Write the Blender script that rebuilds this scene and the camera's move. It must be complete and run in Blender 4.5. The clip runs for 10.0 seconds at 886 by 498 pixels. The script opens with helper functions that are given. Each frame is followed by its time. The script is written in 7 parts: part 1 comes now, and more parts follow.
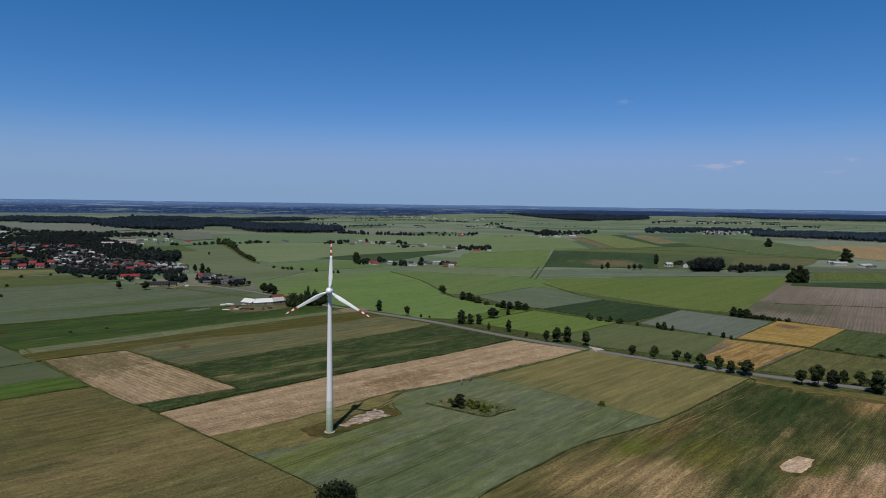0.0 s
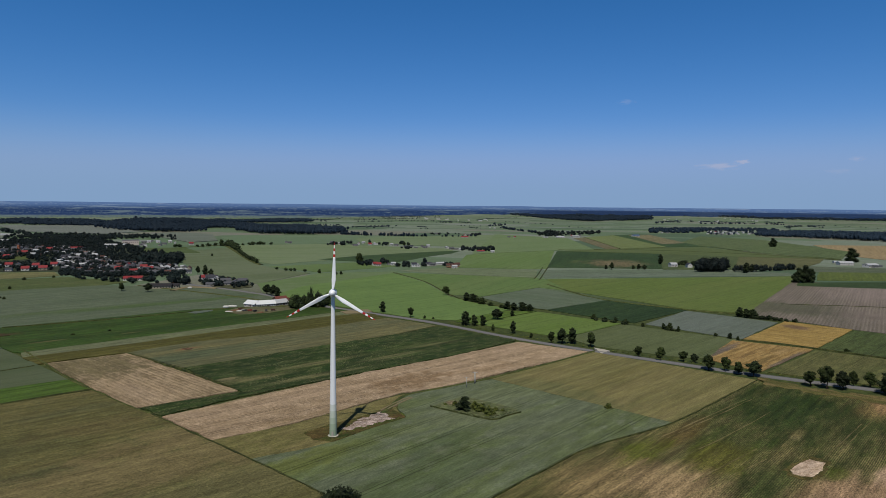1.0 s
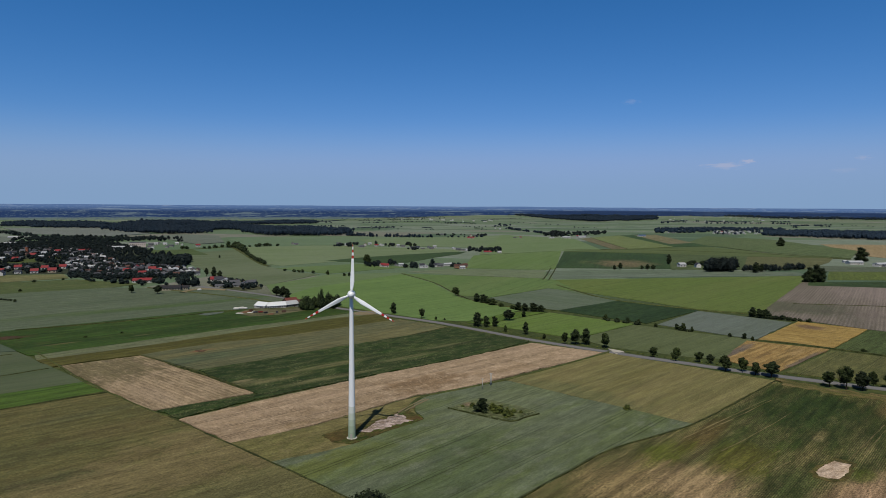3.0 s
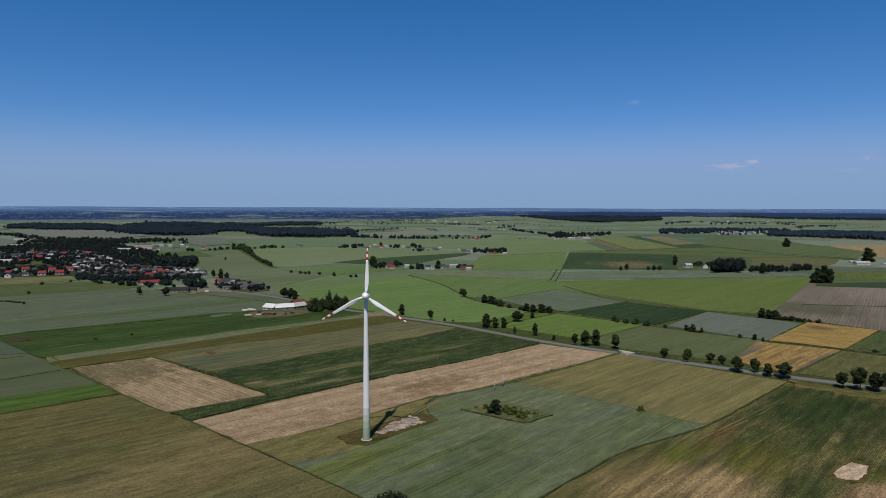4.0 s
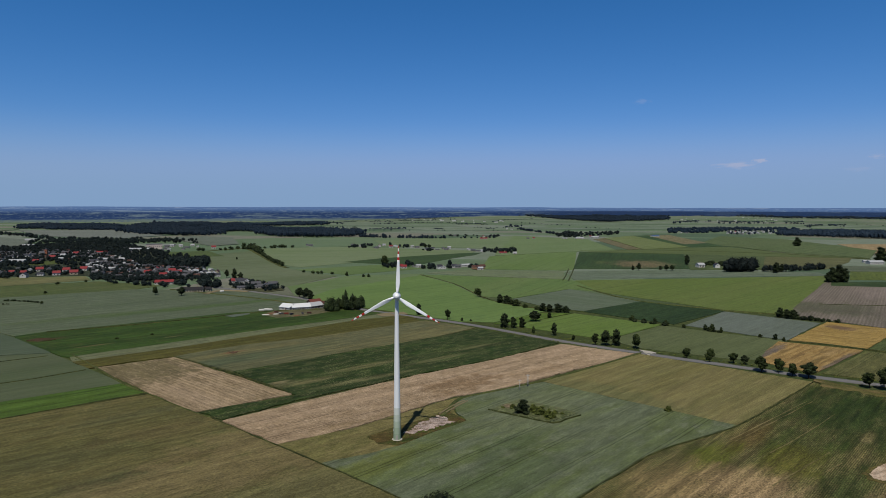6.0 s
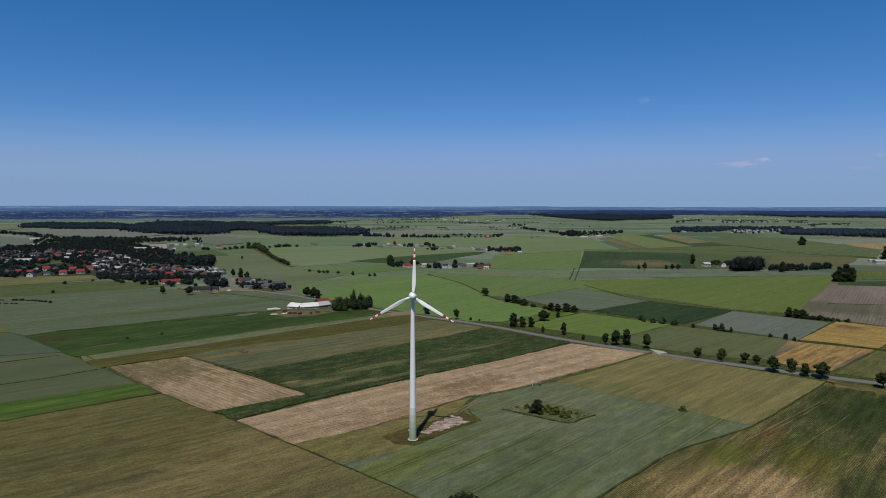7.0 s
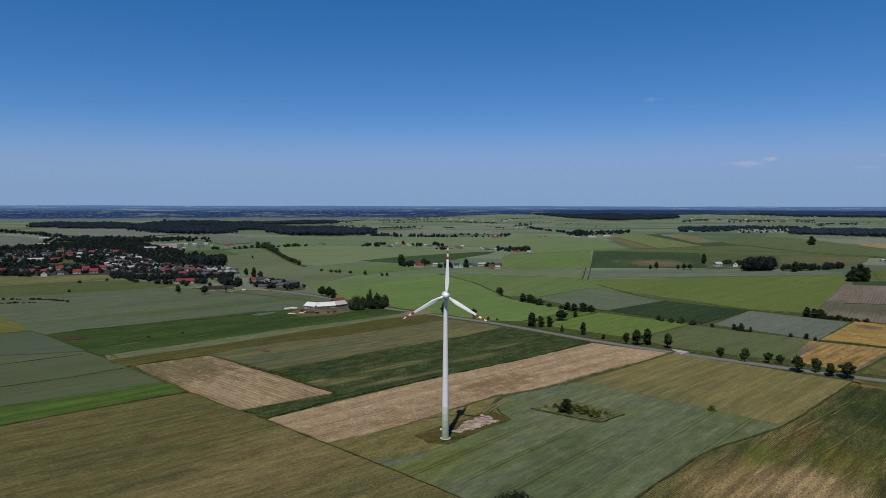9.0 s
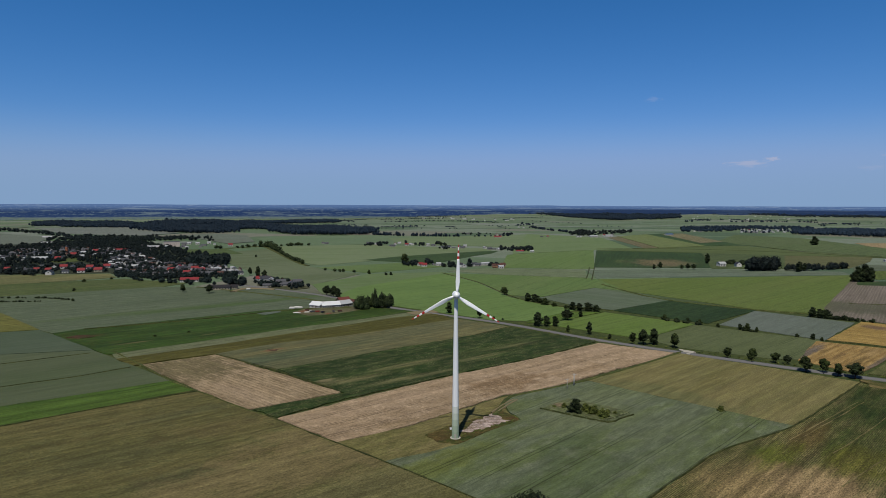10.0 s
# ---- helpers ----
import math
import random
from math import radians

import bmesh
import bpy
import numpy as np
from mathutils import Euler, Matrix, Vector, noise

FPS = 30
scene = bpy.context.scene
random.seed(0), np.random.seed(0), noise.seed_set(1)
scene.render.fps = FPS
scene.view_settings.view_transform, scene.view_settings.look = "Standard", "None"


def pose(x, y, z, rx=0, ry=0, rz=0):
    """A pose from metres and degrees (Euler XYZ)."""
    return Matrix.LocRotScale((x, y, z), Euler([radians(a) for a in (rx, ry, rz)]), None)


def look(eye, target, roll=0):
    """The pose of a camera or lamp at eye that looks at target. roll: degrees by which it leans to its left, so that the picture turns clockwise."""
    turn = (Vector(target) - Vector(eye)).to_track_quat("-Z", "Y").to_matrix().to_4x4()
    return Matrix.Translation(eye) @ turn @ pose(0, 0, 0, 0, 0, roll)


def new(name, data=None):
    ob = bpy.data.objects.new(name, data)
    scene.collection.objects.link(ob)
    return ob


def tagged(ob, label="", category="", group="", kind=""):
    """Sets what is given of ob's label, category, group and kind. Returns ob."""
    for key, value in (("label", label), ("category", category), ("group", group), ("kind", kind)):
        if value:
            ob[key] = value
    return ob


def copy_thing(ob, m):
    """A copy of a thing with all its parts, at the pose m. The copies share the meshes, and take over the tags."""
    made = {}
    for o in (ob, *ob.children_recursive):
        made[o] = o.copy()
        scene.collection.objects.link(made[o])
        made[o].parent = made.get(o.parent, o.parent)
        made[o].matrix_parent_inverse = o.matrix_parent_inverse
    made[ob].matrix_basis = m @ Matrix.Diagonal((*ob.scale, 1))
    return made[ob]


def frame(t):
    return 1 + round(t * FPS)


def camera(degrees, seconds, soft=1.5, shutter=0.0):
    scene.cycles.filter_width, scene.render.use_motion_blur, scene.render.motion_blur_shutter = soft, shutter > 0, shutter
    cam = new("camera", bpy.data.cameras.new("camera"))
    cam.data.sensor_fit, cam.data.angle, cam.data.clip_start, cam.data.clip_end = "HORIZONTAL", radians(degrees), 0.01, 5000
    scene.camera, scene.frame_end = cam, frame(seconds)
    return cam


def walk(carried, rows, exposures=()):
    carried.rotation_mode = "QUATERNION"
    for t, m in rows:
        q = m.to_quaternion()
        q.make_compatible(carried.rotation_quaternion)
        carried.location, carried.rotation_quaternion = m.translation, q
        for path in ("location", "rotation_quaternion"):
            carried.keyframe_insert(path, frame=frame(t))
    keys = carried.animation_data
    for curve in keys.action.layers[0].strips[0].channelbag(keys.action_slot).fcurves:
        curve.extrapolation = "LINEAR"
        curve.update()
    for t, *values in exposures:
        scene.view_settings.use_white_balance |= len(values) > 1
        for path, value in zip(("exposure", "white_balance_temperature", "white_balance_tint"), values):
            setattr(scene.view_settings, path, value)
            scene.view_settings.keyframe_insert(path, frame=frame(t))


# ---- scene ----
cam = camera(70.0, 10.0, 0.75)
PATH = [
    (0, (1.666, -1.594, 104.384), (1.654, 0.135, 104.263), 0.8),
    (0.5, (1.514, 0.686, 104.134), (1.498, 2.415, 104.016), 0.7),
    (1, (0.995, 1.865, 104.287), (0.975, 3.594, 104.168), 0.6),
    (1.5, (0.100, 3.042, 104.199), (0.076, 4.771, 104.081), 0.5),
    (2, (-1.238, 3.539, 104.103), (-1.265, 5.268, 103.985), 0.4),
    (2.5, (-3.383, 3.611, 104.102), (-3.411, 5.340, 103.984), 0.4),
    (4, (-10.598, 3.581, 104.057), (-10.637, 5.310, 103.944), 0.2),
    (4.5, (-13.531, 3.294, 104.241), (-13.573, 5.023, 104.127), 0.2),
    (5, (-16.140, 3.117, 104.093), (-16.185, 4.846, 103.979), 0.1),
    (5.5, (-19.000, 3.084, 104.138), (-19.049, 4.813, 104.024), 0.1),
    (7, (-28.105, 3.233, 104.656), (-28.163, 4.961, 104.539), 0.1),
    (7.5, (-31.516, 3.097, 104.598), (-31.576, 4.825, 104.480), 0.1),
    (8, (-34.906, 2.753, 104.493), (-34.967, 4.482, 104.376), 0.1),
    (8.5, (-38.133, 2.618, 104.504), (-38.197, 4.346, 104.387), 0.1),
    (9, (-40.987, 2.116, 104.587), (-41.055, 3.844, 104.469), 0.1),
    (9.5, (-43.645, 2.206, 104.549), (-43.715, 3.934, 104.430), 0.2),
    (10, (-45.154, 1.926, 104.737), (-45.225, 3.654, 104.617), 0.2),
]
walk(cam, [(t, look(eye, target, roll)) for t, eye, target, roll in PATH])

# ---------------------------------------------------------------- light
SUN_TO = Vector((-7.2, -41.4, 75.0)).normalized()
sun_data = bpy.data.lights.new("sun", "SUN")
sun_data.energy, sun_data.angle, sun_data.color = 5.0, radians(0.53), (1.0, 0.94, 0.83)
sun = new("sun", sun_data)
sun.matrix_world = look(SUN_TO * 300, (0, 0, 0))

world = bpy.data.worlds.new("sky")
scene.world = world
world.use_nodes = True
wn, wl = world.node_tree.nodes, world.node_tree.links
sky = wn.new("ShaderNodeTexSky")
sky.sky_type, sky.sun_disc = "NISHITA", False
sky.sun_elevation, sky.sun_rotation = math.asin(SUN_TO.z), radians(189.9)
sky.altitude, sky.air_density, sky.dust_density, sky.ozone_density = 100, 1.0, 0.0, 1.0


def world_math(op, a, b, c=0.0):
    n = wn.new("ShaderNodeMath")
    n.operation = op
    for i, v in enumerate((a, b, c)):
        if isinstance(v, bpy.types.NodeSocket):
            wl.new(v, n.inputs[i])
        else:
            n.inputs[i].default_value = v
    return n.outputs[0]


# the clear air of a deep blue summer sky: less red overhead, no yellow rim at the horizon
split, join = wn.new("ShaderNodeSeparateColor"), wn.new("ShaderNodeCombineColor")
wl.new(sky.outputs[0], split.inputs[0])
red = world_math("MULTIPLY", world_math("POWER", world_math("MULTIPLY", split.outputs[0], 0.06), 1.68), 21.5)
# towards the zenith the sky pales to a softer blue
where, height, overhead = wn.new("ShaderNodeTexCoord"), wn.new("ShaderNodeSeparateXYZ"), wn.new("ShaderNodeMapRange")
wl.new(where.outputs["Generated"], height.inputs[0])
wl.new(height.outputs[2], overhead.inputs[0])
overhead.interpolation_type = "SMOOTHSTEP"
overhead.inputs[1].default_value, overhead.inputs[2].default_value = 0.42, 0.75


def pale(low, high):
    """low near the horizon, high overhead"""
    return world_math("ADD", world_math("MULTIPLY", low, world_math("SUBTRACT", 1.0, overhead.outputs[0])), world_math("MULTIPLY", high, overhead.outputs[0]))


wl.new(pale(world_math("SMOOTH_MIN", red, 4.25, 1.5), world_math("MULTIPLY", split.outputs[0], 1.0)), join.inputs[0])
wl.new(world_math("SMOOTH_MIN", world_math("MULTIPLY", split.outputs[1], 0.845), 6.4, 1.5), join.inputs[1])
wl.new(pale(world_math("MULTIPLY", split.outputs[2], 1.46), world_math("MULTIPLY", split.outputs[2], 0.5)), join.inputs[2])
# even blue-grey haze low over the horizon
low, haze = wn.new("ShaderNodeMapRange"), wn.new("ShaderNodeMix")
low.interpolation_type = "SMOOTHSTEP"
wl.new(height.outputs[2], low.inputs[0])
low.inputs[1].default_value, low.inputs[2].default_value, low.inputs[3].default_value, low.inputs[4].default_value = 0.0, 0.14, 0.9, 0.0
haze.data_type = "RGBA"
wl.new(low.outputs[0], haze.inputs[0])
wl.new(join.outputs[0], haze.inputs[6])
haze.inputs[7].default_value = (3.75, 5.88, 9.35, 1.0)
wl.new(haze.outputs[2], wn["Background"].inputs[0])
wn["Background"].inputs[1].default_value = 0.0645
scene.view_settings.exposure = -0.15

# ---------------------------------------------------------------- terrain
EYE_Z, CENTRE = 104.5, (-22.0, 2.0)


def far_radius(d):
    """Distance at which the far country is set: beyond 2.5 km it is drawn in and raised to fit the camera's view."""
    return d if d < 2500 else 2500 + 1800 * (1 - math.exp(-(d - 2500) / 1800))


def land(x, y):
    """Height of the ground; beyond 2.5 km raised to stay on the camera's sight lines."""
    r = math.hypot(x - CENTRE[0], y - CENTRE[1])
    if r <= 2500:
        return 0.0
    d = 2500 - 1800 * math.log(max(1e-3, 1 - (r - 2500) / 1800))
    return EYE_Z * (1 - r / d)


# ---------------------------------------------------------------- materials
def lin(r, g, b, gain=0.568):
    return tuple(gain * ((c / 255 + 0.055) / 1.055) ** 2.4 if c > 10 else gain * c / 255 / 12.92 for c in (r, g, b)) + (1.0,)


class Nodes:
    """A small builder for node materials."""

    def __init__(self, name, roughness=0.85, specular=0.2):
        self.mat = bpy.data.materials.new(name)
        self.mat.use_nodes = True
        self.tree = self.mat.node_tree
        self.bsdf = self.tree.nodes["Principled BSDF"]
        self.bsdf.inputs["Roughness"].default_value = roughness
        self.bsdf.inputs["Specular IOR Level"].default_value = specular

    def put(self, socket, value):
        if isinstance(value, bpy.types.NodeSocket):
            self.tree.links.new(value, socket)
        else:
            socket.default_value = value

    def node(self, kind, out=0, **inputs):
        n = self.tree.nodes.new(kind)
        for key, value in inputs.items():
            self.put(n.inputs[int(key[1:]) if key[1:].isdigit() else key], value)
        return n, n.outputs[out]

    def math(self, op, a, b=0.0, c=0.0, clamp=False):
        n = self.tree.nodes.new("ShaderNodeMath")
        n.operation, n.use_clamp = op, clamp
        for i, v in enumerate((a, b, c)):
            self.put(n.inputs[i], v)
        return n.outputs[0]

    def coords(self, turn=0.0, scale=(1, 1, 1), shift=(0, 0, 0)):
        """Object coordinates, turned first and then stretched."""
        tc = self.tree.nodes.new("ShaderNodeTexCoord")
        out = tc.outputs["Object"]
        for angle, size, move in (((0, 0, radians(turn)), (1, 1, 1), (0, 0, 0)), ((0, 0, 0), scale, shift)):
            m = self.tree.nodes.new("ShaderNodeMapping")
            m.inputs["Rotation"].default_value, m.inputs["Scale"].default_value, m.inputs["Location"].default_value = angle, size, move
            self.tree.links.new(out, m.inputs["Vector"])
            out = m.outputs[0]
        return out

    def noise(self, vec, scale, detail=4, rough=0.6):
        n = self.tree.nodes.new("ShaderNodeTexNoise")
        self.tree.links.new(vec, n.inputs["Vector"])
        n.inputs["Scale"].default_value, n.inputs["Detail"].default_value, n.inputs["Roughness"].default_value = scale, detail, rough
        return n.outputs["Fac"]

    def ramp(self, fac, lo, hi):
        n = self.tree.nodes.new("ShaderNodeMapRange")
        n.interpolation_type = "SMOOTHSTEP"
        self.put(n.inputs[0], fac)
        n.inputs[1].default_value, n.inputs[2].default_value = lo, hi
        return n.outputs[0]

    def mix(self, fac, a, b, blend="MIX"):
        n = self.tree.nodes.new("ShaderNodeMix")
        n.data_type, n.blend_type = "RGBA", blend
        self.put(n.inputs[0], fac)
        self.put(n.inputs[6], a)
        self.put(n.inputs[7], b)
        return n.outputs[2]

    def bump(self, height, strength=0.4, distance=0.3):
        n = self.tree.nodes.new("ShaderNodeBump")
        n.inputs["Strength"].default_value, n.inputs["Distance"].default_value = strength, distance
        self.put(n.inputs["Height"], height)
        self.tree.links.new(n.outputs[0], self.bsdf.inputs["Normal"])

    def done(self, colour):
        self.put(self.bsdf.inputs["Base Color"], colour)
        return self.mat


def crop(name, main, other, third, turn, patch=45.0, rows=0.0, row_depth=0.35, tram=0.0, speckle=0.5, streak=4.0, cover=0.5, grit=0.62, spots=(), flecks=0.0, blotch=0.55, mid=0.8, bit=1.5, pale=1.0):
    """Crop, stubble or soil. turn: direction of the drilled rows in degrees; rows: their spacing; tram: spacing of the wheel tracks;
    grit: contrast of the fine grain; flecks, bit, pale: share, fineness and paleness of bare flecks; blotch: strength of the pale blotches; mid: contrast of the broader grain; spots: (x, y, radius along, radius across, colour, strength) of stains and thin places."""
    n = Nodes(name, 0.9, 0.08)
    main, other, third = ((c[0] * 1.03, c[1], c[2] * 0.95, 1.0) for c in (main, other, third))
    along = n.coords(-turn, (1 / streak, 1, 1), (len(name) * 13.7, turn, 0))
    flat = n.coords(-turn)
    broad = n.noise(along, 1 / patch, 6, 0.66)
    colour = n.mix(n.ramp(broad, cover - 0.1, cover + 0.1), main, other)
    blot = n.noise(n.coords(-turn, (1 / max(1.0, streak * 0.35), 1, 1), (turn, 31, 0)), 1 / (patch * 0.4), 7, 0.72)
    colour = n.mix(n.math("MULTIPLY", n.ramp(blot, 0.5, 0.68), blotch), colour, third)
    fine = n.noise(n.coords(-turn, (1 / (1 + 0.25 * streak), 1, 1)), 1.0, 5, 0.8)
    grain = n.noise(n.coords(-turn, (1 / (1 + 0.08 * streak), 1, 1)), 1.3, 6, 0.9)
    colour = n.mix(n.math("MULTIPLY", n.ramp(fine, 0.44, 0.64), speckle), colour, third)
    dark = n.math("MULTIPLY_ADD", n.ramp(grain, 0.32, 0.68), grit * 1.3, 1.0 - grit * 0.65)
    streaks = n.noise(n.coords(-turn, (0.02, 1, 1), (0, 7, 0)), 0.22, 4, 0.7)
    dark = n.math("MULTIPLY", dark, n.math("MULTIPLY_ADD", n.ramp(streaks, 0.35, 0.65), grit * 0.42, 1.0 - grit * 0.21))
    middle = n.noise(n.coords(-turn, (1 / streak, 1, 1), (17, 3, 0)), 0.3, 5, 0.75)
    dark = n.math("MULTIPLY", dark, n.math("MULTIPLY_ADD", n.ramp(middle, 0.34, 0.66), grit * mid, 1.0 - grit * mid / 2))
    sep = n.tree.nodes.new("ShaderNodeSeparateXYZ")
    wob = n.tree.nodes.new("ShaderNodeVectorMath")
    wob.operation = "ADD"
    n.tree.links.new(flat, wob.inputs[0])
    nz = n.tree.nodes.new("ShaderNodeTexNoise")
    nz.inputs["Scale"].default_value = 0.02
    n.tree.links.new(flat, nz.inputs["Vector"])
    n.tree.links.new(nz.outputs["Color"], wob.inputs[1])
    n.tree.links.new(wob.outputs[0], sep.inputs[0])
    v = sep.outputs[1]
    if rows:
        s = n.math("SINE", n.math("MULTIPLY", v, 2 * math.pi / rows))
        s = n.math("MULTIPLY", n.math("MULTIPLY_ADD", s, 0.5, 0.5), n.ramp(blot, 0.3, 0.55))
        colour = n.mix(n.math("MULTIPLY", s, row_depth), colour, third)
    for x, y, ra, rb, tint, strength in spots:
        c, sn = math.cos(radians(-turn)), math.sin(radians(-turn))
        px, py = x * c - y * sn, x * sn + y * c
        sp = n.tree.nodes.new("ShaderNodeSeparateXYZ")
        n.tree.links.new(flat, sp.inputs[0])
        dx = n.math("DIVIDE", n.math("SUBTRACT", sp.outputs[0], px), ra)
        dy = n.math("DIVIDE", n.math("SUBTRACT", sp.outputs[1], py), rb)
        d = n.math("SQRT", n.math("ADD", n.math("MULTIPLY", dx, dx), n.math("MULTIPLY", dy, dy)))
        d = n.math("ADD", d, n.math("MULTIPLY_ADD", blot, 2.4, -1.2))
        mask = n.math("SUBTRACT", 1.0, n.ramp(d, 0.35, 1.15))
        colour = n.mix(n.math("MULTIPLY", mask, strength), colour, (tint[0] * 1.03, tint[1], tint[2] * 0.95, 1.0))
    if tram:
        f = n.math("FRACT", n.math("DIVIDE", v, tram))
        a = n.math("LESS_THAN", n.math("ABSOLUTE", n.math("SUBTRACT", f, 0.5 - 1.0 / tram)), 0.22 / tram)
        b = n.math("LESS_THAN", n.math("ABSOLUTE", n.math("SUBTRACT", f, 0.5 + 1.0 / tram)), 0.22 / tram)
        both = n.math("MULTIPLY", n.math("ADD", a, b), n.ramp(broad, 0.3, 0.55))
        dark = n.math("MULTIPLY", dark, n.math("MULTIPLY_ADD", both, -0.5, 1.0))
    colour = n.mix(1.0, colour, n.node("ShaderNodeCombineXYZ", X=dark, Y=dark, Z=dark)[1], "MULTIPLY")
    if flecks:
        bits = n.noise(n.coords(-turn, (0.6, 1, 1), (3, 9, 0)), bit, 3, 0.7)
        shade = n.noise(n.coords(-turn, (0.6, 1, 1), (41, 5, 0)), bit * 0.8, 3, 0.7)
        amount = n.math("MULTIPLY", n.ramp(bits, 0.54, 0.63), n.ramp(blot, 0.4, 0.6))
        colour = n.mix(n.math("MULTIPLY", n.ramp(shade, 0.54, 0.66), flecks * 0.5), colour, tuple(c * 0.45 for c in main[:3]) + (1.0,))
        bare = n.mix(pale, n.mix(1.0, colour, (1.6, 1.5, 1.45, 1.0), "MULTIPLY"), tuple(min(1.0, c * 1.4) for c in third[:3]) + (1.0,))
        colour = n.mix(n.math("MULTIPLY", amount, flecks), colour, bare)
    n.bump(grain, 0.6, 0.5)
    return n.done(colour)


def plain(name, colour, roughness=0.6, specular=0.3, vary=0.18, scale=1.5, metal=0.0):
    """Painted or mineral surface with soft stains and grain."""
    n = Nodes(name, roughness, specular)
    n.bsdf.inputs["Metallic"].default_value = metal
    vec = n.coords()
    a, b = n.noise(vec, scale, 5, 0.65), n.noise(vec, scale * 9, 3, 0.7)
    k = n.math("ADD", n.math("MULTIPLY_ADD", a, vary * 2, 1 - vary), n.math("MULTIPLY_ADD", b, vary * 0.8, -vary * 0.4))
    n.bump(b, 0.12, 0.02)
    return n.done(n.mix(1.0, colour, n.node("ShaderNodeCombineXYZ", X=k, Y=k, Z=k)[1], "MULTIPLY"))


def leafy(name, dark, light):
    """Foliage, each clump in a tint of its own, each plant a little different."""
    n = Nodes(name, 0.7, 0.12)
    geo = n.tree.nodes.new("ShaderNodeNewGeometry")
    info = n.tree.nodes.new("ShaderNodeObjectInfo")
    colour = n.mix(geo.outputs["Random Per Island"], dark, light)
    k = n.math("MULTIPLY_ADD", info.outputs["Random"], 0.5, 0.75)
    return n.done(n.mix(1.0, colour, n.node("ShaderNodeCombineXYZ", X=k, Y=k, Z=n.math("MULTIPLY", k, 0.95))[1], "MULTIPLY"))


def far_ground():
    """Grassland and far-off patchwork of fields, haze greyed into the far colours."""
    n = Nodes("meadow_ground", 0.95, 0.08)
    vec = n.coords(28)
    vor = n.tree.nodes.new("ShaderNodeTexVoronoi")
    vor.distance = "CHEBYCHEV"
    m = n.coords(14, (1 / 420, 1 / 340, 1))
    n.tree.links.new(m, vor.inputs["Vector"])
    vor.inputs["Scale"].default_value = 1.0
    vor.inputs["Randomness"].default_value = 0.85
    sep = n.tree.nodes.new("ShaderNodeSeparateColor")
    n.tree.links.new(vor.outputs["Color"], sep.inputs[0])
    cr = n.tree.nodes.new("ShaderNodeValToRGB")
    cr.color_ramp.interpolation = "CONSTANT"
    # field tones made paler and greyer, standing in for distance haze
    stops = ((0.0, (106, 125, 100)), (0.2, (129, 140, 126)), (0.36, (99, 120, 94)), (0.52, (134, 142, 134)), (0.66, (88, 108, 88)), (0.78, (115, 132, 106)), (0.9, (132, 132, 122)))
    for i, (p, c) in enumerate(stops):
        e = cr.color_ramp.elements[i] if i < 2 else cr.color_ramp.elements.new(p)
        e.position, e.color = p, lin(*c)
    n.tree.links.new(sep.outputs[0], cr.inputs[0])
    broad = n.noise(vec, 1 / 60, 6, 0.65)
    fine = n.noise(vec, 0.3, 5, 0.75)
    colour = n.mix(n.math("MULTIPLY", n.ramp(broad, 0.35, 0.7), 0.4), cr.outputs[0], lin(90, 106, 74))
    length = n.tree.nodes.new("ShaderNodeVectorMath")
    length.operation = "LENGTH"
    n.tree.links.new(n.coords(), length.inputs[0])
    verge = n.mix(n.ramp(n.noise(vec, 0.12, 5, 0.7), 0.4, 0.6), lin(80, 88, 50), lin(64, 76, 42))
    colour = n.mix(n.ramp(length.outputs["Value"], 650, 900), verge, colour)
    k = n.math("MULTIPLY_ADD", n.ramp(fine, 0.3, 0.7), 0.6, 0.7)
    n.bump(fine, 0.4, 0.4)
    return n.done(n.mix(1.0, colour, n.node("ShaderNodeCombineXYZ", X=k, Y=k, Z=k)[1], "MULTIPLY"))


GRASS = crop("rough_grass", lin(84, 92, 54), lin(66, 82, 44), lin(104, 100, 66), 20, 14, speckle=0.6, streak=1.5)
# dark grass, with the shade lying in the ditches put into its colour
DITCH = crop("ditch_grass", lin(58, 66, 38), lin(84, 88, 54), lin(44, 52, 30), 20, 5, speckle=0.6, streak=1.5)
ASPHALT = plain("asphalt", lin(120, 119, 120), 0.9, 0.2, 0.14, 0.4)
DIRT = plain("dirt_track", lin(136, 124, 98), 0.95, 0.1, 0.2, 0.3)
SAND = crop("pale_sand", lin(212, 192, 174), lin(178, 156, 134), lin(226, 208, 194), 35, 3, speckle=0.5, streak=2.5, grit=0.6)
BARE = plain("reddish_soil", lin(120, 92, 72), 0.95, 0.1, 0.3, 0.25)
BARK = plain("bark", lin(70, 58, 46), 0.9, 0.1, 0.3, 3.0)
LEAF = leafy("leaves", lin(36, 47, 24), lin(66, 78, 38))
LEAF_DARK = leafy("dark_leaves", lin(28, 38, 23), lin(52, 64, 35))
# far foliage: the blue of distance haze is put into the leaf colour
LEAF_FAR = leafy("haze_blue_leaves", lin(25, 39, 54), lin(35, 51, 68))
# village and grove foliage: dark leaves with some haze blue mixed in
LEAF_VILLAGE = leafy("hazed_dark_leaves", lin(21, 30, 32), lin(36, 48, 47))
LEAF_OLIVE = leafy("olive_leaves", lin(60, 70, 31), lin(106, 114, 56))
WHITE = plain("white_gelcoat", lin(228, 231, 236, 0.84), 0.35, 0.5, 0.03, 0.5)
RED = plain("red_marking_paint", lin(196, 42, 36), 0.4, 0.4, 0.06, 0.8)
CONCRETE = plain("concrete", lin(190, 186, 176), 0.9, 0.2, 0.12, 0.8)
GLASS = plain("window_glass", lin(40, 46, 54), 0.1, 0.6, 0.05, 0.5)
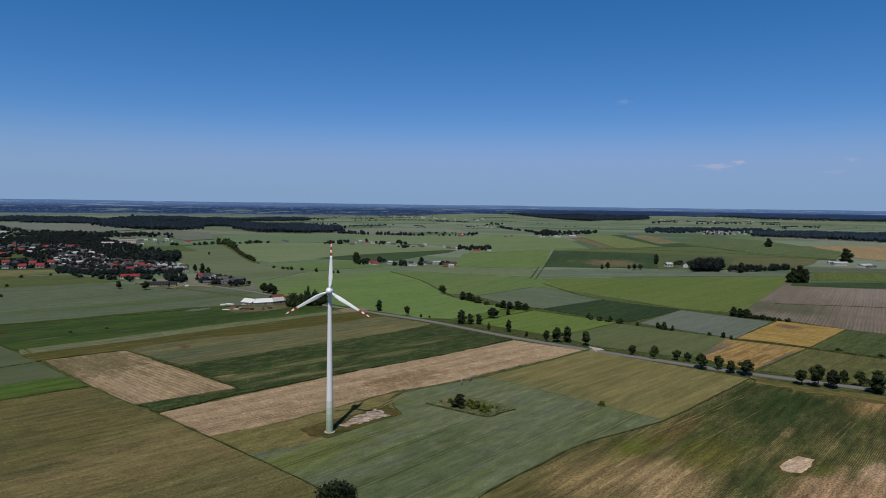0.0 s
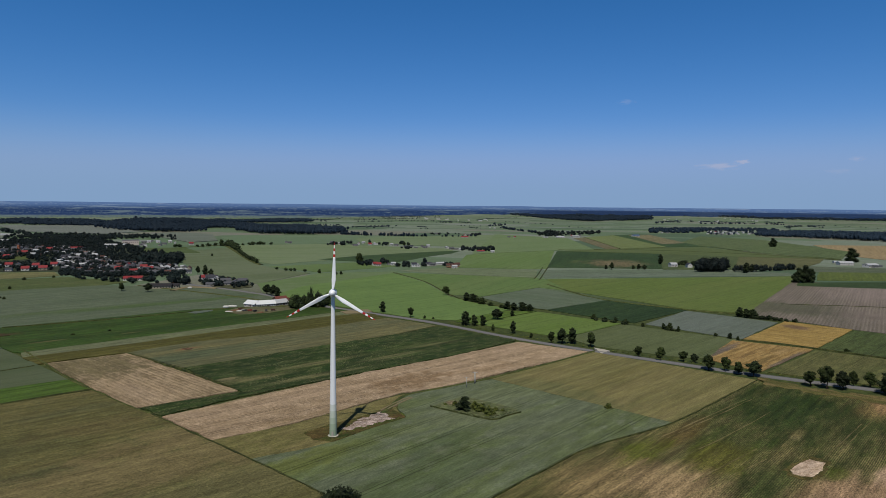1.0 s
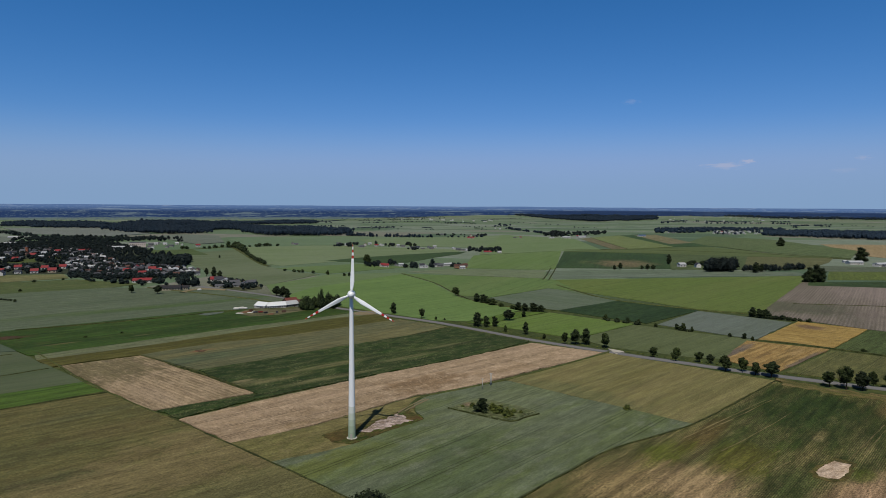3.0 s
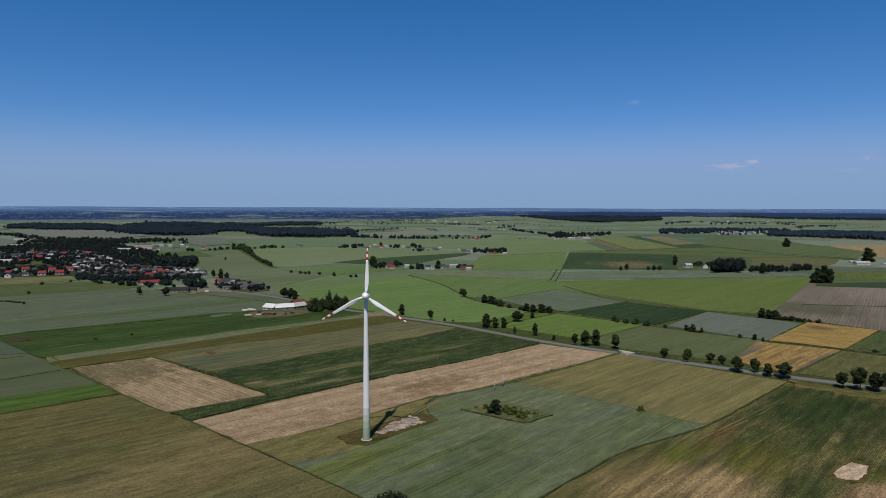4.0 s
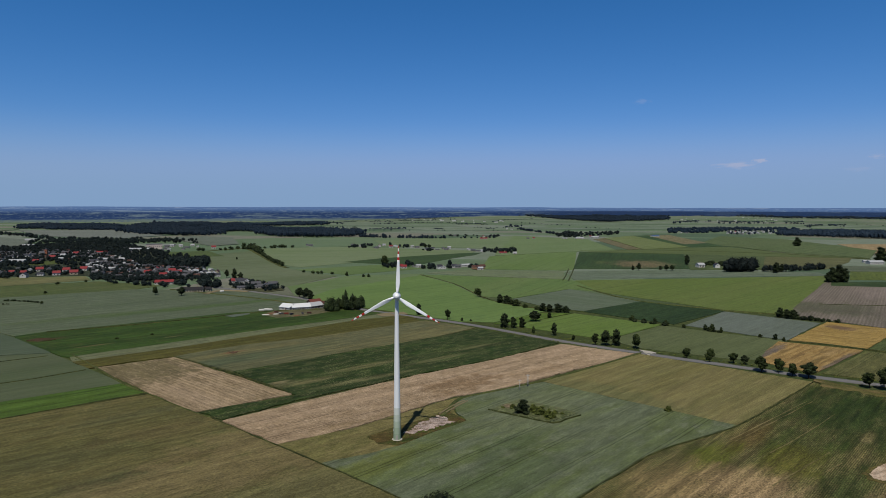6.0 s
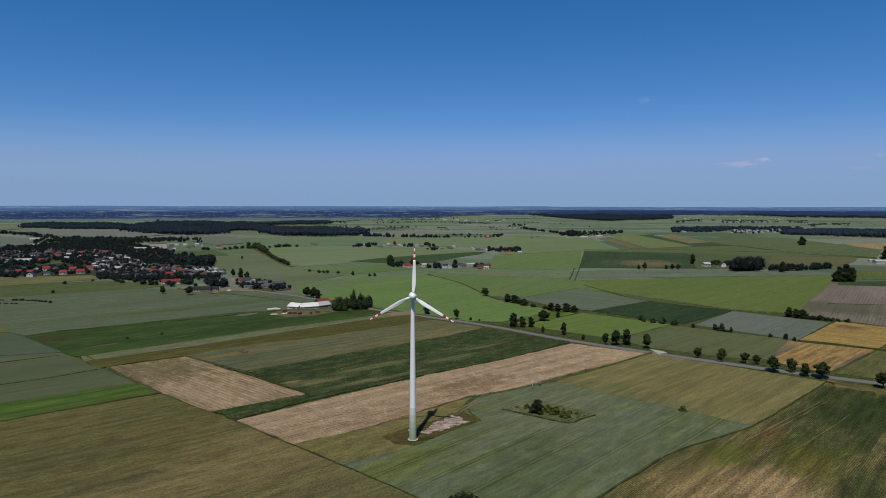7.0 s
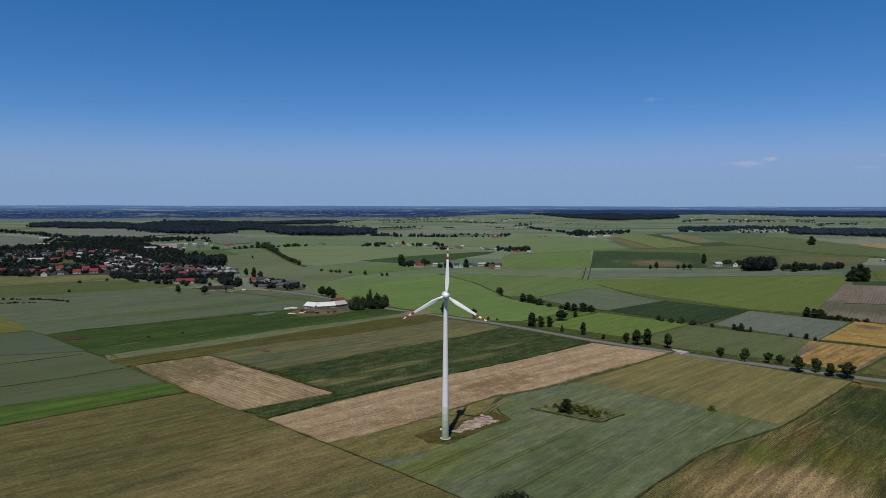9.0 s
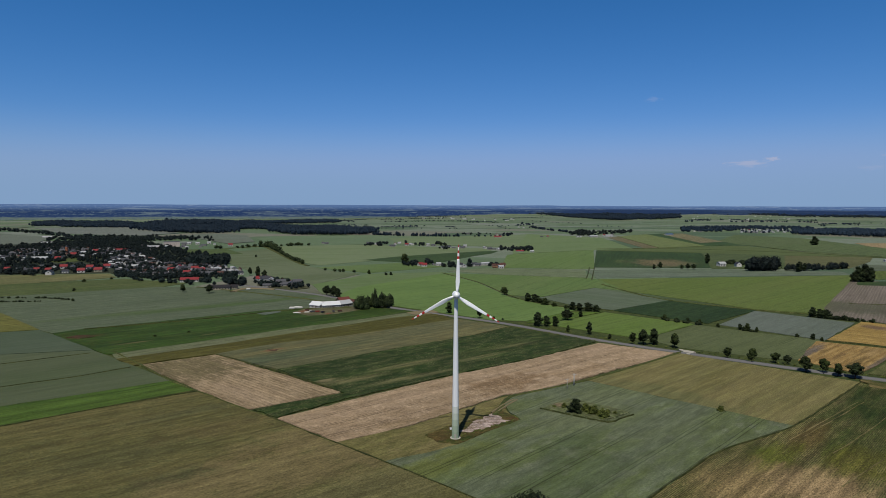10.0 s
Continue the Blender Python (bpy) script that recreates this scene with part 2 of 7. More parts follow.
WALLS = [plain("render_" + k, lin(*c), 0.9, 0.15, 0.1, 0.5) for k, c in (("white", (214, 212, 208)), ("cream", (176, 166, 146)), ("grey", (160, 158, 154)), ("brick", (150, 104, 84)), ("bright", (228, 228, 226)), ("pink", (224, 208, 198)))]
ROOFS = [plain("roof_" + k, lin(*c), 0.7, 0.25, 0.14, 0.6) for k, c in (("red", (140, 46, 52)), ("brown", (92, 60, 54)), ("slate", (58, 60, 70)), ("grey", (88, 89, 96)), ("pale", (186, 188, 194)), ("dark", (38, 36, 42)))]


# ---------------------------------------------------------------- building helpers
def mesh_of(bm, name, materials, smooth=False):
    me = bpy.data.meshes.new(name)
    bm.normal_update()
    bm.to_mesh(me)
    bm.free()
    for m in materials if isinstance(materials, (list, tuple)) else [materials]:
        me.materials.append(m)
    if smooth:
        for p in me.polygons:
            p.use_smooth = len(p.vertices) <= 4
    return me


def part(name, bm, material, parent, label="", smooth=False):
    ob = new(name, mesh_of(bm, name, material, smooth))
    ob.parent = parent
    return tagged(ob, label) if label else ob


def raw_mesh(name, verts, faces, material, smooth=False):
    me = bpy.data.meshes.new(name)
    me.from_pydata([tuple(v) for v in verts], [], [tuple(f) for f in faces])
    me.materials.append(material)
    if smooth:
        for p in me.polygons:
            p.use_smooth = True
    me.update()
    return me


def box(bm, cx, cy, cz, sx, sy, sz):
    """Adds a box with its centre and sizes."""
    vs = [bm.verts.new((cx + sx * i / 2, cy + sy * j / 2, cz + sz * k / 2)) for k in (-1, 1) for i, j in ((-1, -1), (1, -1), (1, 1), (-1, 1))]
    for f in ((3, 2, 1, 0), (4, 5, 6, 7), (0, 1, 5, 4), (1, 2, 6, 5), (2, 3, 7, 6), (3, 0, 4, 7)):
        bm.faces.new([vs[i] for i in f])
    return bm


def lathe(bm, rings, segs=32, matrix=None, caps=True):
    """Adds a body of revolution about z from (radius, height) rings, closed at both ends."""
    loops = []
    for r, z in rings:
        loop = [bm.verts.new((r * math.cos(2 * math.pi * i / segs), r * math.sin(2 * math.pi * i / segs), z)) for i in range(segs)]
        loops.append(loop)
    for a, b in zip(loops, loops[1:]):
        for i in range(segs):
            bm.faces.new((a[i], a[(i + 1) % segs], b[(i + 1) % segs], b[i]))
    if caps:
        bm.faces.new(loops[0][::-1])
        bm.faces.new(loops[-1])
    if matrix is not None:
        bmesh.ops.transform(bm, matrix=matrix, verts=bm.verts)
    return bm


# ---------------------------------------------------------------- ground sheet and distance
def build_ground():
    radii = [0, 120, 300, 600, 1000, 1500, 2000, 2300, 2500]
    d = 2600.0
    while d < 14000:
        radii.append(far_radius(d))
        d *= 1.06
    verts, faces, segs = [(CENTRE[0], CENTRE[1], 0)], [], 144
    for r in radii[1:]:
        for i in range(segs):
            x, y = CENTRE[0] + r * math.cos(2 * math.pi * i / segs), CENTRE[1] + r * math.sin(2 * math.pi * i / segs)
            verts.append((x, y, land(x, y)))
    faces += [(0, 1 + i, 1 + (i + 1) % segs) for i in range(segs)]
    for k in range(len(radii) - 2):
        a, b = 1 + k * segs, 1 + (k + 1) * segs
        faces += [(a + i, b + i, b + (i + 1) % segs, a + (i + 1) % segs) for i in range(segs)]
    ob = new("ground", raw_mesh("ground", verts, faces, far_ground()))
    tagged(ob, "wide green farmland reaching to the horizon", "ground", kind="structure")


def build_backdrop():
    """Glowing backdrop ring: hazy blue woods and pale fields painted along the horizon."""
    n = Nodes("hazy_distance")
    m = n.mat
    n.tree.nodes.remove(n.bsdf)
    vec = n.coords(0, (1, 1, 30))
    vec2 = n.coords(0, (1, 1, 5), (500, 0, 0))
    bands = n.noise(vec, 0.004, 6, 0.7)
    fine = n.noise(vec2, 0.05, 4, 0.75)
    sep = n.tree.nodes.new("ShaderNodeSeparateXYZ")
    n.tree.links.new(n.coords(), sep.inputs[0])
    # haze painted in: woods and fields turn paler and bluer towards the top
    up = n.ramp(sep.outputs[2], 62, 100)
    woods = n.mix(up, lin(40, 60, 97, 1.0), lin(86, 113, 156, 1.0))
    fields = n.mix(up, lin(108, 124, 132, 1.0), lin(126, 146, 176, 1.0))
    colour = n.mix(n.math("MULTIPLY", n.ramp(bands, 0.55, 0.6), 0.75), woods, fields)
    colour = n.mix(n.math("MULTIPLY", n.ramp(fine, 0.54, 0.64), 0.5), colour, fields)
    # pale farmland before the woods on the western side
    west = n.math("SUBTRACT", 1.0, n.ramp(sep.outputs[0], -1000, -100))
    foot = n.math("SUBTRACT", 1.0, n.ramp(n.math("ADD", sep.outputs[2], n.math("MULTIPLY", bands, 26.0)), 44, 52))
    hedges = n.math("MULTIPLY_ADD", n.ramp(fine, 0.5, 0.6), -0.7, 1.0)
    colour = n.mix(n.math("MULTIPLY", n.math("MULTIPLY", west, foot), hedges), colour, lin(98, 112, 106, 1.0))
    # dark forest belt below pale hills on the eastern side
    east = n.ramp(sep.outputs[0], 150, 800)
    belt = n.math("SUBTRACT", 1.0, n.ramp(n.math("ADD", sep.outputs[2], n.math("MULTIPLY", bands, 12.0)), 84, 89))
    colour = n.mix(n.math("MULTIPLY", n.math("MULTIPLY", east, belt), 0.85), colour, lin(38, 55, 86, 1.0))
    # the ring glows by itself to hold the painted haze tones
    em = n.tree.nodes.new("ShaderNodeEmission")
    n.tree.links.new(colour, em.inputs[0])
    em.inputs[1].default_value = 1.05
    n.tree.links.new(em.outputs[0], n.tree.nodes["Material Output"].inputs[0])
    verts, faces, segs = [], [], 720
    for i in range(segs):
        a = 2 * math.pi * i / segs
        left = min(1.0, max(0.0, (math.degrees(a) - 84) / 22))
        r = 4225 - 420 * left * left * (3 - 2 * left) + 60 * noise.fractal((math.cos(a) * 30, math.sin(a) * 30, 8.0), 0.9, 2.0, 4)
        x, y = CENTRE[0] + r * math.cos(a), CENTRE[1] + r * math.sin(a)
        top = 103.0 + 3.0 * noise.fractal((math.cos(a) * 7, math.sin(a) * 7, 3.0), 0.8, 2.0, 5)
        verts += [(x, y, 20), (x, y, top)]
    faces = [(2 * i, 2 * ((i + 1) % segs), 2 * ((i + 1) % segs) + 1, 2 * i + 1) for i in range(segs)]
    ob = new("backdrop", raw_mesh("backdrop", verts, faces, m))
    tagged(ob, "glowing painted backdrop of hazy blue woods and pale fields on the horizon", "distance", kind="structure")


build_ground()
build_backdrop()

# ---------------------------------------------------------------- fields
LIFT = [0.10]


def field(corners, material, label, category="field", name="field", height=0.25, rough=1.0, shrink=-0.25, wave=0.06):
    """A standing crop or bare field: a low slab with uneven edges that follows the land."""
    LIFT[0] += 0.006
    top = height + LIFT[0]
    cs = [Vector(c) for c in corners]
    area = sum(a.x * b.y - b.x * a.y for a, b in zip(cs, cs[1:] + cs[:1]))
    if area < 0:
        cs.reverse()
    mid = sum(cs, Vector((0, 0))) / len(cs)
    dist = (mid - Vector(CENTRE)).length
    step = max(5.0, dist * 0.02) if wave < 0.1 else 1.2
    ring = []
    for a, b in zip(cs, cs[1:] + cs[:1]):
        count = max(1, int((b - a).length / step))
        side = Vector((-(b - a).y, (b - a).x)).normalized()
        for i in range(count):
            p = a.lerp(b, i / count)
            w = (noise.noise((p.x * wave, p.y * wave, 1.7)) + 0.5 * noise.noise((p.x * wave * 3, p.y * wave * 3, 4.2))) * rough * (1.0 if i or wave > 0.1 else 0.3)
            ring.append(p + side * (shrink + w))
    bm = bmesh.new()
    bm.faces.new([bm.verts.new((p.x, p.y, 0)) for p in ring])
    if max((Vector(p) - Vector(CENTRE)).length for p in cs) > 2450:
        for axis in (0, 1):
            lo, hi = min(v.co[axis] for v in bm.verts), max(v.co[axis] for v in bm.verts)
            k = lo + 60
            while k < hi:
                no = (1, 0, 0) if axis == 0 else (0, 1, 0)
                bmesh.ops.bisect_plane(bm, geom=bm.verts[:] + bm.edges[:] + bm.faces[:], plane_co=(k, k, 0), plane_no=no)
                k += 60
    rim = [e for e in bm.edges if e.is_boundary]
    skirt = bmesh.ops.extrude_edge_only(bm, edges=rim)
    low = {v for v in skirt["geom"] if isinstance(v, bmesh.types.BMVert)}
    extra = 0.6 if dist > 2000 else 0.0
    for v in bm.verts:
        v.co.z = land(v.co.x, v.co.y) + (0.0 if v in low else top + extra)
    bmesh.ops.recalc_face_normals(bm, faces=bm.faces)
    ob = new(name, mesh_of(bm, name, material))
    return tagged(ob, label, category, kind="structure")


def ribbon(points, width, material, name, label, category, height=0.12, rough=0.25, kind="structure", smooth=True):
    """A road, track or grass strip along a line of points."""
    LIFT[0] += 0.003
    ps = [Vector(p) for p in points]
    if smooth:
        line = []
        for i in range(len(ps) - 1):
            a, b, c, d = ps[max(i - 1, 0)], ps[i], ps[i + 1], ps[min(i + 2, len(ps) - 1)]
            count = max(2, int((c - b).length / 6))
            for k in range(count):
                t = k / count
                line.append(0.5 * ((2 * b) + (c - a) * t + (2 * a - 5 * b + 4 * c - d) * t * t + (3 * b - a - 3 * c + d) * t ** 3))
        line.append(ps[-1])
    else:
        line = ps
    bm = bmesh.new()
    rows = []
    for i, p in enumerate(line):
        d = (line[min(i + 1, len(line) - 1)] - line[max(i - 1, 0)]).normalized()
        side = Vector((-d.y, d.x))
        row = []
        for s, z in ((-0.5, 0.0), (-0.47, height), (0.0, height * 1.25), (0.47, height), (0.5, 0.0)):
            w = s * width + noise.noise((p.x * 0.2, p.y * 0.2, s * 3)) * rough
            q = p + side * w
            row.append(bm.verts.new((q.x, q.y, land(q.x, q.y) + z + (LIFT[0] if z else 0.0))))
        rows.append(row)
    for a, b in zip(rows, rows[1:]):
        for k in range(4):
            bm.faces.new((a[k], b[k], b[k + 1], a[k + 1]))
    bmesh.ops.recalc_face_normals(bm, faces=bm.faces)
    ob = new(name, mesh_of(bm, name, material, True))
    return tagged(ob, label, category, kind=kind)


def C(name, a, b, c, turn, **more):
    return crop(name, lin(*a), lin(*b), lin(*c), turn, **more)


EAST = 42.2
NORTH = 140.6
ROADWAY = -40.3
CROSS = 44.9

# base greens of the middle distance, some with haze blue put in, then the single fields on top
field([(-626.5, 645.0), (-545.8, 705.6), (-482.7, 786.4), (-269.7, 768.2), (-195.7, 701.7), (-153.5, 634.0), (-218.2, 623.0), (-245.3, 612.8), (-274.8, 586.8), (-331.6, 539.0), (-365.4, 511.8), (-379.8, 493.5), (-400.3, 506.1), (-494.8, 585.9), (-595.0, 609.8)], C("pale_barley", (98,109,92), (92,104,86), (86,102,77), EAST, patch=40, streak=7, grit=0.55, mid=0.6, spots=((-288.1, 652.3, 160, 12, lin(78, 100, 56), 0.7), (-368.9, 591.2, 120, 9, lin(82, 100, 62), 0.6))), "pale grey-green barley field with darker streaks")
field([(-728.1, 742.6), (-624.0, 805.8), (-527.2, 863.9), (-418.7, 820.1), (-431.7, 784.3), (-526.1, 716.3), (-641.6, 648.0)], C("meadow_strip", (86,98,62), (76,92,54), (98,104,72), EAST, patch=40), "mown green meadow strip beside the village")
field([(-800.7, 858.1), (-728.1, 892.1), (-583.1, 925.6), (-545.6, 876.4), (-584.8, 839.8), (-624.0, 805.8), (-709.8, 754.4)], C("straw_meadow", (114,114,80), (100,106,72), (126,122,90), EAST, patch=40), "straw-coloured dry meadow at the edge of the village")
field([(-575.5, 1359.8), (-534.7, 1442.5), (-517.8, 1472.5), (-456.3, 1337.8), (-376.6, 1164.8), (-317.8, 1060.2), (-255.8, 982.4), (-209.6, 953.0), (-248.7, 813.9), (-325.3, 871.4), (-400.5, 997.6), (-462.5, 1090.1)], C("green_barley", (107,119,94), (97,111,83), (114,123,101), 40, grit=0.32, speckle=0.3, mid=0.55, patch=70, streak=6), "pale green barley field behind the village")
field([(-523.8, 1521.8), (-518.1, 1586.8), (-441.3, 1628.5), (-341.7, 1649.9), (13.3, 1521.2), (-0.4, 1427.6), (-167.8, 1245.4), (-301.6, 1081.7), (-340.7, 1121.4), (-426.0, 1309.3)], C("pasture_a", (117,133,102), (108,127,90), (124,135,112), 10, grit=0.32, speckle=0.3, mid=0.55, patch=80, streak=6), "pale green pasture with mown bands")
field([(-299.2, 1040), (-173.1, 1134), (-86.4, 1073), (-199.1, 964.6)], C("pasture_b", (97,120,74), (105,126,82), (91,110,74), 20, grit=0.32, speckle=0.3, mid=0.55, patch=60, streak=6), "fresh green pasture beside a hedge")
field([(-249.5, 816.4), (-195.8, 948.7), (-79.5, 989.9), (-85.3, 955.9), (-146.4, 860.6), (-192.9, 741.1), (-218.9, 738.3)], C("pasture_c", (109,128,92), (99,122,78), (117,130,102), 30, grit=0.32, speckle=0.3, mid=0.55, patch=60, streak=6), "light green grass field")
field([(-199.4, 716.5), (-185.4, 794.8), (-86.0, 963.9), (-33.7, 855.1), (1.3, 719.4), (31.8, 671.9), (64.9, 637.8), (6.9, 572.2), (-24.4, 575.4), (-108.4, 639.5)], C("young_wheat", (103,129,76), (109,135,80), (93,119,72), 45, grit=0.32, speckle=0.3, mid=0.55, patch=60, tram=24, streak=6), "fresh green wheat field with tractor tracks")
field([(-82.5, 972.6), (125.6, 919.3), (137.2, 903.1), (149.3, 783.9), (115.9, 812.8), (35.2, 722.9), (2.6, 738.1), (-34.2, 868.0)], C("green_wheat", (99,123,74), (107,127,80), (89,113,70), 65, grit=0.32, speckle=0.3, mid=0.55, patch=70, tram=24, streak=5), "green wheat field crossed by tractor tracks")
field([(-80.2, 998.5), (-18.5, 1053), (145.2, 1040), (125.2, 922.8), (9.3, 952.9)], C("grey_rye", (114,125,102), (106,121,90), (120,129,110), 5, patch=60, streak=6), "grey-green rye field")
field([(35.9, 1344), (248.5, 1505), (164.3, 1061), (146.5, 1049), (10.0, 1067)], C("bright_grass", (101,125,74), (107,129,82), (95,117,72), 70, grit=0.32, speckle=0.3, mid=0.55, patch=80, tram=24, streak=5), "bright green field with faint wheel tracks")
field([(-247.9, 1187.4), (-193.2, 1270.7), (-105.8, 1360.3), (-19.4, 1434.7), (22.5, 1456.2), (4.2, 1377.8), (-44.9, 1283.2), (-91.8, 1164.1), (-113.0, 1117.6), (-175.8, 1157.3)], C("dark_maize_far", (62,82,52), (68,88,56), (56,74,48), 20, patch=60), "dark green crop beside the farmsteads")
field([(143.9, 1031), (345.3, 1069), (551.7, 1035), (542.7, 992.3), (308.9, 954.0), (139.3, 917.4)], C("grey_oats", (107,120,108), (99,114,96), (113,124,114), 5, patch=70, streak=7), "grey-green oat field")
field([(252.2, 1487), (476.9, 1443), (363.6, 1081), (167.2, 1081)], C("dark_beet", (58,78,50), (66,86,54), (52,70,46), 75, patch=60, streak=4, spots=((308.2, 1177, 90, 60, lin(114, 106, 82), 0.9), (236.9, 1201, 40, 8, lin(104, 112, 74), 0.4))), "dark green beet field")
field([(139.0, 904.3), (303.6, 937.2), (538.3, 984.0), (503.3, 923.3), (317.2, 656.4), (291.5, 631.1), (245.1, 651.9), (149.1, 780.8)], C("rape_green", (99,117,62), (104,119,67), (89,108,58), CROSS, grit=0.32, speckle=0.3, mid=0.55, patch=70, tram=30, streak=5), "bright yellow-green field with long tractor tracks")
field([(35.0, 718.4), (113.6, 806.9), (176.4, 706.6), (99.3, 637.5), (69.6, 656.4)], C("grey_barley", (101,114,98), (93,108,88), (107,120,106), ROADWAY, grit=0.32, speckle=0.3, mid=0.55, patch=50, streak=5), "grey-green barley field")
field([(176.4, 706.6), (242.2, 643.6), (167.1, 568.7), (100.0, 634.1)], C("dark_potato", (48,68,42), (55,75,46), (46,61,42), CROSS, patch=40), "dark green potato field")
field([(22.9, 556.8), (88.7, 622.8), (154.8, 564.9), (121.9, 531.3), (90.4, 501.2)], C("lime_wheat", (100,124,62), (106,128,70), (90,112,58), 44.7, grit=0.32, speckle=0.3, mid=0.55, patch=40, tram=13, streak=6), "lime green wheat field with close tractor tracks")
field([(6.8, 566.5), (52.2, 622.9), (87.5, 626.1), (22.0, 559.5)], C("lime_corner", (88,112,52), (94,116,58), (80,102,48), CROSS, patch=30, streak=4), "green wedge of grass beside the road")
field([(155.1, 562.2), (193.2, 529.5), (232.8, 500.9), (179.6, 437.2), (164.8, 437.9), (110.6, 469.9), (92.3, 499.2)], C("olive_wheat", (97,108,76), (91,102,69), (103,113,83), CROSS, grit=0.32, speckle=0.3, mid=0.55, patch=40, tram=20, streak=5), "muted green wheat field behind the roadside trees")
field([(240.8, 640.0), (302.2, 579.8), (233.8, 503.1), (175.9, 563.9)], C("blue_rye", (107,118,112), (101,112,104), (113,122,118), CROSS, grit=0.32, speckle=0.3, mid=0.55, patch=45, streak=6), "blue-grey rye field")
field([(311.8, 586.2), (350.7, 549.1), (276.1, 473.7), (235.2, 503.2)], C("ripe_yellow", (160,136,82), (146,122,70), (174,152,98), ROADWAY, patch=22, rows=4.0, row_depth=0.3, streak=6, speckle=0.35, spots=((304.7, 550.5, 13, 7, lin(128, 108, 86), 0.75), (307.0, 558.8, 16, 9, lin(112, 92, 78), 0.85))), "ripe golden yellow field")
field([(224.8, 498.2), (271.7, 469.7), (200.0, 402.2), (179.0, 435.5)], C("ripe_orange", (150,123,77), (132,108,67), (168,146,100), CROSS, patch=16, rows=5, row_depth=0.5, streak=7, spots=((211.6, 428.0, 24, 3, lin(104, 92, 58), 0.7), (211.0, 461.8, 14, 3, lin(112, 94, 60), 0.6), (243.6, 460.4, 18, 4, lin(170, 146, 104), 0.6), (199.0, 461.0, 40, 5, lin(104, 98, 94), 0.9), (232.5, 432.5, 46, 4, lin(108, 100, 92), 0.85), (212.9, 447.8, 30, 2, lin(104, 84, 56), 0.6))), "ripe orange-brown field with mown stripes")
field([(502.4, 923.2), (659.8, 808.1), (411.4, 499.0), (353.3, 549.3), (318.0, 593.0), (300.5, 611.0), (319.6, 661.8)], C("ploughed", (101,97,88), (110,103,96), (146,137,131), 55.5, patch=60, mid=0.25, rows=3.0, row_depth=0.5, blotch=0.2, speckle=0.3, grit=0.45, streak=9, spots=((356.4, 657.6, 60, 60, lin(88, 92, 74), 0.75), (400.0, 620.0, 18, 90, lin(94, 91, 82), 0.7), (540.0, 770.0, 110, 90, lin(142, 131, 128), 0.8), (455.0, 590.0, 60, 90, lin(132, 122, 118), 0.7))), "bare ploughed pinkish-brown field with drill lines")
field([(494.6, 899.9), (639.8, 917.4), (765.4, 919.2), (680.3, 815.5), (585.0, 837.7), (471.2, 859.6)], C("dark_strip", (60,78,50), (66,84,54), (54,70,46), 10, patch=40), "narrow dark green crop strip")
field([(612.2, 1052), (861.8, 1059), (759.2, 931.8), (539.6, 932.5)], C("lime_strip", (92,106,54), (86,101,54), (100,111,64), 60, patch=30, rows=20, streak=4), "lime green field with pale stripes")
field([(645.0, 1163), (787.6, 1132), (894.0, 1099), (854.1, 1050), (581.9, 1056)], C("grey_strip", (94,104,88), (88,100,80), (100,108,94), 5, patch=40), "grey-green strip field")
field([(626.4, 1375), (793.1, 1346), (714.6, 1230), (598.3, 1095), (479.2, 1069)], C("olive_far", (100,103,72), (92,97,66), (108,108,80), 5, patch=60), "olive green dry meadow by the woods")
field([(352.7, 546.7), (404.5, 490.4), (342.8, 413.6), (313.5, 442.6), (277.2, 471.9)], C("green_right", (76,90,54), (82,94,58), (70,82,50), CROSS, patch=40, tram=24, streak=4), "deep green field beside the golden one")
field([(271.7, 466.0), (310.0, 437.5), (342.8, 413.6), (286.9, 344.2), (262.8, 368.9), (204.8, 402.5)], C("olive_verge_field", (98,100,64), (90,96,58), (110,110,74), CROSS, patch=30, streak=5, tram=24), "olive green meadow behind the roadside trees")
# far fields paled and greyed: haze is put into their crop colours
field([(-1835, 2535), (-1541, 2715), (-1088, 2250), (-1121, 2036), (-1249, 2060), (-1468, 2157)], C("far_rye", (116,124,120), (110,118,114), (122,128,126), 20, patch=150), "far-off field before the woods, paled with haze colour", height=0.6)
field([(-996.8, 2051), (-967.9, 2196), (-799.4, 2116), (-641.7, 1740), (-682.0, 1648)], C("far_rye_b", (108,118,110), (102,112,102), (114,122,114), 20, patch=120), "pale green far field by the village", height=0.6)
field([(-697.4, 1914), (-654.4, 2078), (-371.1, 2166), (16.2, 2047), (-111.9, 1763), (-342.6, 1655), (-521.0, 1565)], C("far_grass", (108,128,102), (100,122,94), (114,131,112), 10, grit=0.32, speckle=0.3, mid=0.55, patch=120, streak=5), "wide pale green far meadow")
field([(407.4, 2084), (459.2, 2171), (431.6, 1602), (387.2, 1572)], C("far_olive", (112,108,84), (104,102,76), (118,114,92), 70, patch=80), "olive strip of far grass")
field([(1056, 1853), (1282, 1852), (1473, 1820), (1007, 1240), (910.4, 1311), (901.7, 1423)], C("far_golden", (152,136,106), (143,127,96), (162,146,116), 60, patch=60), "golden ripe far field")
field([(583.4, 2328), (730.1, 2416), (684.7, 1722), (551.2, 1670)], C("far_dark", (62,84,54), (68,90,58), (56,76,50), 60, patch=80), "dark green far crop strip")
field([(660.3, 2351), (758.5, 2425), (695.3, 1876), (603.7, 1802)], C("far_tan", (122,118,92), (114,112,84), (130,124,100), 60, patch=80), "tan far strip of stubble")

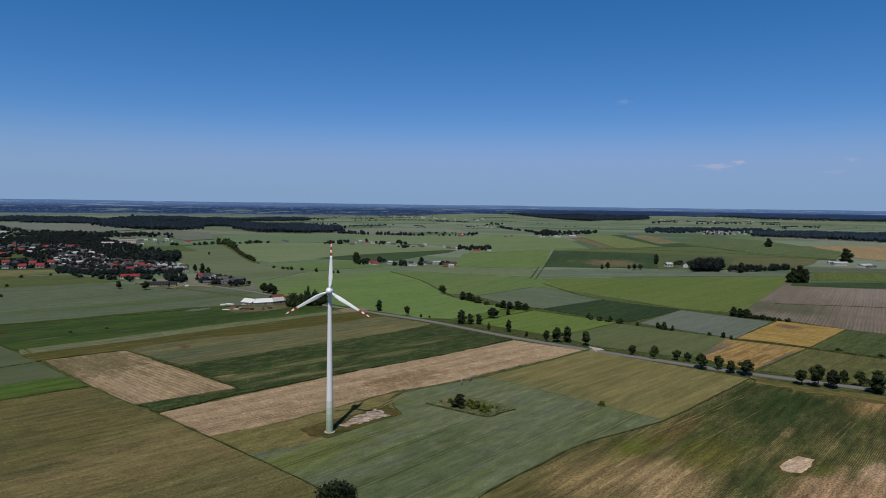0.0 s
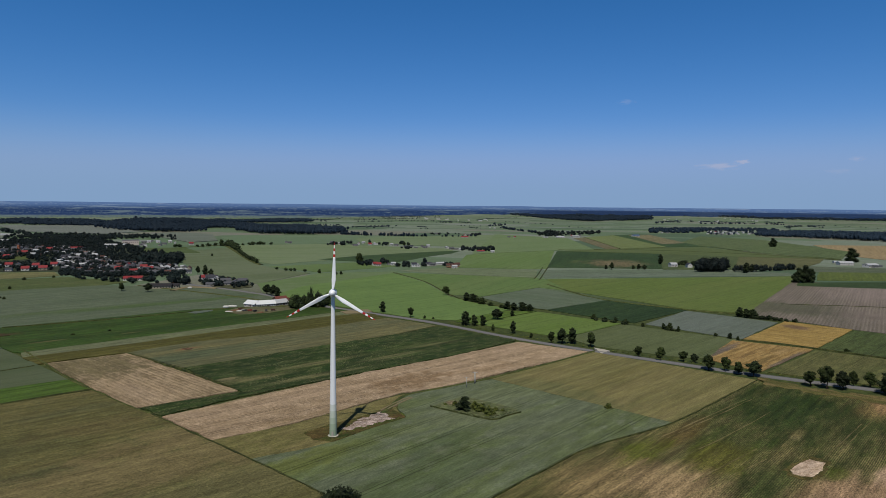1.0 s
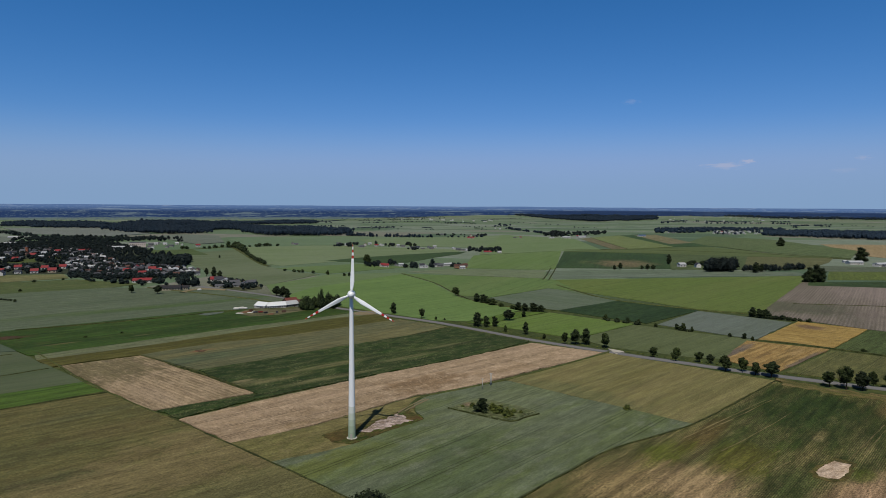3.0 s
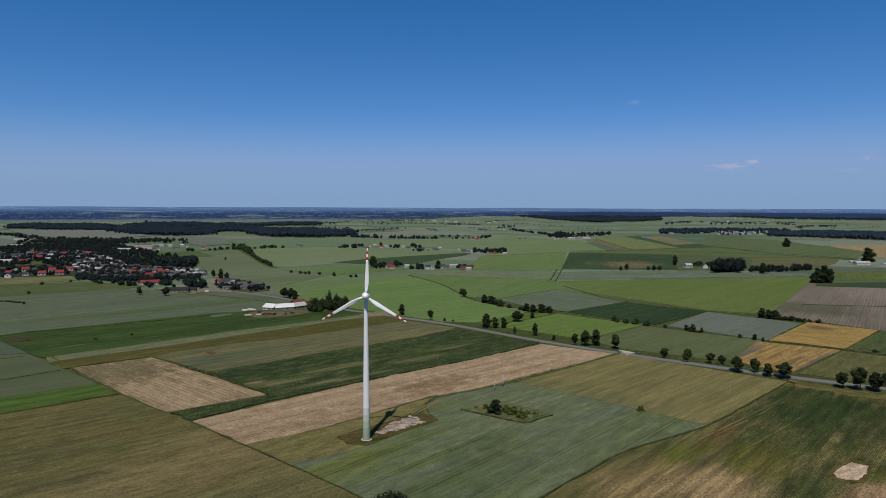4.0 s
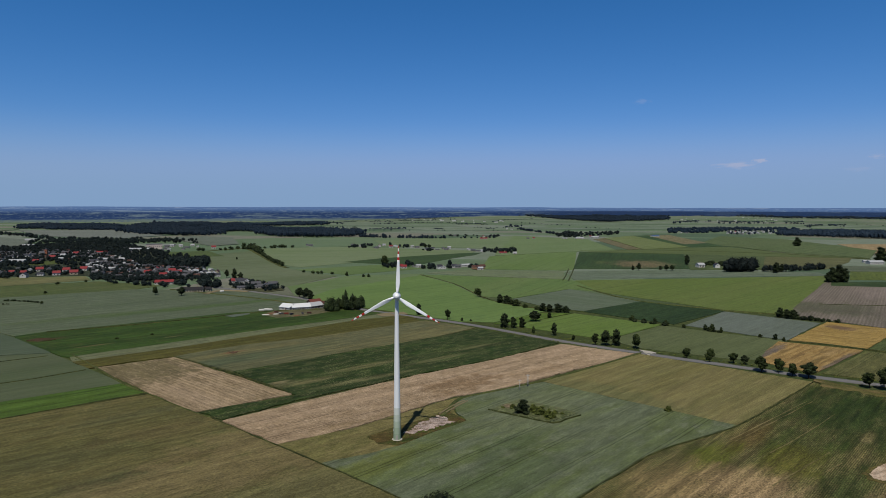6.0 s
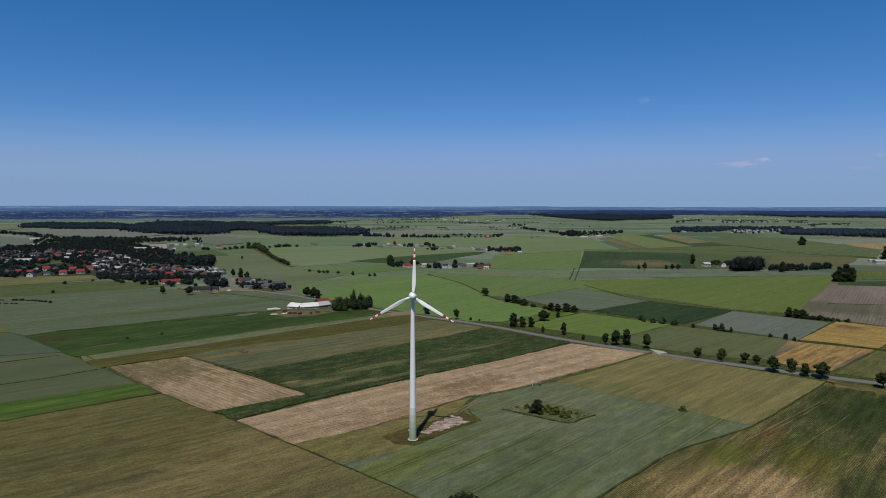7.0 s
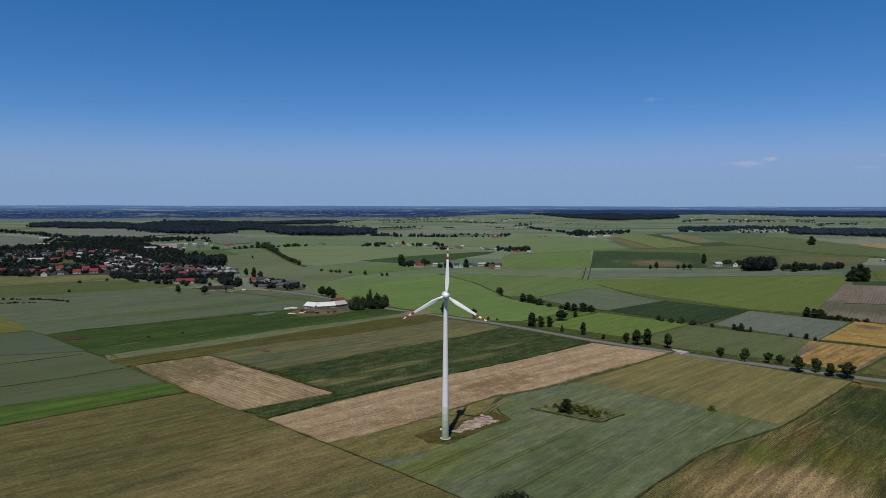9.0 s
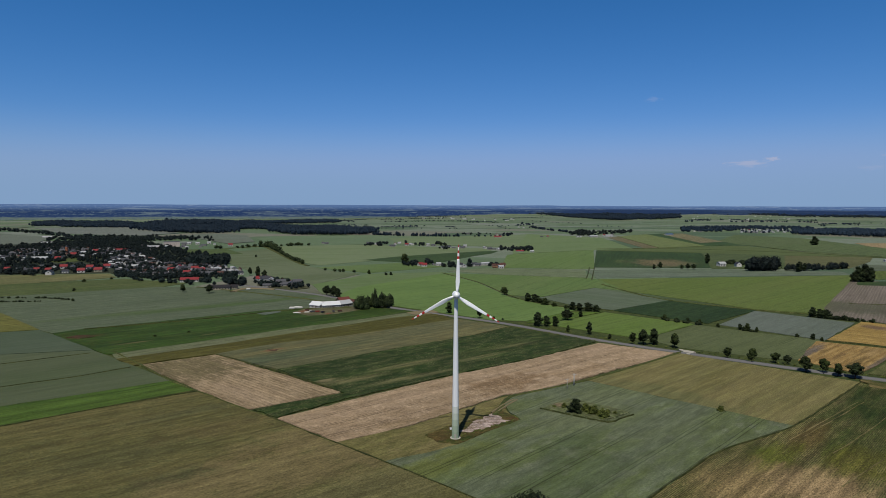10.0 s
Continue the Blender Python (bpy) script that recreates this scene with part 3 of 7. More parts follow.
# more far fields with the haze greyed into their colours
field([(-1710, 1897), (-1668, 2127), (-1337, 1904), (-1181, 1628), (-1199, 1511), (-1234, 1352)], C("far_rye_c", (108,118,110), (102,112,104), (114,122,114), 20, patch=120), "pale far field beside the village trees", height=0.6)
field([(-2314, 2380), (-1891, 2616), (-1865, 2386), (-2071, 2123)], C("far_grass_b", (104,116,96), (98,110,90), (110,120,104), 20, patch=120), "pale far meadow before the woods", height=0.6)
field([(-728.2, 1416), (-615.8, 1463), (-522.2, 1316), (-626.0, 1277)], C("village_green", (82,98,60), (76,92,54), (90,104,70), 20, patch=60), "green meadow behind the village trees", height=0.4)

field([(459.2, 2171), (601.4, 2334), (570.4, 1674), (425.9, 1580)], C("far_lime", (110,124,80), (104,120,74), (118,128,90), 118, rows=26, row_depth=0.5, patch=80), "lime green far strip field", height=0.5)
field([(920.3, 2342), (1044, 2114), (990.4, 1576), (823.7, 1337), (731.7, 1491), (691.4, 1723), (567.2, 1674)], C("far_pasture", (91,107,72), (97,111,78), (86,101,68), 50, patch=90), "green far pasture", height=0.5)
field([(164.1, 2334), (387.9, 2078), (351.6, 1545), (255.5, 1506), (48.5, 1362), (71.1, 1610)], C("far_pasture_b", (108,129,90), (114,133,96), (102,123,86), 50, grit=0.32, speckle=0.3, mid=0.55, patch=90), "fresh green far pasture", height=0.5)
field([(471.1, 1425), (626.4, 1375), (483.6, 1079), (360.3, 1071)], C("far_meadow", (84,98,66), (78,92,60), (92,104,74), 50, patch=60), "green meadow round the white houses", height=0.4)
field([(-300.1, 1958), (165.1, 2289), (73.1, 1589), (-227.5, 1683)], C("far_pasture_c", (116,133,102), (108,128,94), (122,137,110), 20, grit=0.32, speckle=0.3, mid=0.55, patch=100), "pale green far pasture", height=0.5)
field([(-1161, 1359), (-1202, 1704), (-1131, 1828), (-944.0, 1731), (-698.4, 1437), (-505.0, 1179), (-405.6, 923.1), (-435.4, 856.9), (-546.2, 890.6), (-587.5, 933.2), (-733.5, 899.2), (-776.3, 888.6)], C("village_gardens", (50,60,48), (60,68,54), (80,84,72), 20, patch=24, grit=0.7), "dark green gardens between the village houses", height=0.2)
field([(-215.5, 601.9), (-206.8, 630.2), (-164.0, 641.6), (-153.1, 621.1), (-171.2, 596.2), (-194.5, 584.6)], C("farmyard_soil", (84,88,60), (102,98,76), (128,122,106), 20, patch=9, grit=0.9), "trampled brown farmyard beside the barn", height=0.3)
field([(-320.0, 807.9), (-327.7, 871.2), (-265.6, 820.5), (-244.7, 782.3), (-266.1, 758.4)], C("yard_soil", (72,78,56), (66,72,50), (110,106,92), 20, patch=12, grit=0.7), "worn yards between farmhouses", height=0.3)

field([(-825.1, 1116.8), (-762.0, 1088.0), (-751.8, 1134.4), (-754.5, 1196.7), (-793.3, 1248.4), (-810.1, 1166.3)], C("garden_meadow", (82,94,54), (74,88,48), (94,102,66), 20, patch=20), "narrow green meadow between the village houses", height=0.45)

field([(252.3, 1485.9), (397.2, 1566.4), (566.3, 1656.3), (677.7, 1689.5), (722.6, 1474.2), (816.9, 1327.2), (788.1, 1338.8), (623.4, 1368.7), (472.1, 1426.8)], C("lane_meadow", (92,106,68), (86,100,62), (100,112,76), 5, patch=70, grit=0.32, mid=0.5), "green meadow along a far field lane", height=0.45)
ribbon([(261.9, 1534.1), (369.2, 1563.8), (460.8, 1552.3), (580.0, 1515.3), (696.5, 1438.0), (806.1, 1340.3)], 4.5, DITCH, "ditch", "dark grassy ditch across the far meadows", "ditch", 0.7, 1.2)
for line in ([(158.7, 1077.3), (139.9, 986.8), (121.2, 903.1)], [(167.3, 1077.9), (147.9, 987.3), (128.0, 896.8)]):
    ribbon(line, 1.6, DITCH, "track", "dark wheel track across the pale crop", "track", 0.55, 0.4)

# near ground, on this side of the road
field([(-379.8, 493.5), (-365.4, 511.8), (-331.6, 539.0), (-274.8, 586.8), (-245.3, 612.8), (-218.2, 623.0), (-153.5, 634.0), (-124.1, 628.8), (-97.5, 617.0), (-97.1, 612.1), (-114.8, 598.2), (-138.1, 574.2), (-160.2, 554.7), (-181.0, 536.3), (-200.1, 517.9), (-217.7, 499.5), (-234.6, 483.4), (-264.9, 452.9), (-279.1, 439.4), (-292.0, 425.8), (-299.2, 427.9), (-314.1, 439.2), (-351.1, 467.4), (-369.0, 480.9)], C("dark_meadow", (46,70,31), (59,86,38), (77,84,46), EAST, patch=30, streak=6, flecks=0.35, bit=0.6, spots=((-345.0, 481.6, 16, 5, lin(90, 74, 52), 0.6), (-298.2, 460.3, 14, 2, lin(130, 120, 86), 0.6), (-251.7, 497.6, 9, 2, lin(130, 120, 86), 0.5))), "dark green meadow strip with bare spots")
field([(-292.0, 425.8), (-279.1, 439.4), (-264.9, 452.9), (-234.6, 483.4), (-217.7, 499.5), (-200.1, 517.9), (-181.0, 536.3), (-160.2, 554.7), (-138.1, 574.2), (-114.8, 598.2), (-97.1, 612.1), (-80.8, 618.0), (-74.6, 605.4), (-95.3, 591.7), (-112.7, 580.1), (-135.4, 557.5), (-156.2, 535.2), (-176.1, 516.9), (-194.1, 497.6), (-211.2, 480.6), (-226.5, 462.7), (-256.5, 435.5), (-282.4, 412.7)], C("pale_strip", (110,116,91), (103,111,84), (116,122,99), EAST, patch=30, streak=6), "narrow pale green crop strip")
field([(-282.4, 412.7), (-256.5, 435.5), (-226.5, 462.7), (-211.2, 480.6), (-194.1, 497.6), (-176.1, 516.9), (-156.2, 535.2), (-135.4, 557.5), (-112.7, 580.1), (-95.3, 591.7), (-74.6, 605.4), (-67.0, 590.4), (-60.1, 573.2), (-79.7, 555.4), (-106.7, 528.2), (-127.8, 510.4), (-147.6, 493.7), (-167.0, 481.0), (-185.6, 468.9), (-202.0, 453.7), (-220.9, 430.7), (-245.8, 413.1), (-261.7, 395.8)], C("olive_strip", (84,83,42), (78,80,40), (98,94,56), EAST, patch=26, streak=6), "narrow dull olive crop strip")
field([(-220.9, 430.7), (-202.0, 453.7), (-185.6, 468.9), (-167.0, 481.0), (-147.6, 493.7), (-127.8, 510.4), (-106.7, 528.2), (-79.7, 555.4), (-60.1, 573.2), (-55.0, 576.4), (-10.6, 543.9), (-40.1, 506.5), (-62.2, 486.0), (-80.6, 469.1), (-98.1, 455.0), (-116.0, 437.4), (-132.6, 421.0), (-148.2, 406.4), (-165.4, 392.6)], C("dull_olive", (102,104,77), (112,109,76), (94,100,78), EAST, patch=26, streak=5, spots=((-185.7, 443.7, 9, 3, lin(122, 84, 66), 0.8), (-78.7, 591.8, 14, 4, lin(128, 104, 84), 0.8), (-183.6, 415.2, 55, 16, lin(80, 92, 72), 0.8), (-150.2, 451.7, 50, 12, lin(84, 94, 70), 0.6))), "dull olive-brown meadow with darker grass", shrink=0.0)
field([(-165.4, 392.6), (-148.2, 406.4), (-132.6, 421.0), (-116.0, 437.4), (-98.1, 455.0), (-80.6, 469.1), (-62.2, 486.0), (-40.1, 506.5), (-8.9, 538.9), (52.5, 486.5), (-1.9, 429.8), (-51.3, 389.4), (-109.0, 336.6), (-139.0, 303.0), (-154.7, 313.4), (-112.8, 343.6)], C("patchy_maize", (34,56,23), (45,68,27), (152,148,110), EAST, patch=16, rows=2.0, row_depth=0.08, speckle=0.04, flecks=0.62, bit=1.5, blotch=0.1, streak=5, cover=0.55, grit=0.8, spots=((-83.7, 409.3, 30, 6, lin(112, 110, 76), 0.4), (-110.7, 374.3, 26, 4, lin(118, 112, 80), 0.45), (-27.3, 460.3, 40, 5, lin(92, 100, 62), 0.35), (-129.2, 368.2, 9, 3, lin(150, 138, 110), 0.7), (-127.5, 363.4, 22, 4, lin(124, 120, 88), 0.5), (-112.6, 369.2, 24, 3, lin(124, 120, 88), 0.5), (-89.2, 370.5, 26, 4, lin(124, 120, 88), 0.55), (-65.3, 388.9, 24, 3, lin(124, 120, 88), 0.5), (-37.2, 431.3, 30, 4, lin(124, 120, 88), 0.5), (-83.7, 409.3, 40, 4, lin(124, 120, 88), 0.4), (-10.8, 469.1, 26, 3, lin(124, 120, 88), 0.45), (-95.6, 344.6, 30, 3, lin(124, 120, 88), 0.5))), "patchy dark green maize field with pale gaps", rough=1.6, wave=0.12)
field([(-257.7, 398.2), (-220.4, 429.1), (-116.5, 345.7), (-157.7, 313.6)], C("stubble_a", (140,123,99), (126,112,87), (174,156,132), NORTH, patch=22, rows=2.8, row_depth=0.8, streak=4, grit=0.7, mid=0.5, flecks=0.5, bit=1.0, spots=((-226.1, 393.0, 46, 40, lin(104, 99, 72), 0.8), (-169.6, 340.6, 34, 8, lin(168, 150, 130), 0.45))), "pale brown stubble field with drill rows", height=0.1, rough=1.0, wave=0.12)
field([(-137.7, 301.4), (-107.4, 332.5), (-50.8, 387.1), (-1.8, 428.7), (54.3, 481.7), (102.6, 450.9), (44.0, 399.7), (0.6, 360.1), (-26.1, 345.2), (-52.8, 316.2), (-75.6, 292.3), (-102.4, 272.0)], C("stubble_b", (163,143,121), (149,130,106), (186,167,145), EAST, patch=26, rows=1.5, row_depth=0.25, streak=2.5, grit=0.62, mid=0.45, flecks=0.6, bit=1.0, tram=13, spots=((-23.1, 369.4, 34, 16, lin(134, 112, 86), 0.75), (24.0, 401.3, 30, 9, lin(140, 118, 88), 0.4), (-63.0, 309.4, 40, 5, lin(120, 104, 76), 0.4))), "long pale brown stubble field behind the turbine", height=0.1, rough=1.2, wave=0.12)
field([(-102.4, 272.0), (-75.2, 290.7), (-52.4, 314.4), (-37.0, 330.2), (-25.8, 341.0), (-18.7, 346.7), (-23.5, 339.0), (-26.9, 328.8), (-25.2, 316.5), (-20.1, 304.8), (-25.2, 298.9), (-37.7, 286.3), (-49.9, 271.3), (-62.6, 261.3), (-78.9, 251.5)], C("turbine_meadow", (120,114,76), (108,107,66), (132,124,88), EAST, patch=16, streak=3), "dry olive meadow round the wind turbine", height=0.12)
field([(-78.9, 251.5), (-62.5, 260.7), (-49.2, 270.8), (-37.0, 285.8), (-24.5, 298.4), (-19.3, 304.8), (-24.4, 316.6), (-26.3, 328.8), (-22.8, 338.0), (-17.3, 344.6), (-5.8, 352.9), (26.8, 374.8), (109.0, 302.7), (83.3, 284.6), (68.1, 274.8), (56.0, 264.5), (45.7, 253.2), (36.1, 242.2), (26.1, 231.6), (18.0, 222.3), (10.5, 212.9), (4.5, 203.9), (-13.8, 195.8), (-44.9, 222.7)], C("winter_wheat", (101,112,91), (97,110,73), (115,124,105), 48.1, patch=22, grit=0.5, speckle=0.3, blotch=0.8, tram=18, streak=4, spots=((-59.4, 248.2, 34, 10, lin(104, 112, 60), 0.75), (-35.0, 270.9, 60, 6, lin(92, 102, 60), 0.45), (-0.1, 275.9, 26, 10, lin(66, 84, 58), 0.4), (20.3, 328.3, 60, 24, lin(114, 124, 98), 0.75), (56.2, 309.3, 50, 14, lin(104, 114, 92), 0.6), (-12.4, 231.6, 60, 16, lin(80, 97, 62), 0.5))), "blue-green winter wheat field with tractor tracks", height=0.35)
field([(26.9, 376.1), (104.7, 449.3), (187.7, 381.6), (109.3, 303.5)], C("ripe_barley", (124,119,80), (114,113,74), (136,129,92), CROSS, patch=26, rows=13, row_depth=0.3, streak=8, grit=0.58, mid=0.6, speckle=0.3, spots=((66.2, 350.2, 14, 60, lin(98, 106, 74), 0.45), (112.9, 392.8, 50, 9, lin(112, 108, 68), 0.5))), "olive gold barley field beside the road", rough=0.7, wave=0.12)
field([(186.5, 379.0), (245.0, 343.0), (283.0, 317.8), (176.6, 193.5), (5.1, 203.1), (10.9, 212.1), (18.4, 221.4), (26.4, 230.6), (36.4, 241.2), (45.9, 252.0), (56.2, 263.3), (68.3, 273.5), (83.5, 283.2), (108.4, 301.0)], C("row_maize", (54,70,28), (76,82,36), (166,146,114), 48.0, patch=24, rows=0.76, row_depth=0.36, speckle=0.15, streak=10, cover=0.54, flecks=0.8, bit=1.5, pale=0.12, blotch=0.1, mid=0.65, grit=1.0, spots=(
    (170.0, 328.4, 70, 34, lin(50, 68, 32), 0.7), (187.5, 307.2, 60, 30, lin(52, 66, 34), 0.65), (131.5, 281.8, 40, 18, lin(60, 74, 34), 0.5), (122.6, 236.9, 24, 10, lin(56, 72, 36), 0.7), (107.9, 287.9, 34, 8, lin(104, 86, 54), 0.6), (82.3, 263.1, 30, 9, lin(90, 98, 36), 0.7), (111.7, 258.3, 30, 12, lin(100, 98, 42), 0.6),
    (61.0, 234.4, 30, 24, lin(134, 118, 86), 0.85), (86.4, 226.8, 28, 16, lin(146, 128, 98), 0.85), (136.4, 223.2, 30, 13, lin(148, 126, 98), 0.85), (170.0, 241.3, 9, 9, lin(160, 142, 112), 0.7), (222.4, 326.4, 22, 9, lin(132, 114, 78), 0.6), (159.1, 285.2, 6, 3, lin(150, 138, 104), 0.4), (144.6, 249.3, 12, 9, lin(58, 72, 36), 0.8), (147.1, 227.2, 30, 9, lin(168, 142, 116), 0.8), (161.0, 227.7, 24, 9, lin(168, 142, 116), 0.8), (172.6, 245.0, 14, 5, lin(176, 152, 132), 0.8), (163.2, 290.5, 9, 3, lin(140, 128, 90), 0.4), (80.7, 235.2, 26, 16, lin(158, 138, 106), 0.8), (185.4, 329.2, 40, 22, lin(44, 62, 28), 0.6), (235.1, 336.5, 22, 9, lin(150, 122, 92), 0.7), (154.0, 245.9, 9, 5, lin(84, 98, 34), 0.7))), "patchy young maize field in rows with bare soil", height=0.15)
field([(-307.7, 241.1), (-263.7, 282.4), (-197.3, 342.3), (-145.9, 305.3), (-96.8, 265.5), (-44.8, 221.8), (-13.7, 195.1), (-96.6, 152.0), (-216.8, 156.0)], C("olive_crop", (104,99,64), (95,93,58), (96,99,66), EAST, patch=26, grit=0.78, mid=0.55, flecks=0.8, pale=0.3, bit=0.8, speckle=0.4, rows=12, row_depth=0.1, streak=3.5, spots=((-190.0, 250.0, 40, 14, lin(82, 84, 56), 0.6), (-151.0, 236.3, 34, 9, lin(70, 76, 54), 0.6), (-186.3, 305.9, 40, 7, lin(82, 86, 60), 0.5), (-127.5, 260.3, 40, 8, lin(108, 96, 64), 0.5), (-114.3, 281.4, 44, 18, lin(124, 114, 82), 0.75), (-79.4, 226.5, 60, 22, lin(112, 110, 78), 0.6), (-117.8, 241.2, 80, 26, lin(124, 114, 82), 0.8), (-157.9, 286.3, 40, 9, lin(106, 98, 66), 0.6))), "olive-brown ripening crop field with faint rows", height=0.35)
field([(-294.5, 300.1), (-285.5, 311.1), (-221.5, 362.5), (-198.8, 344.4), (-264.2, 283.1), (-273.1, 273.9)], C("lush_strip", (74,100,44), (80,104,46), (68,92,42), EAST, patch=24, streak=7), "narrow lush green crop strip")
field([(-389.6, 402.1), (-367.8, 419.1), (-312.1, 435.8), (-260.5, 394.4), (-220.8, 362.6), (-285.5, 311.1), (-294.5, 300.1)], C("grey_wheat", (88,99,76), (82,95,70), (96,106,84), EAST, patch=40, streak=7, grit=0.3, mid=0.45, speckle=0.3), "grey-green wheat field with tractor tracks")
field([(-451.5, 469.8), (-424.2, 493.1), (-399.6, 503.8), (-365.9, 479.0), (-313.5, 437.5), (-369.0, 420.7), (-389.6, 402.1)], C("blue_wheat", (84,98,82), (78,94,76), (92,104,86), EAST, patch=40, streak=7, grit=0.3, mid=0.45, speckle=0.3), "blue-green wheat field")
field([(-584.6, 561.8), (-529.4, 587.0), (-492.5, 582.9), (-401.2, 506.1), (-425.8, 495.3), (-453.2, 471.8)], C("yellow_left", (106,107,58), (96,100,52), (116,115,70), EAST, patch=28, streak=6), "yellow ripening field")

# roads, tracks and ditches
ribbon([(-359.8, 815.1), (-288.2, 771.8), (-225.7, 727.8), (-195.8, 703.3), (-115.6, 631.7), (-18.6, 561.6), (51.3, 496.1), (106.8, 453.0), (142.0, 428.3), (192.2, 394.9), (256.4, 359.5), (308.5, 333.5)], 4.8, ASPHALT, "road", "grey asphalt country road lined with trees", "road", 0.45)
ribbon([(107.2, 454.8), (66.1, 414.2), (26.3, 378.5), (5.5, 361.5), (-12.1, 349.2), (-22.1, 341.2), (-26.7, 329.8), (-29.0, 319.2), (-32.3, 310.1)], 2.4, GRASS, "track", "grassy farm track leading to the turbine", "track", 0.48, 0.4)
for line in ([(-33.4, 313.6), (-28.1, 324.3), (-23.8, 332.2), (-20.2, 336.5)], [(-30.0, 315.7), (-26.3, 323.4), (-22.2, 330.6), (-18.7, 336.0)]):
    ribbon(line, 0.6, DIRT, "track", "pale dirt wheel rut leading to the turbine", "track", 0.62, 0.25)
field([(107.5, 462.7), (112.5, 459.3), (117.0, 453.4), (109.1, 446.2), (108.4, 453.9)], plain("pale_gravel", lin(186, 180, 170), 0.95, 0.1, 0.15, 0.4), "pale gravel field entrance beside the road", "entrance", "field_entrance", 0.5, 1.0, 0.0, 0.2)

ribbon([(-227.1, 315.5), (-212.3, 328.9), (-195.7, 342.4)], 1.5, DITCH, "ditch", "dark overgrown ditch between two fields", "ditch", 0.55, 0.6)
ribbon([(-270.2, 276.9), (-263.7, 282.4), (-238.0, 306.4), (-197.8, 343.4)], 1.5, DITCH, "ditch", "dark overgrown ditch between two fields", "ditch", 0.55, 0.6)
ribbon([(-293.3, 431.1), (-257.7, 398.2), (-223.7, 365.2), (-195.7, 342.4), (-157.2, 312.7), (-145.9, 305.3)], 1.0, GRASS, "grass_bank", "grassy bank between the fields", "bank", 0.45, 0.7)
ribbon([(-145.9, 305.3), (-120.9, 284.8), (-96.8, 265.5), (-72.6, 246.0), (-44.9, 222.7), (-26.2, 206.7)], 0.8, DITCH, "ditch", "dark overgrown ditch beside the olive field", "ditch", 0.42, 0.6)
ribbon([(4.5, 203.5), (18.0, 221.9), (26.1, 231.1), (36.0, 241.7), (45.6, 252.6), (55.9, 263.9), (67.9, 274.2), (83.1, 283.9), (108.7, 301.8), (142.7, 334.7), (187.1, 380.3)], 0.8, DITCH, "ditch", "dark grassy ditch between wheat and maize", "ditch", 0.36, 0.6)
ribbon([(-220.4, 429.1), (-164.1, 387.0), (-119.5, 349.9)], 0.8, DITCH, "grass_bank", "thin dark grass bank beside the stubble", "bank", 0.36, 0.6)
ribbon([(-365.1, 509.9), (-295.8, 555.1), (-217.0, 618.6), (-164.9, 634.2)], 2.4, DITCH, "ditch", "dark ditch along the meadow edge", "ditch", 0.55, 0.5)
ribbon([(232.8, 500.9), (255.6, 488.0), (275.8, 471.8), (312.3, 440.9)], 2.0, DITCH, "grass_bank", "dark green grass bank between ripe fields", "bank", 0.4, 0.5)
ribbon([(131.5, 843.9), (148.3, 778.6), (176.4, 706.6), (243.5, 647.2), (288.3, 624.1)], 2.0, GRASS, "track", "grassy track between the green fields", "track", 0.45, 0.6)
ribbon([(-622.3, 1462.9), (-594.1, 1515.2), (-556.9, 1550.2), (-482.4, 1402.2), (-412.8, 1252.3), (-347.3, 1115.4), (-320.4, 1070.1)], 8.0, GRASS, "grass_bank", "rough grass bank under a hedge", "bank", 0.4, 1.5)
ribbon([(-86.8, 972.0), (-34.0, 861.5), (2.6, 733.4), (33.0, 672.0), (98.8, 634.0)], 1.2, GRASS, "ditch", "winding overgrown ditch with bushes", "ditch", 0.25, 1.2)
ribbon([(708.2, 1727), (718.9, 1438), (805.4, 1307)], 3.0, DITCH, "ditch", "dark ditch across far meadows", "ditch", 0.5, 1.5)
ribbon([(-327.2, 741.2), (-320.4, 773.5), (-283.0, 767.0)], 7.0, DIRT, "track", "pale dirt yard drive by the village", "track", 0.5, 1.0)
ribbon([(-387.9, 782.3), (-231.3, 695.2), (-164.9, 634.2)], 3.0, GRASS, "track", "grassy lane beside the barley", "track", 0.4, 0.8)

STRAW = crop("straw_track", lin(138, 126, 96), lin(108, 102, 70), lin(84, 86, 50), CROSS, 6, speckle=0.6, streak=5, grit=0.8)
for line in ([(97.5, 283.4), (127.1, 309.7), (163.0, 342.2)], [(99.6, 282.1), (129.6, 309.0), (166.1, 342.4)], [(109.1, 269.2), (134.2, 291.3), (166.4, 321.6)], [(159.8, 263.2), (178.7, 281.8), (201.5, 304.7)], [(43.1, 230.8), (58.3, 245.8), (72.9, 260.3)], [(84.4, 221.2), (101.8, 235.0), (115.7, 246.0), (133.2, 259.2)], [(164.8, 264.2), (191.8, 291.8), (225.1, 324.7)], [(93.8, 236.5), (119.2, 257.6), (134.8, 270.9)]):
    ribbon(line, 0.42, STRAW, "track", "pale straw wheel track through the maize", "track", 0.16, 0.5)

ribbon([(364.0, 694.0), (384.9, 690.2), (430.0, 684.0), (473.7, 675.6), (520.0, 668.0)], 0.7, DITCH, "track", "dark wheel track across the ploughed field", "track", 0.3, 1.0)

for line in ([(-367.7, 376.2), (-348.6, 393.9), (-329.5, 410.0), (-309.0, 427.4)], [(-326.2, 327.2), (-310.5, 343.9), (-296.0, 356.2), (-282.3, 366.6), (-260.5, 391.6)]):
    ribbon(line, 0.32, DITCH, "track", "thin dark furrow between wheat plots", "track", 0.42, 0.5)

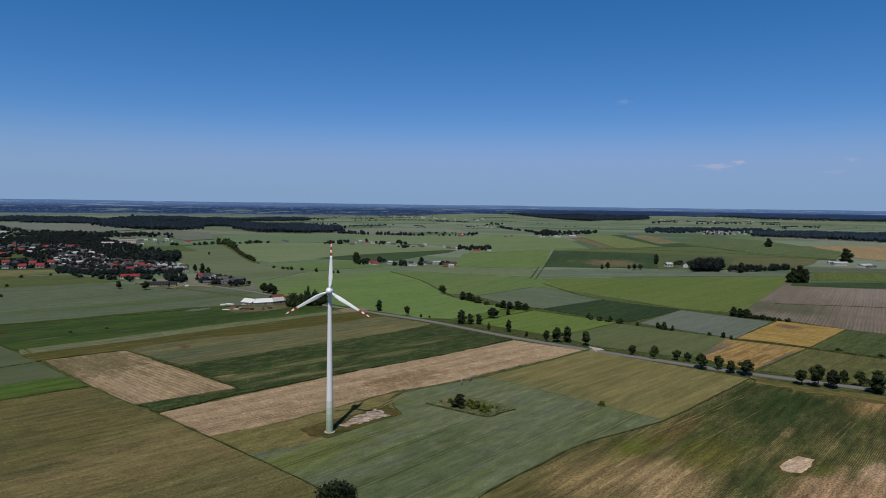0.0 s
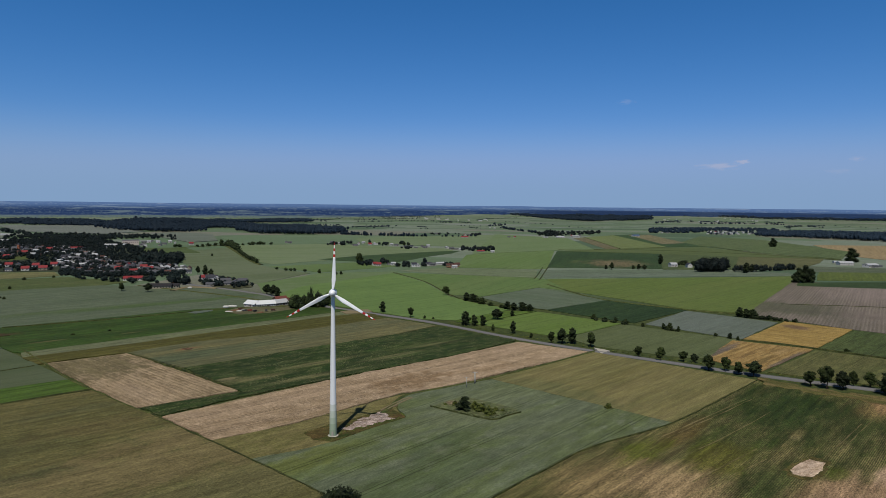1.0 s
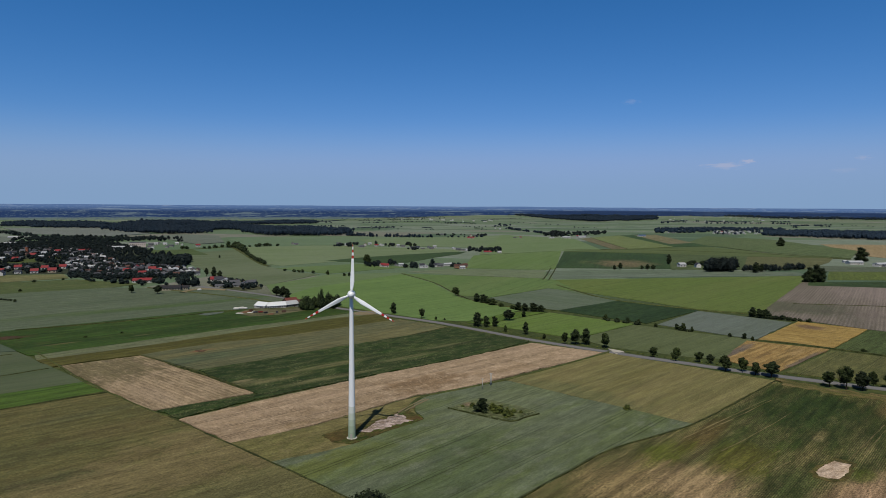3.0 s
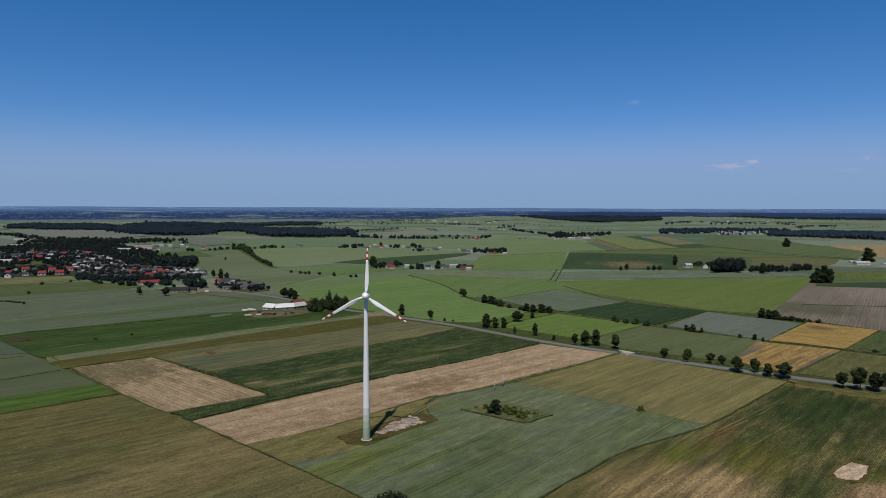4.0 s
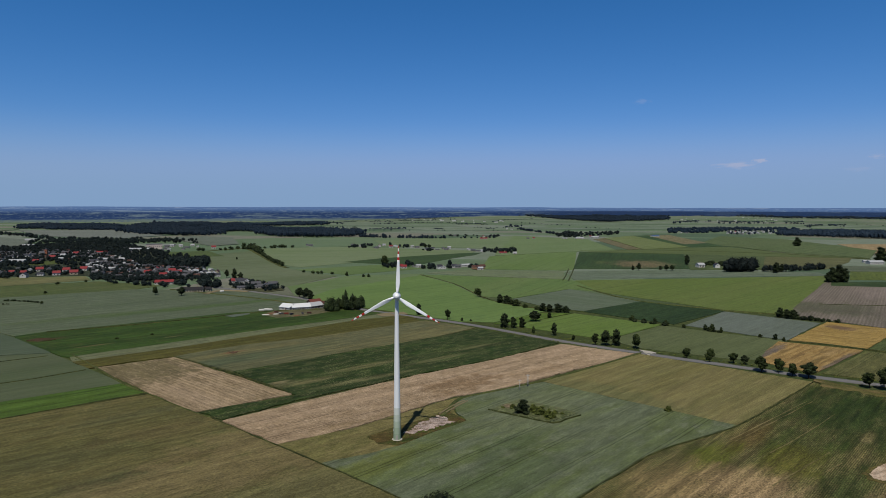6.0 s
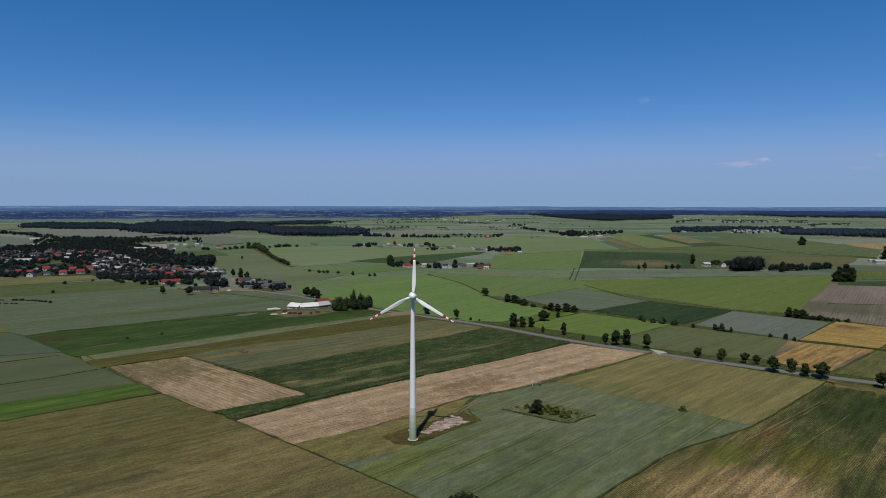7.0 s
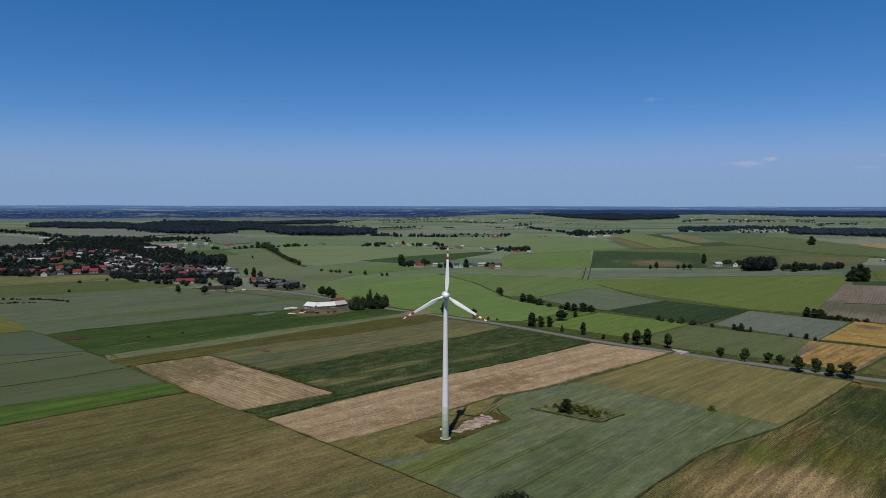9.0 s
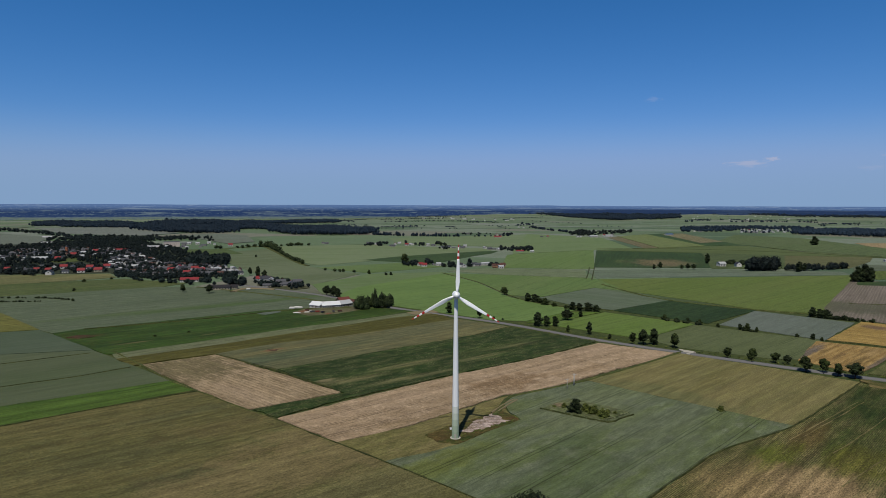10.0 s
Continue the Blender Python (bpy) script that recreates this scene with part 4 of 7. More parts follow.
ribbon([(-8.3, 321.5), (7.1, 311.1), (22.1, 302.2), (28.9, 307.6), (37.4, 314.2)], 0.6, DITCH, "grass_bank", "dark grassy rim of the field island", "bank", 0.75, 0.3)

# ground marks
field([(134.6, 248.8), (143.3, 256.4), (152.7, 262.9), (159.4, 258.5), (151.7, 248.2), (142.8, 239.6), (136.7, 240.0), (133.4, 243.2)], crop("weedy_rim", lin(74, 78, 38), lin(88, 82, 48), lin(116, 100, 68), CROSS, 3, speckle=0.5, streak=1.5, grit=0.8), "dark weedy rim round the bare sand", "weeds", "rough_grass", 0.17, 1.6, 0.3, 0.35)
field([(136.7, 249.0), (143.5, 254.9), (150.9, 260.0), (156.1, 256.6), (150.1, 248.5), (143.1, 241.8), (138.4, 242.1), (135.8, 244.6)], SAND, "pale sandy bare patch inside the maize", "bare patch", "sand_patch", 0.22, 0.7, 0.45, 0.5)
field([(-64.6, 281.6), (-55.2, 293.1), (-43.2, 303.9), (-33.2, 314.4), (-27.4, 317.3), (-19.9, 305.1), (-24.6, 299.4), (-37.1, 286.8), (-49.3, 271.9), (-58.3, 273.8)], crop("rough_herbs", lin(80, 77, 42), lin(66, 78, 38), lin(112, 88, 62), 20, 7, speckle=0.6, streak=1.5, grit=0.8, spots=((-58.0, 279.5, 7, 5, lin(100, 78, 50), 0.45), (-43.0, 279.5, 12, 3, lin(60, 78, 34), 0.8), (-29.0, 298.0, 12, 3, lin(60, 76, 34), 0.7), (-24.0, 306.0, 5, 4, lin(98, 74, 50), 0.5))), "rough brownish herbs round the turbine foot", "grass", "rough_grass", 0.14, 0.6, 0.0, 0.3)
field([(-48.5, 287.5), (-44.6, 295.3), (-39.7, 304.0), (-34.6, 311.4), (-30.9, 311.8), (-28.2, 306.7), (-25.4, 302.2), (-31.2, 297.2), (-39.4, 290.0), (-44.6, 286.2)], crop("gravel_mix", lin(176, 160, 156), lin(106, 88, 66), lin(216, 202, 200), 10, 4, speckle=0.6, streak=1.2, grit=0.7, cover=0.52), "pale pinkish gravel crane pad beside the turbine", "gravel pad", "gravel_pad", 0.2, 2.2, 0.0, 0.3)
field([(-7.4, 321.2), (9.1, 338.7), (29.1, 325.0), (35.7, 317.0), (20.5, 304.2), (5.2, 313.7)], crop("island_grass", lin(98, 108, 76), lin(78, 92, 56), lin(118, 118, 94), 20, 7, speckle=0.6, streak=1.3, grit=0.8, spots=((2.6, 326.9, 4.5, 4.0, lin(132, 116, 98), 0.8),)), "rough grass island inside the wheat", "grass", "grass_island", 0.7, 1.2, 0.0, 0.15)
field([(192.0, 386.9), (206.3, 368.1), (248.0, 347.2), (238.7, 333.8), (212.8, 350.6), (188.1, 371.8)], crop("dry_headland", lin(128, 114, 80), lin(100, 98, 58), lin(78, 84, 44), ROADWAY, 6, speckle=0.6, streak=4), "dry trampled headland beside the road", "headland", "field", 0.2, 4.5, 0.0, 0.14)

# ---------------------------------------------------------------- wind turbine
HUB, BASE = 65.0, (-50.7, 279.2)


def build_turbine():
    top = new("wind_turbine")
    top.matrix_world = pose(BASE[0], BASE[1], 0.2)
    tagged(top, "white three-bladed wind turbine with red-banded blade tips", "wind turbine")
    part("foundation", lathe(bmesh.new(), [(2.45, -0.3), (2.45, 0.5), (2.32, 0.62), (1.7, 0.66)], 40), CONCRETE, top, "pale round concrete footing")
    # tower in rings, the lowest ones painted in fading greens
    def radius(z):
        return 1.68 + (0.82 - 1.68) * (z / (HUB - 1.6)) ** 0.92
    heights = [0.6, 3.4, 6.2, 9.0, 12.0, 15.0, 27.0, 39.0, 51.0, HUB - 1.6]
    greens = [(150, 168, 144), (160, 176, 154), (174, 188, 170), (192, 202, 190), (211, 217, 212), (226, 228, 230), (226, 228, 230), (226, 228, 230), (226, 228, 230)]
    for k, (a, b) in enumerate(zip(heights, heights[1:])):
        rings = [(radius(a), a), (radius(b), b)]
        m = WHITE if k >= 5 else plain("tower_green", lin(*greens[k], 0.76), 0.45, 0.4, 0.04, 0.5)
        part("tower_section", lathe(bmesh.new(), rings, 40, None, False), m, top, "" if k >= 5 else "green-painted lowest tower ring", True)
    bm = box(bmesh.new(), 0, -radius(1.7) - 0.02, 1.75, 0.9, 0.12, 2.1)
    part("door", bm, CONCRETE, top, "pale grey steel entrance door")
    # nacelle, spinner and rotor face the camera's side
    axis = Matrix.Translation((0, 0, HUB)) @ pose(0, 0, 0, 0, 0, 5.5) @ pose(0, 0, 0, 90 - 4, 0, 0)
    egg = [(0.1, -4.4), (0.6, -4.25), (1.1, -3.7), (1.5, -2.7), (1.72, -1.5), (1.78, -0.3), (1.74, 0.9), (1.62, 1.9)]
    nac = part("nacelle", lathe(bmesh.new(), egg, 36, axis), WHITE, top, "white egg-shaped nacelle", True)
    bm = lathe(bmesh.new(), [(0.12, 0), (0.12, 1.2), (0.05, 1.25)], 10, Matrix.Translation((0, 2.4, HUB + 1.85)))
    part("wind_vane", bm, ROOFS[3], nac)
    spin = [(1.6, 1.95), (1.58, 2.5), (1.45, 3.2), (1.2, 3.9), (0.75, 4.4), (0.25, 4.62)]
    part("spinner", lathe(bmesh.new(), spin, 36, axis), WHITE, top, "white rounded rotor hub", True)
    length, first = 22.3, 2.0
    for k in range(3):
        turn = axis @ Matrix.Translation((0, 0, 2.7)) @ pose(0, 0, 0, 0, 0, -(first + 120 * k)) 
        def blade_piece(r0, r1, count, close):
            bm = bmesh.new()
            loops = []
            for i in range(count + 1):
                r = r0 + (r1 - r0) * i / count
                u = (r - 1.2) / (length - 1.2)
                chord = 1.0 + 1.0 * math.sin(min(1.0, u / 0.2) * math.pi / 2) if u < 0.2 else 2.0 * (1 - (u - 0.2) / 0.8) ** 0.85 + 0.28
                chord *= 0.86
                if u > 0.97:
                    chord *= max(0.25, (1 - u) / 0.03)
                thick = max(0.12, 0.9 * (1 - u) ** 2.2 + 0.1) * min(1, chord)
                twist = radians(16 * (1 - u) ** 2 + 3)
                loop = []
                for j in range(14):
                    a = 2 * math.pi * j / 14
                    x = chord * (0.5 * math.cos(a) + 0.18)
                    z = thick * 0.5 * math.sin(a) * (0.55 + 0.45 * math.cos(a) if u > 0.08 else 1.0)
                    loop.append(bm.verts.new((x * math.cos(twist) - z * math.sin(twist), r, x * math.sin(twist) + z * math.cos(twist) + 0.9 * u * u)))
                loops.append(loop)
            for a, b in zip(loops, loops[1:]):
                for j in range(14):
                    bm.faces.new((a[j], a[(j + 1) % 14], b[(j + 1) % 14], b[j]))
            bm.faces.new(loops[0][::-1])
            bm.faces.new(loops[-1])
            bmesh.ops.recalc_face_normals(bm, faces=bm.faces)
            bmesh.ops.transform(bm, matrix=turn, verts=bm.verts)
            return bm
        cut = length - 6.5
        blade = part("blade", blade_piece(1.2, cut, 26, True), WHITE, top, "long white tapered rotor blade", True)
        for i in range(5):
            a, b = cut + 1.3 * i, cut + 1.3 * (i + 1)
            part("band", blade_piece(a + 0.005, b, 6, True), RED if i % 2 == 0 else WHITE, blade, "red warning band" if i % 2 == 0 else "white warning band", True)


build_turbine()

# ---------------------------------------------------------------- plants
def leaf_cloud(rng, blobs, count, size, flat=0.0):
    """Clumps of leaves as bent four-sided pieces, scattered over the shells of several blobs."""
    vs, fs = [], []
    weights = [b[3] * b[4] for b in blobs]
    total = sum(weights)
    for (cx, cy, cz, rx, rz), w in zip(blobs, weights):
        for _ in range(max(4, int(count * w / total))):
            d = Vector((rng.gauss(0, 1), rng.gauss(0, 1), rng.gauss(0, 1) + 0.15)).normalized()
            k = rng.uniform(0.78, 1.12)
            c = Vector((cx + d.x * rx * k, cy + d.y * rx * k, cz + d.z * rz * k))
            nrm = (d + Vector((rng.uniform(-1, 1), rng.uniform(-1, 1), rng.uniform(-0.3, 1.0))) * 0.75).normalized()
            a = nrm.orthogonal().normalized()
            b = nrm.cross(a)
            t = rng.uniform(0, 6.28)
            a, b = a * math.cos(t) + b * math.sin(t), b * math.cos(t) - a * math.sin(t)
            s = size * rng.uniform(0.6, 1.35)
            i = len(vs)
            vs += [c - a * s, c + b * s * 0.7 - nrm * s * 0.15, c + a * s * 0.9 - nrm * s * 0.3, c - b * s * 0.65]
            fs += [(i, i + 3, i + 2, i + 1)]
    return vs, fs


def cores(rng, blobs, vs, fs, shrink=0.84):
    """Rough inner masses that close the crown."""
    for cx, cy, cz, rx, rz in blobs:
        bm = bmesh.new()
        bmesh.ops.create_icosphere(bm, subdivisions=1 if rx < 1.5 else 2, radius=1.0)
        base = len(vs)
        bm.verts.ensure_lookup_table()
        for v in bm.verts:
            k = shrink * rng.uniform(0.78, 1.1)
            vs.append(Vector((cx + v.co.x * rx * k, cy + v.co.y * rx * k, cz + v.co.z * rz * k)))
        for f in bm.faces:
            fs.append([base + v.index for v in f.verts])
        bm.free()


def limb(bm, a, b, r0, r1, segs=7):
    d = (b - a)
    q = d.to_track_quat("Z", "Y").to_matrix()
    rings = []
    for t, r in ((0, r0), (0.5, (r0 + r1) / 2), (1, r1)):
        c = a.lerp(b, t)
        rings.append([bm.verts.new(c + q @ Vector((r * math.cos(6.283 * i / segs), r * math.sin(6.283 * i / segs), 0))) for i in range(segs)])
    for x, y in zip(rings, rings[1:]):
        for i in range(segs):
            bm.faces.new((x[i], x[(i + 1) % segs], y[(i + 1) % segs], y[i]))
    bm.faces.new(rings[-1])


def build_tree(kind, seed, material, name, label, category, leaves=1150, size=0.36):
    """One tree or bush of height 10 m and crown width about 8 m, made at the origin."""
    rng = random.Random(seed)
    top = new(name)
    tagged(top, label, category)
    blobs = []
    if kind == "round":
        low, wide, n = 0.30, 3.0, 11
    elif kind == "tall":
        low, wide, n = 0.12, 2.3, 11
    elif kind == "bush":
        low, wide, n = 0.02, 3.2, 10
    elif kind == "lollipop":
        low, wide, n = 0.34, 3.1, 9
    for i in range(n):
        u = (i + 0.5) / n
        z = 10 * (low + (0.92 - low) * u)
        if kind == "bush":
            spread = wide * math.sqrt(max(0.05, 1 - u * u)) * 0.85
        else:
            spread = wide * (math.sin(math.pi * min(0.97, 0.12 + 0.86 * u)) ** 0.7) * 0.75
        a = 2.4 * i + rng.uniform(-0.5, 0.5)
        r = spread * rng.uniform(0.25, 0.95)
        rad = (1.35 if kind != "tall" else 1.15) * rng.uniform(0.8, 1.25) * (1.15 if u < 0.75 else 0.85)
        blobs.append((r * math.cos(a), r * math.sin(a), max(z, rad * 0.75), rad, rad * rng.uniform(0.75, 1.0)))
    mid = 10 * (low + (0.95 - low) * 0.5)
    blobs.append((0, 0, mid, wide * 0.62, (0.92 - low) * 10 * 0.42))
    half = max(math.hypot(b[0], b[1]) + b[3] for b in blobs)
    high = max(b[2] + b[4] for b in blobs)
    k, kz = 4.0 / half, 9.7 / high
    blobs = [(b[0] * k, b[1] * k, b[2] * kz, b[3] * k, b[4] * kz) for b in blobs]
    vs, fs = leaf_cloud(rng, blobs, leaves, size)
    cores(rng, blobs, vs, fs)
    crown = new("crown", raw_mesh("crown", vs, fs, material))
    crown.parent = top
    bm = bmesh.new()
    lean = Vector((rng.uniform(-0.2, 0.2), rng.uniform(-0.2, 0.2), 0))
    limb(bm, Vector((0, 0, -0.5)), Vector((0, 0, 10 * max(low, 0.1))) + lean, 0.3, 0.2)
    limb(bm, Vector((0, 0, 10 * max(low, 0.1))) + lean, Vector((0, 0, 7.2)), 0.2, 0.06)
    for b in blobs[1:7]:
        limb(bm, Vector((0, 0, max(0.6, b[2] - 2.0))), Vector(b[:3]), 0.11, 0.03, 5)
    part("trunk", bm, BARK, top, "", True)
    return top


TREES = {}


def plant(key, x, y, h, w, turn=0.0, label="", z=None):
    """Sets a tree or bush of a kind at a place with its height and crown width."""
    kind, seed, material, name, tag, cat = KINDS[key]
    w, h = w * 1.15, h * 1.04
    m = pose(x, y, land(x, y) + 0.15 if z is None else z, 0, 0, turn) @ Matrix.Diagonal((w / 8, w / 8, h / 10, 1))
    if key not in TREES:
        ob = build_tree(kind, seed, material, name, tag, cat, *((5200, 0.17) if key == "gb" else ()))
        ob.matrix_world = m
        TREES[key] = (ob, w, h)
    else:
        src, w0, h0 = TREES[key]
        ob = copy_thing(src, pose(x, y, land(x, y) + 0.15 if z is None else z, 0, 0, turn) @ Matrix.Diagonal((w / w0, w / w0, h / h0, 1)))
    if label:
        ob["label"] = label
    return ob


KINDS = {
    "r1": ("round", 11, LEAF, "tree", "broad-crowned dark green roadside tree", "tree"),
    "r2": ("round", 12, LEAF_DARK, "tree", "dark green leafy roadside tree", "tree"),
    "r3": ("lollipop", 13, LEAF, "tree", "round-crowned green tree with bare trunk", "tree"),
    "t1": ("tall", 14, LEAF_DARK, "tree", "slender dark green tree", "tree"),
    "b1": ("bush", 15, LEAF_DARK, "bush", "dense dark green bush", "bush"),
    "b2": ("bush", 16, LEAF, "bush", "loose green field bush", "bush"),
    "gb": ("bush", 18, LEAF_DARK, "tree", "great spreading dark green tree", "tree"),
    "b3": ("bush", 17, LEAF_OLIVE, "bush", "low olive green shrub", "bush"),
}

# roadside trees
GROUPED = "trees along the road"
for i, spec in enumerate([
    ("t1", -64.0, 609.1, 11.1, 6.6), ("r3", -35.3, 583.3, 9.6, 5.8), ("b2", -21.9, 578.5, 3.2, 3.2), ("b2", -14.0, 576.3, 2.1, 2.6),
    ("t1", 15.1, 548.1, 12.5, 9.0), ("r2", 45.1, 578.4, 10.0, 11.6), ("b2", 37.4, 524.7, 5.8, 3.8), ("t1", 53.3, 516.4, 10.4, 5.2),
    ("b1", 60.5, 597.7, 6.5, 4.9), ("b2", 66.1, 499.4, 4.1, 3.7), ("r3", 78.5, 477.4, 9.6, 6.1), ("r2", 87.2, 480.0, 11.4, 9.7),
]):
    tagged(plant(spec[0], *spec[1:], turn=47 * i), group=GROUPED)
for i, spec in enumerate([
    ("t1", 94.7, 480.6, 12.3, 7.9), ("r1", 106.7, 469.6, 11.2, 8.2), ("r3", 132.6, 437.5, 8.0, 6.8), ("r1", 144.2, 426.9, 10.2, 6.3),
    ("r3", 160.5, 427.9, 7.1, 6.3), ("r2", 166.8, 425.2, 6.2, 5.5), ("r1", 168.1, 404.5, 10.4, 7.5), ("r3", 177.4, 402.2, 9.6, 7.0),
    ("r1", 182.9, 395.7, 8.3, 6.9), ("r2", 190.3, 390.8, 10.0, 9.4), ("r3", 213.9, 370.9, 9.2, 7.9), ("r3", 221.1, 366.6, 13.4, 8.8),
    ("r2", 229.3, 364.7, 11.0, 8.4), ("r1", 239.5, 371.1, 9.5, 5.8), ("r1", 248.1, 369.2, 9.5, 6.8), ("t1", 248.3, 355.7, 13.4, 9.5),
]):
    tagged(plant(spec[0], *spec[1:], turn=47 * i), group=GROUPED)
for i, spec in enumerate([("r1", 260.3, 361.9, 11.3, 7.4), ("r3", 263.9, 350.2, 12.5, 7.8), ("r2", 274.0, 347.6, 12.1, 7.7), ("b1", 22.6, 548.8, 9.5, 7.0), ("b1", 30.1, 549.4, 9.0, 6.5)]):
    tagged(plant(spec[0], *spec[1:], turn=31 * i), group=GROUPED)

# field trees and bushes
def plant_row(specs, step, group=""):
    for i, spec in enumerate(specs):
        ob = plant(spec[0], *spec[1:], turn=step * i)
        if group:
            tagged(ob, group=group)


plant_row([
    ("r1", -3.4, 737.4, 10.0, 10.0), ("b1", 19.5, 690.9, 9.4, 10.6), ("b1", 26.7, 683.4, 9.3, 11.8), ("b2", 35.2, 668.4, 7.3, 10.3), ("b2", 43.6, 657.7, 4.2, 7.7), ("b2", 31.3, 675.8, 5.5, 7.3),
], 61)
plant_row([
    ("b1", 59.1, 637.3, 8.1, 9.8), ("b1", 65.7, 634.4, 7.5, 9.2), ("b1", 74.0, 631.7, 8.6, 10.9), ("b1", 80.6, 625.5, 7.4, 9.6), ("b2", 53.8, 643.9, 4.1, 6.4),
], 61)
plant_row([
    ("b2", 135.0, 586.0, 5.3, 6.4), ("b2", 144.4, 580.9, 3.2, 5.3), ("b1", 151.8, 573.0, 4.7, 4.7), ("b2", 158.2, 562.5, 5.1, 5.6), ("b2", 170.5, 552.8, 3.5, 4.0),
], 61)
plant_row([
    ("b2", 188.4, 536.4, 6.8, 6.8), ("b1", 185.5, 543.7, 5.0, 4.9), ("b2", 194.1, 532.0, 4.8, 3.4), ("b2", 218.3, 515.2, 2.8, 3.8), ("b1", 225.4, 504.6, 5.1, 4.6), ("b2", 229.0, 498.5, 3.6, 3.2),
], 61)
plant_row([
    ("b1", 281.1, 610.7, 9.4, 9.4), ("b1", 285.0, 604.8, 8.8, 8.8), ("b1", 289.8, 602.1, 8.7, 8.7),
], 61)
plant_row([
    ("gb", 800.6, 1268, 28.3, 27.2), ("gb", 884.8, 1742, 25.0, 23.0), ("t1", 388.1, 1167, 18.9, 10.5), ("t1", 479.8, 1025, 17.5, 12.9), ("t1", 498.3, 1045, 13.1, 8.4),
], 61)
plant_row([
    ("r2", 270.9, 1058, 12.4, 8.5), ("b1", 263.4, 1066, 7.7, 6.7), ("b1", 311.2, 1073, 6.8, 6.7), ("r2", 315.5, 1055, 10.4, 8.5), ("r2", 325.3, 1056, 9.5, 8.5),
], 61)
plant_row([
    ("r1", -155.9, 1093, 20.7, 13.8), ("r2", -208.9, 720.2, 11.8, 11.1), ("r2", -198.2, 707.5, 12.9, 10.9), ("t1", -192.0, 703.7, 10.9, 7.7),
], 61)
plant_row([
    ("b2", -195.8, 948.7, 6.9, 6.0), ("b1", -161.4, 937.5, 5.1, 5.9), ("b1", -168.8, 936.5, 4.2, 5.9),
], 61)
plant_row([
    ("b3", 83.5, 323.1, 3.3, 4.6), ("r1", -384.4, 734.8, 10.0, 8.0), ("r2", -350.2, 728.7, 10.6, 9.9), ("b2", 291.4, 461.8, 2.9, 5.5), ("b2", 312.5, 445.9, 2.4, 6.1),
], 61)
plant_row([
    ("gb", 496.3, 900.1, 21.8, 16.2), ("gb", 506.6, 901.4, 25.1, 19.4), ("gb", 514.4, 902.3, 20.3, 14.6), ("gb", 490.3, 899.4, 15.4, 11.3),
], 61)
plant_row([
    ("r2", -367.4, 917.1, 12.5, 7.5), ("t1", -348.8, 897.0, 16.2, 8.1), ("r2", -330.7, 870.8, 13.4, 7.9), ("b1", -86.4, 1073, 5.8, 7.7), ("r2", -115.0, 1591, 12.9, 8.6), ("r2", -103.8, 1593, 10.0, 7.1),
], 61)
for i, spec in enumerate([("b2", -292.3, 485.6, 1.8, 3.6), ("b2", -272.8, 502.9, 1.8, 3.2), ("b2", -562.0, 827.5, 3.8, 6.0), ("b2", -541.5, 857.1, 3.1, 5.4), ("b2", -471.7, 661.8, 3.0, 4.2), ("b2", -520.2, 739.8, 3.4, 4.7), ("t1", -466.9, 1236, 5.6, 4.4)]):
    plant(spec[0], *spec[1:], turn=37 * i)
# shrubs on the grass island
for i, spec in enumerate([("b1", 8.7, 316.6, 7.7, 8.7), ("b3", 14.6, 318.7, 4.8, 6.6), ("b3", 17.6, 314.3, 5.3, 7.4), ("b3", 20.8, 309.2, 5.5, 6.1), ("b3", 23.3, 309.4, 3.8, 3.5), ("b3", 4.4, 323.7, 3.3, 4.6), ("b3", -0.6, 323.4, 2.1, 3.7), ("b3", 28.3, 314.9, 2.4, 3.6), ("b3", 24.9, 315.6, 2.9, 4.5)]):
    plant(spec[0], *spec[1:], turn=83 * i)
# tall tree whose top rises nearest to the camera
tall = build_tree("round", 29, LEAF_DARK, "tree", "tall dark leafy tree rising above the wheat edge", "tree", 9000, 0.13)
tall.matrix_world = pose(-28.0, 167.5, 0.1, 0, 0, 20) @ Matrix.Diagonal((2.6, 2.6, 2.95, 1))


def thicket(name, label, spots, material=LEAF_DARK, leaves=34, seed=1, category="trees", masses=((0.42, 1.0), (0.68, 0.72)), leaf=0.13):
    """Many trees that nobody could count: rough crowns of leaf clumps on short stems, in one mesh."""
    rng = random.Random(seed)
    vs, fs = [], []
    ico = bmesh.new()
    bmesh.ops.create_icosphere(ico, subdivisions=1, radius=1.0)
    ico.verts.ensure_lookup_table()
    sph, tri = [v.co.copy() for v in ico.verts], [[v.index for v in f.verts] for f in ico.faces]
    ico.free()
    for x, y, h, w in spots:
        z0 = land(x, y)
        small = 1 - z0 / EYE_Z
        h, w = h * small, w * small
        for dz, s in masses:
            ox, oy, k = rng.uniform(-0.15, 0.15) * w, rng.uniform(-0.15, 0.15) * w, rng.uniform(0.85, 1.1) * s
            i = len(vs)
            for v in sph:
                j = rng.uniform(0.75, 1.15)
                vs.append((x + ox + v.x * w * 0.5 * k * j, y + oy + v.y * w * 0.5 * k * j, z0 + h * dz + v.z * h * 0.36 * k * j))
            fs += [[i + q for q in t] for t in tri]
        lv, lf = leaf_cloud(rng, [(x, y, z0 + h * 0.45, w * 0.52, h * 0.42), (x, y, z0 + h * 0.72, w * 0.36, h * 0.28)], leaves, w * leaf)
        i = len(vs)
        vs += lv
        fs += [[i + q for q in f] for f in lf]
    ob = new(name, raw_mesh(name, vs, fs, material))
    return tagged(ob, label, category, kind="stuff")


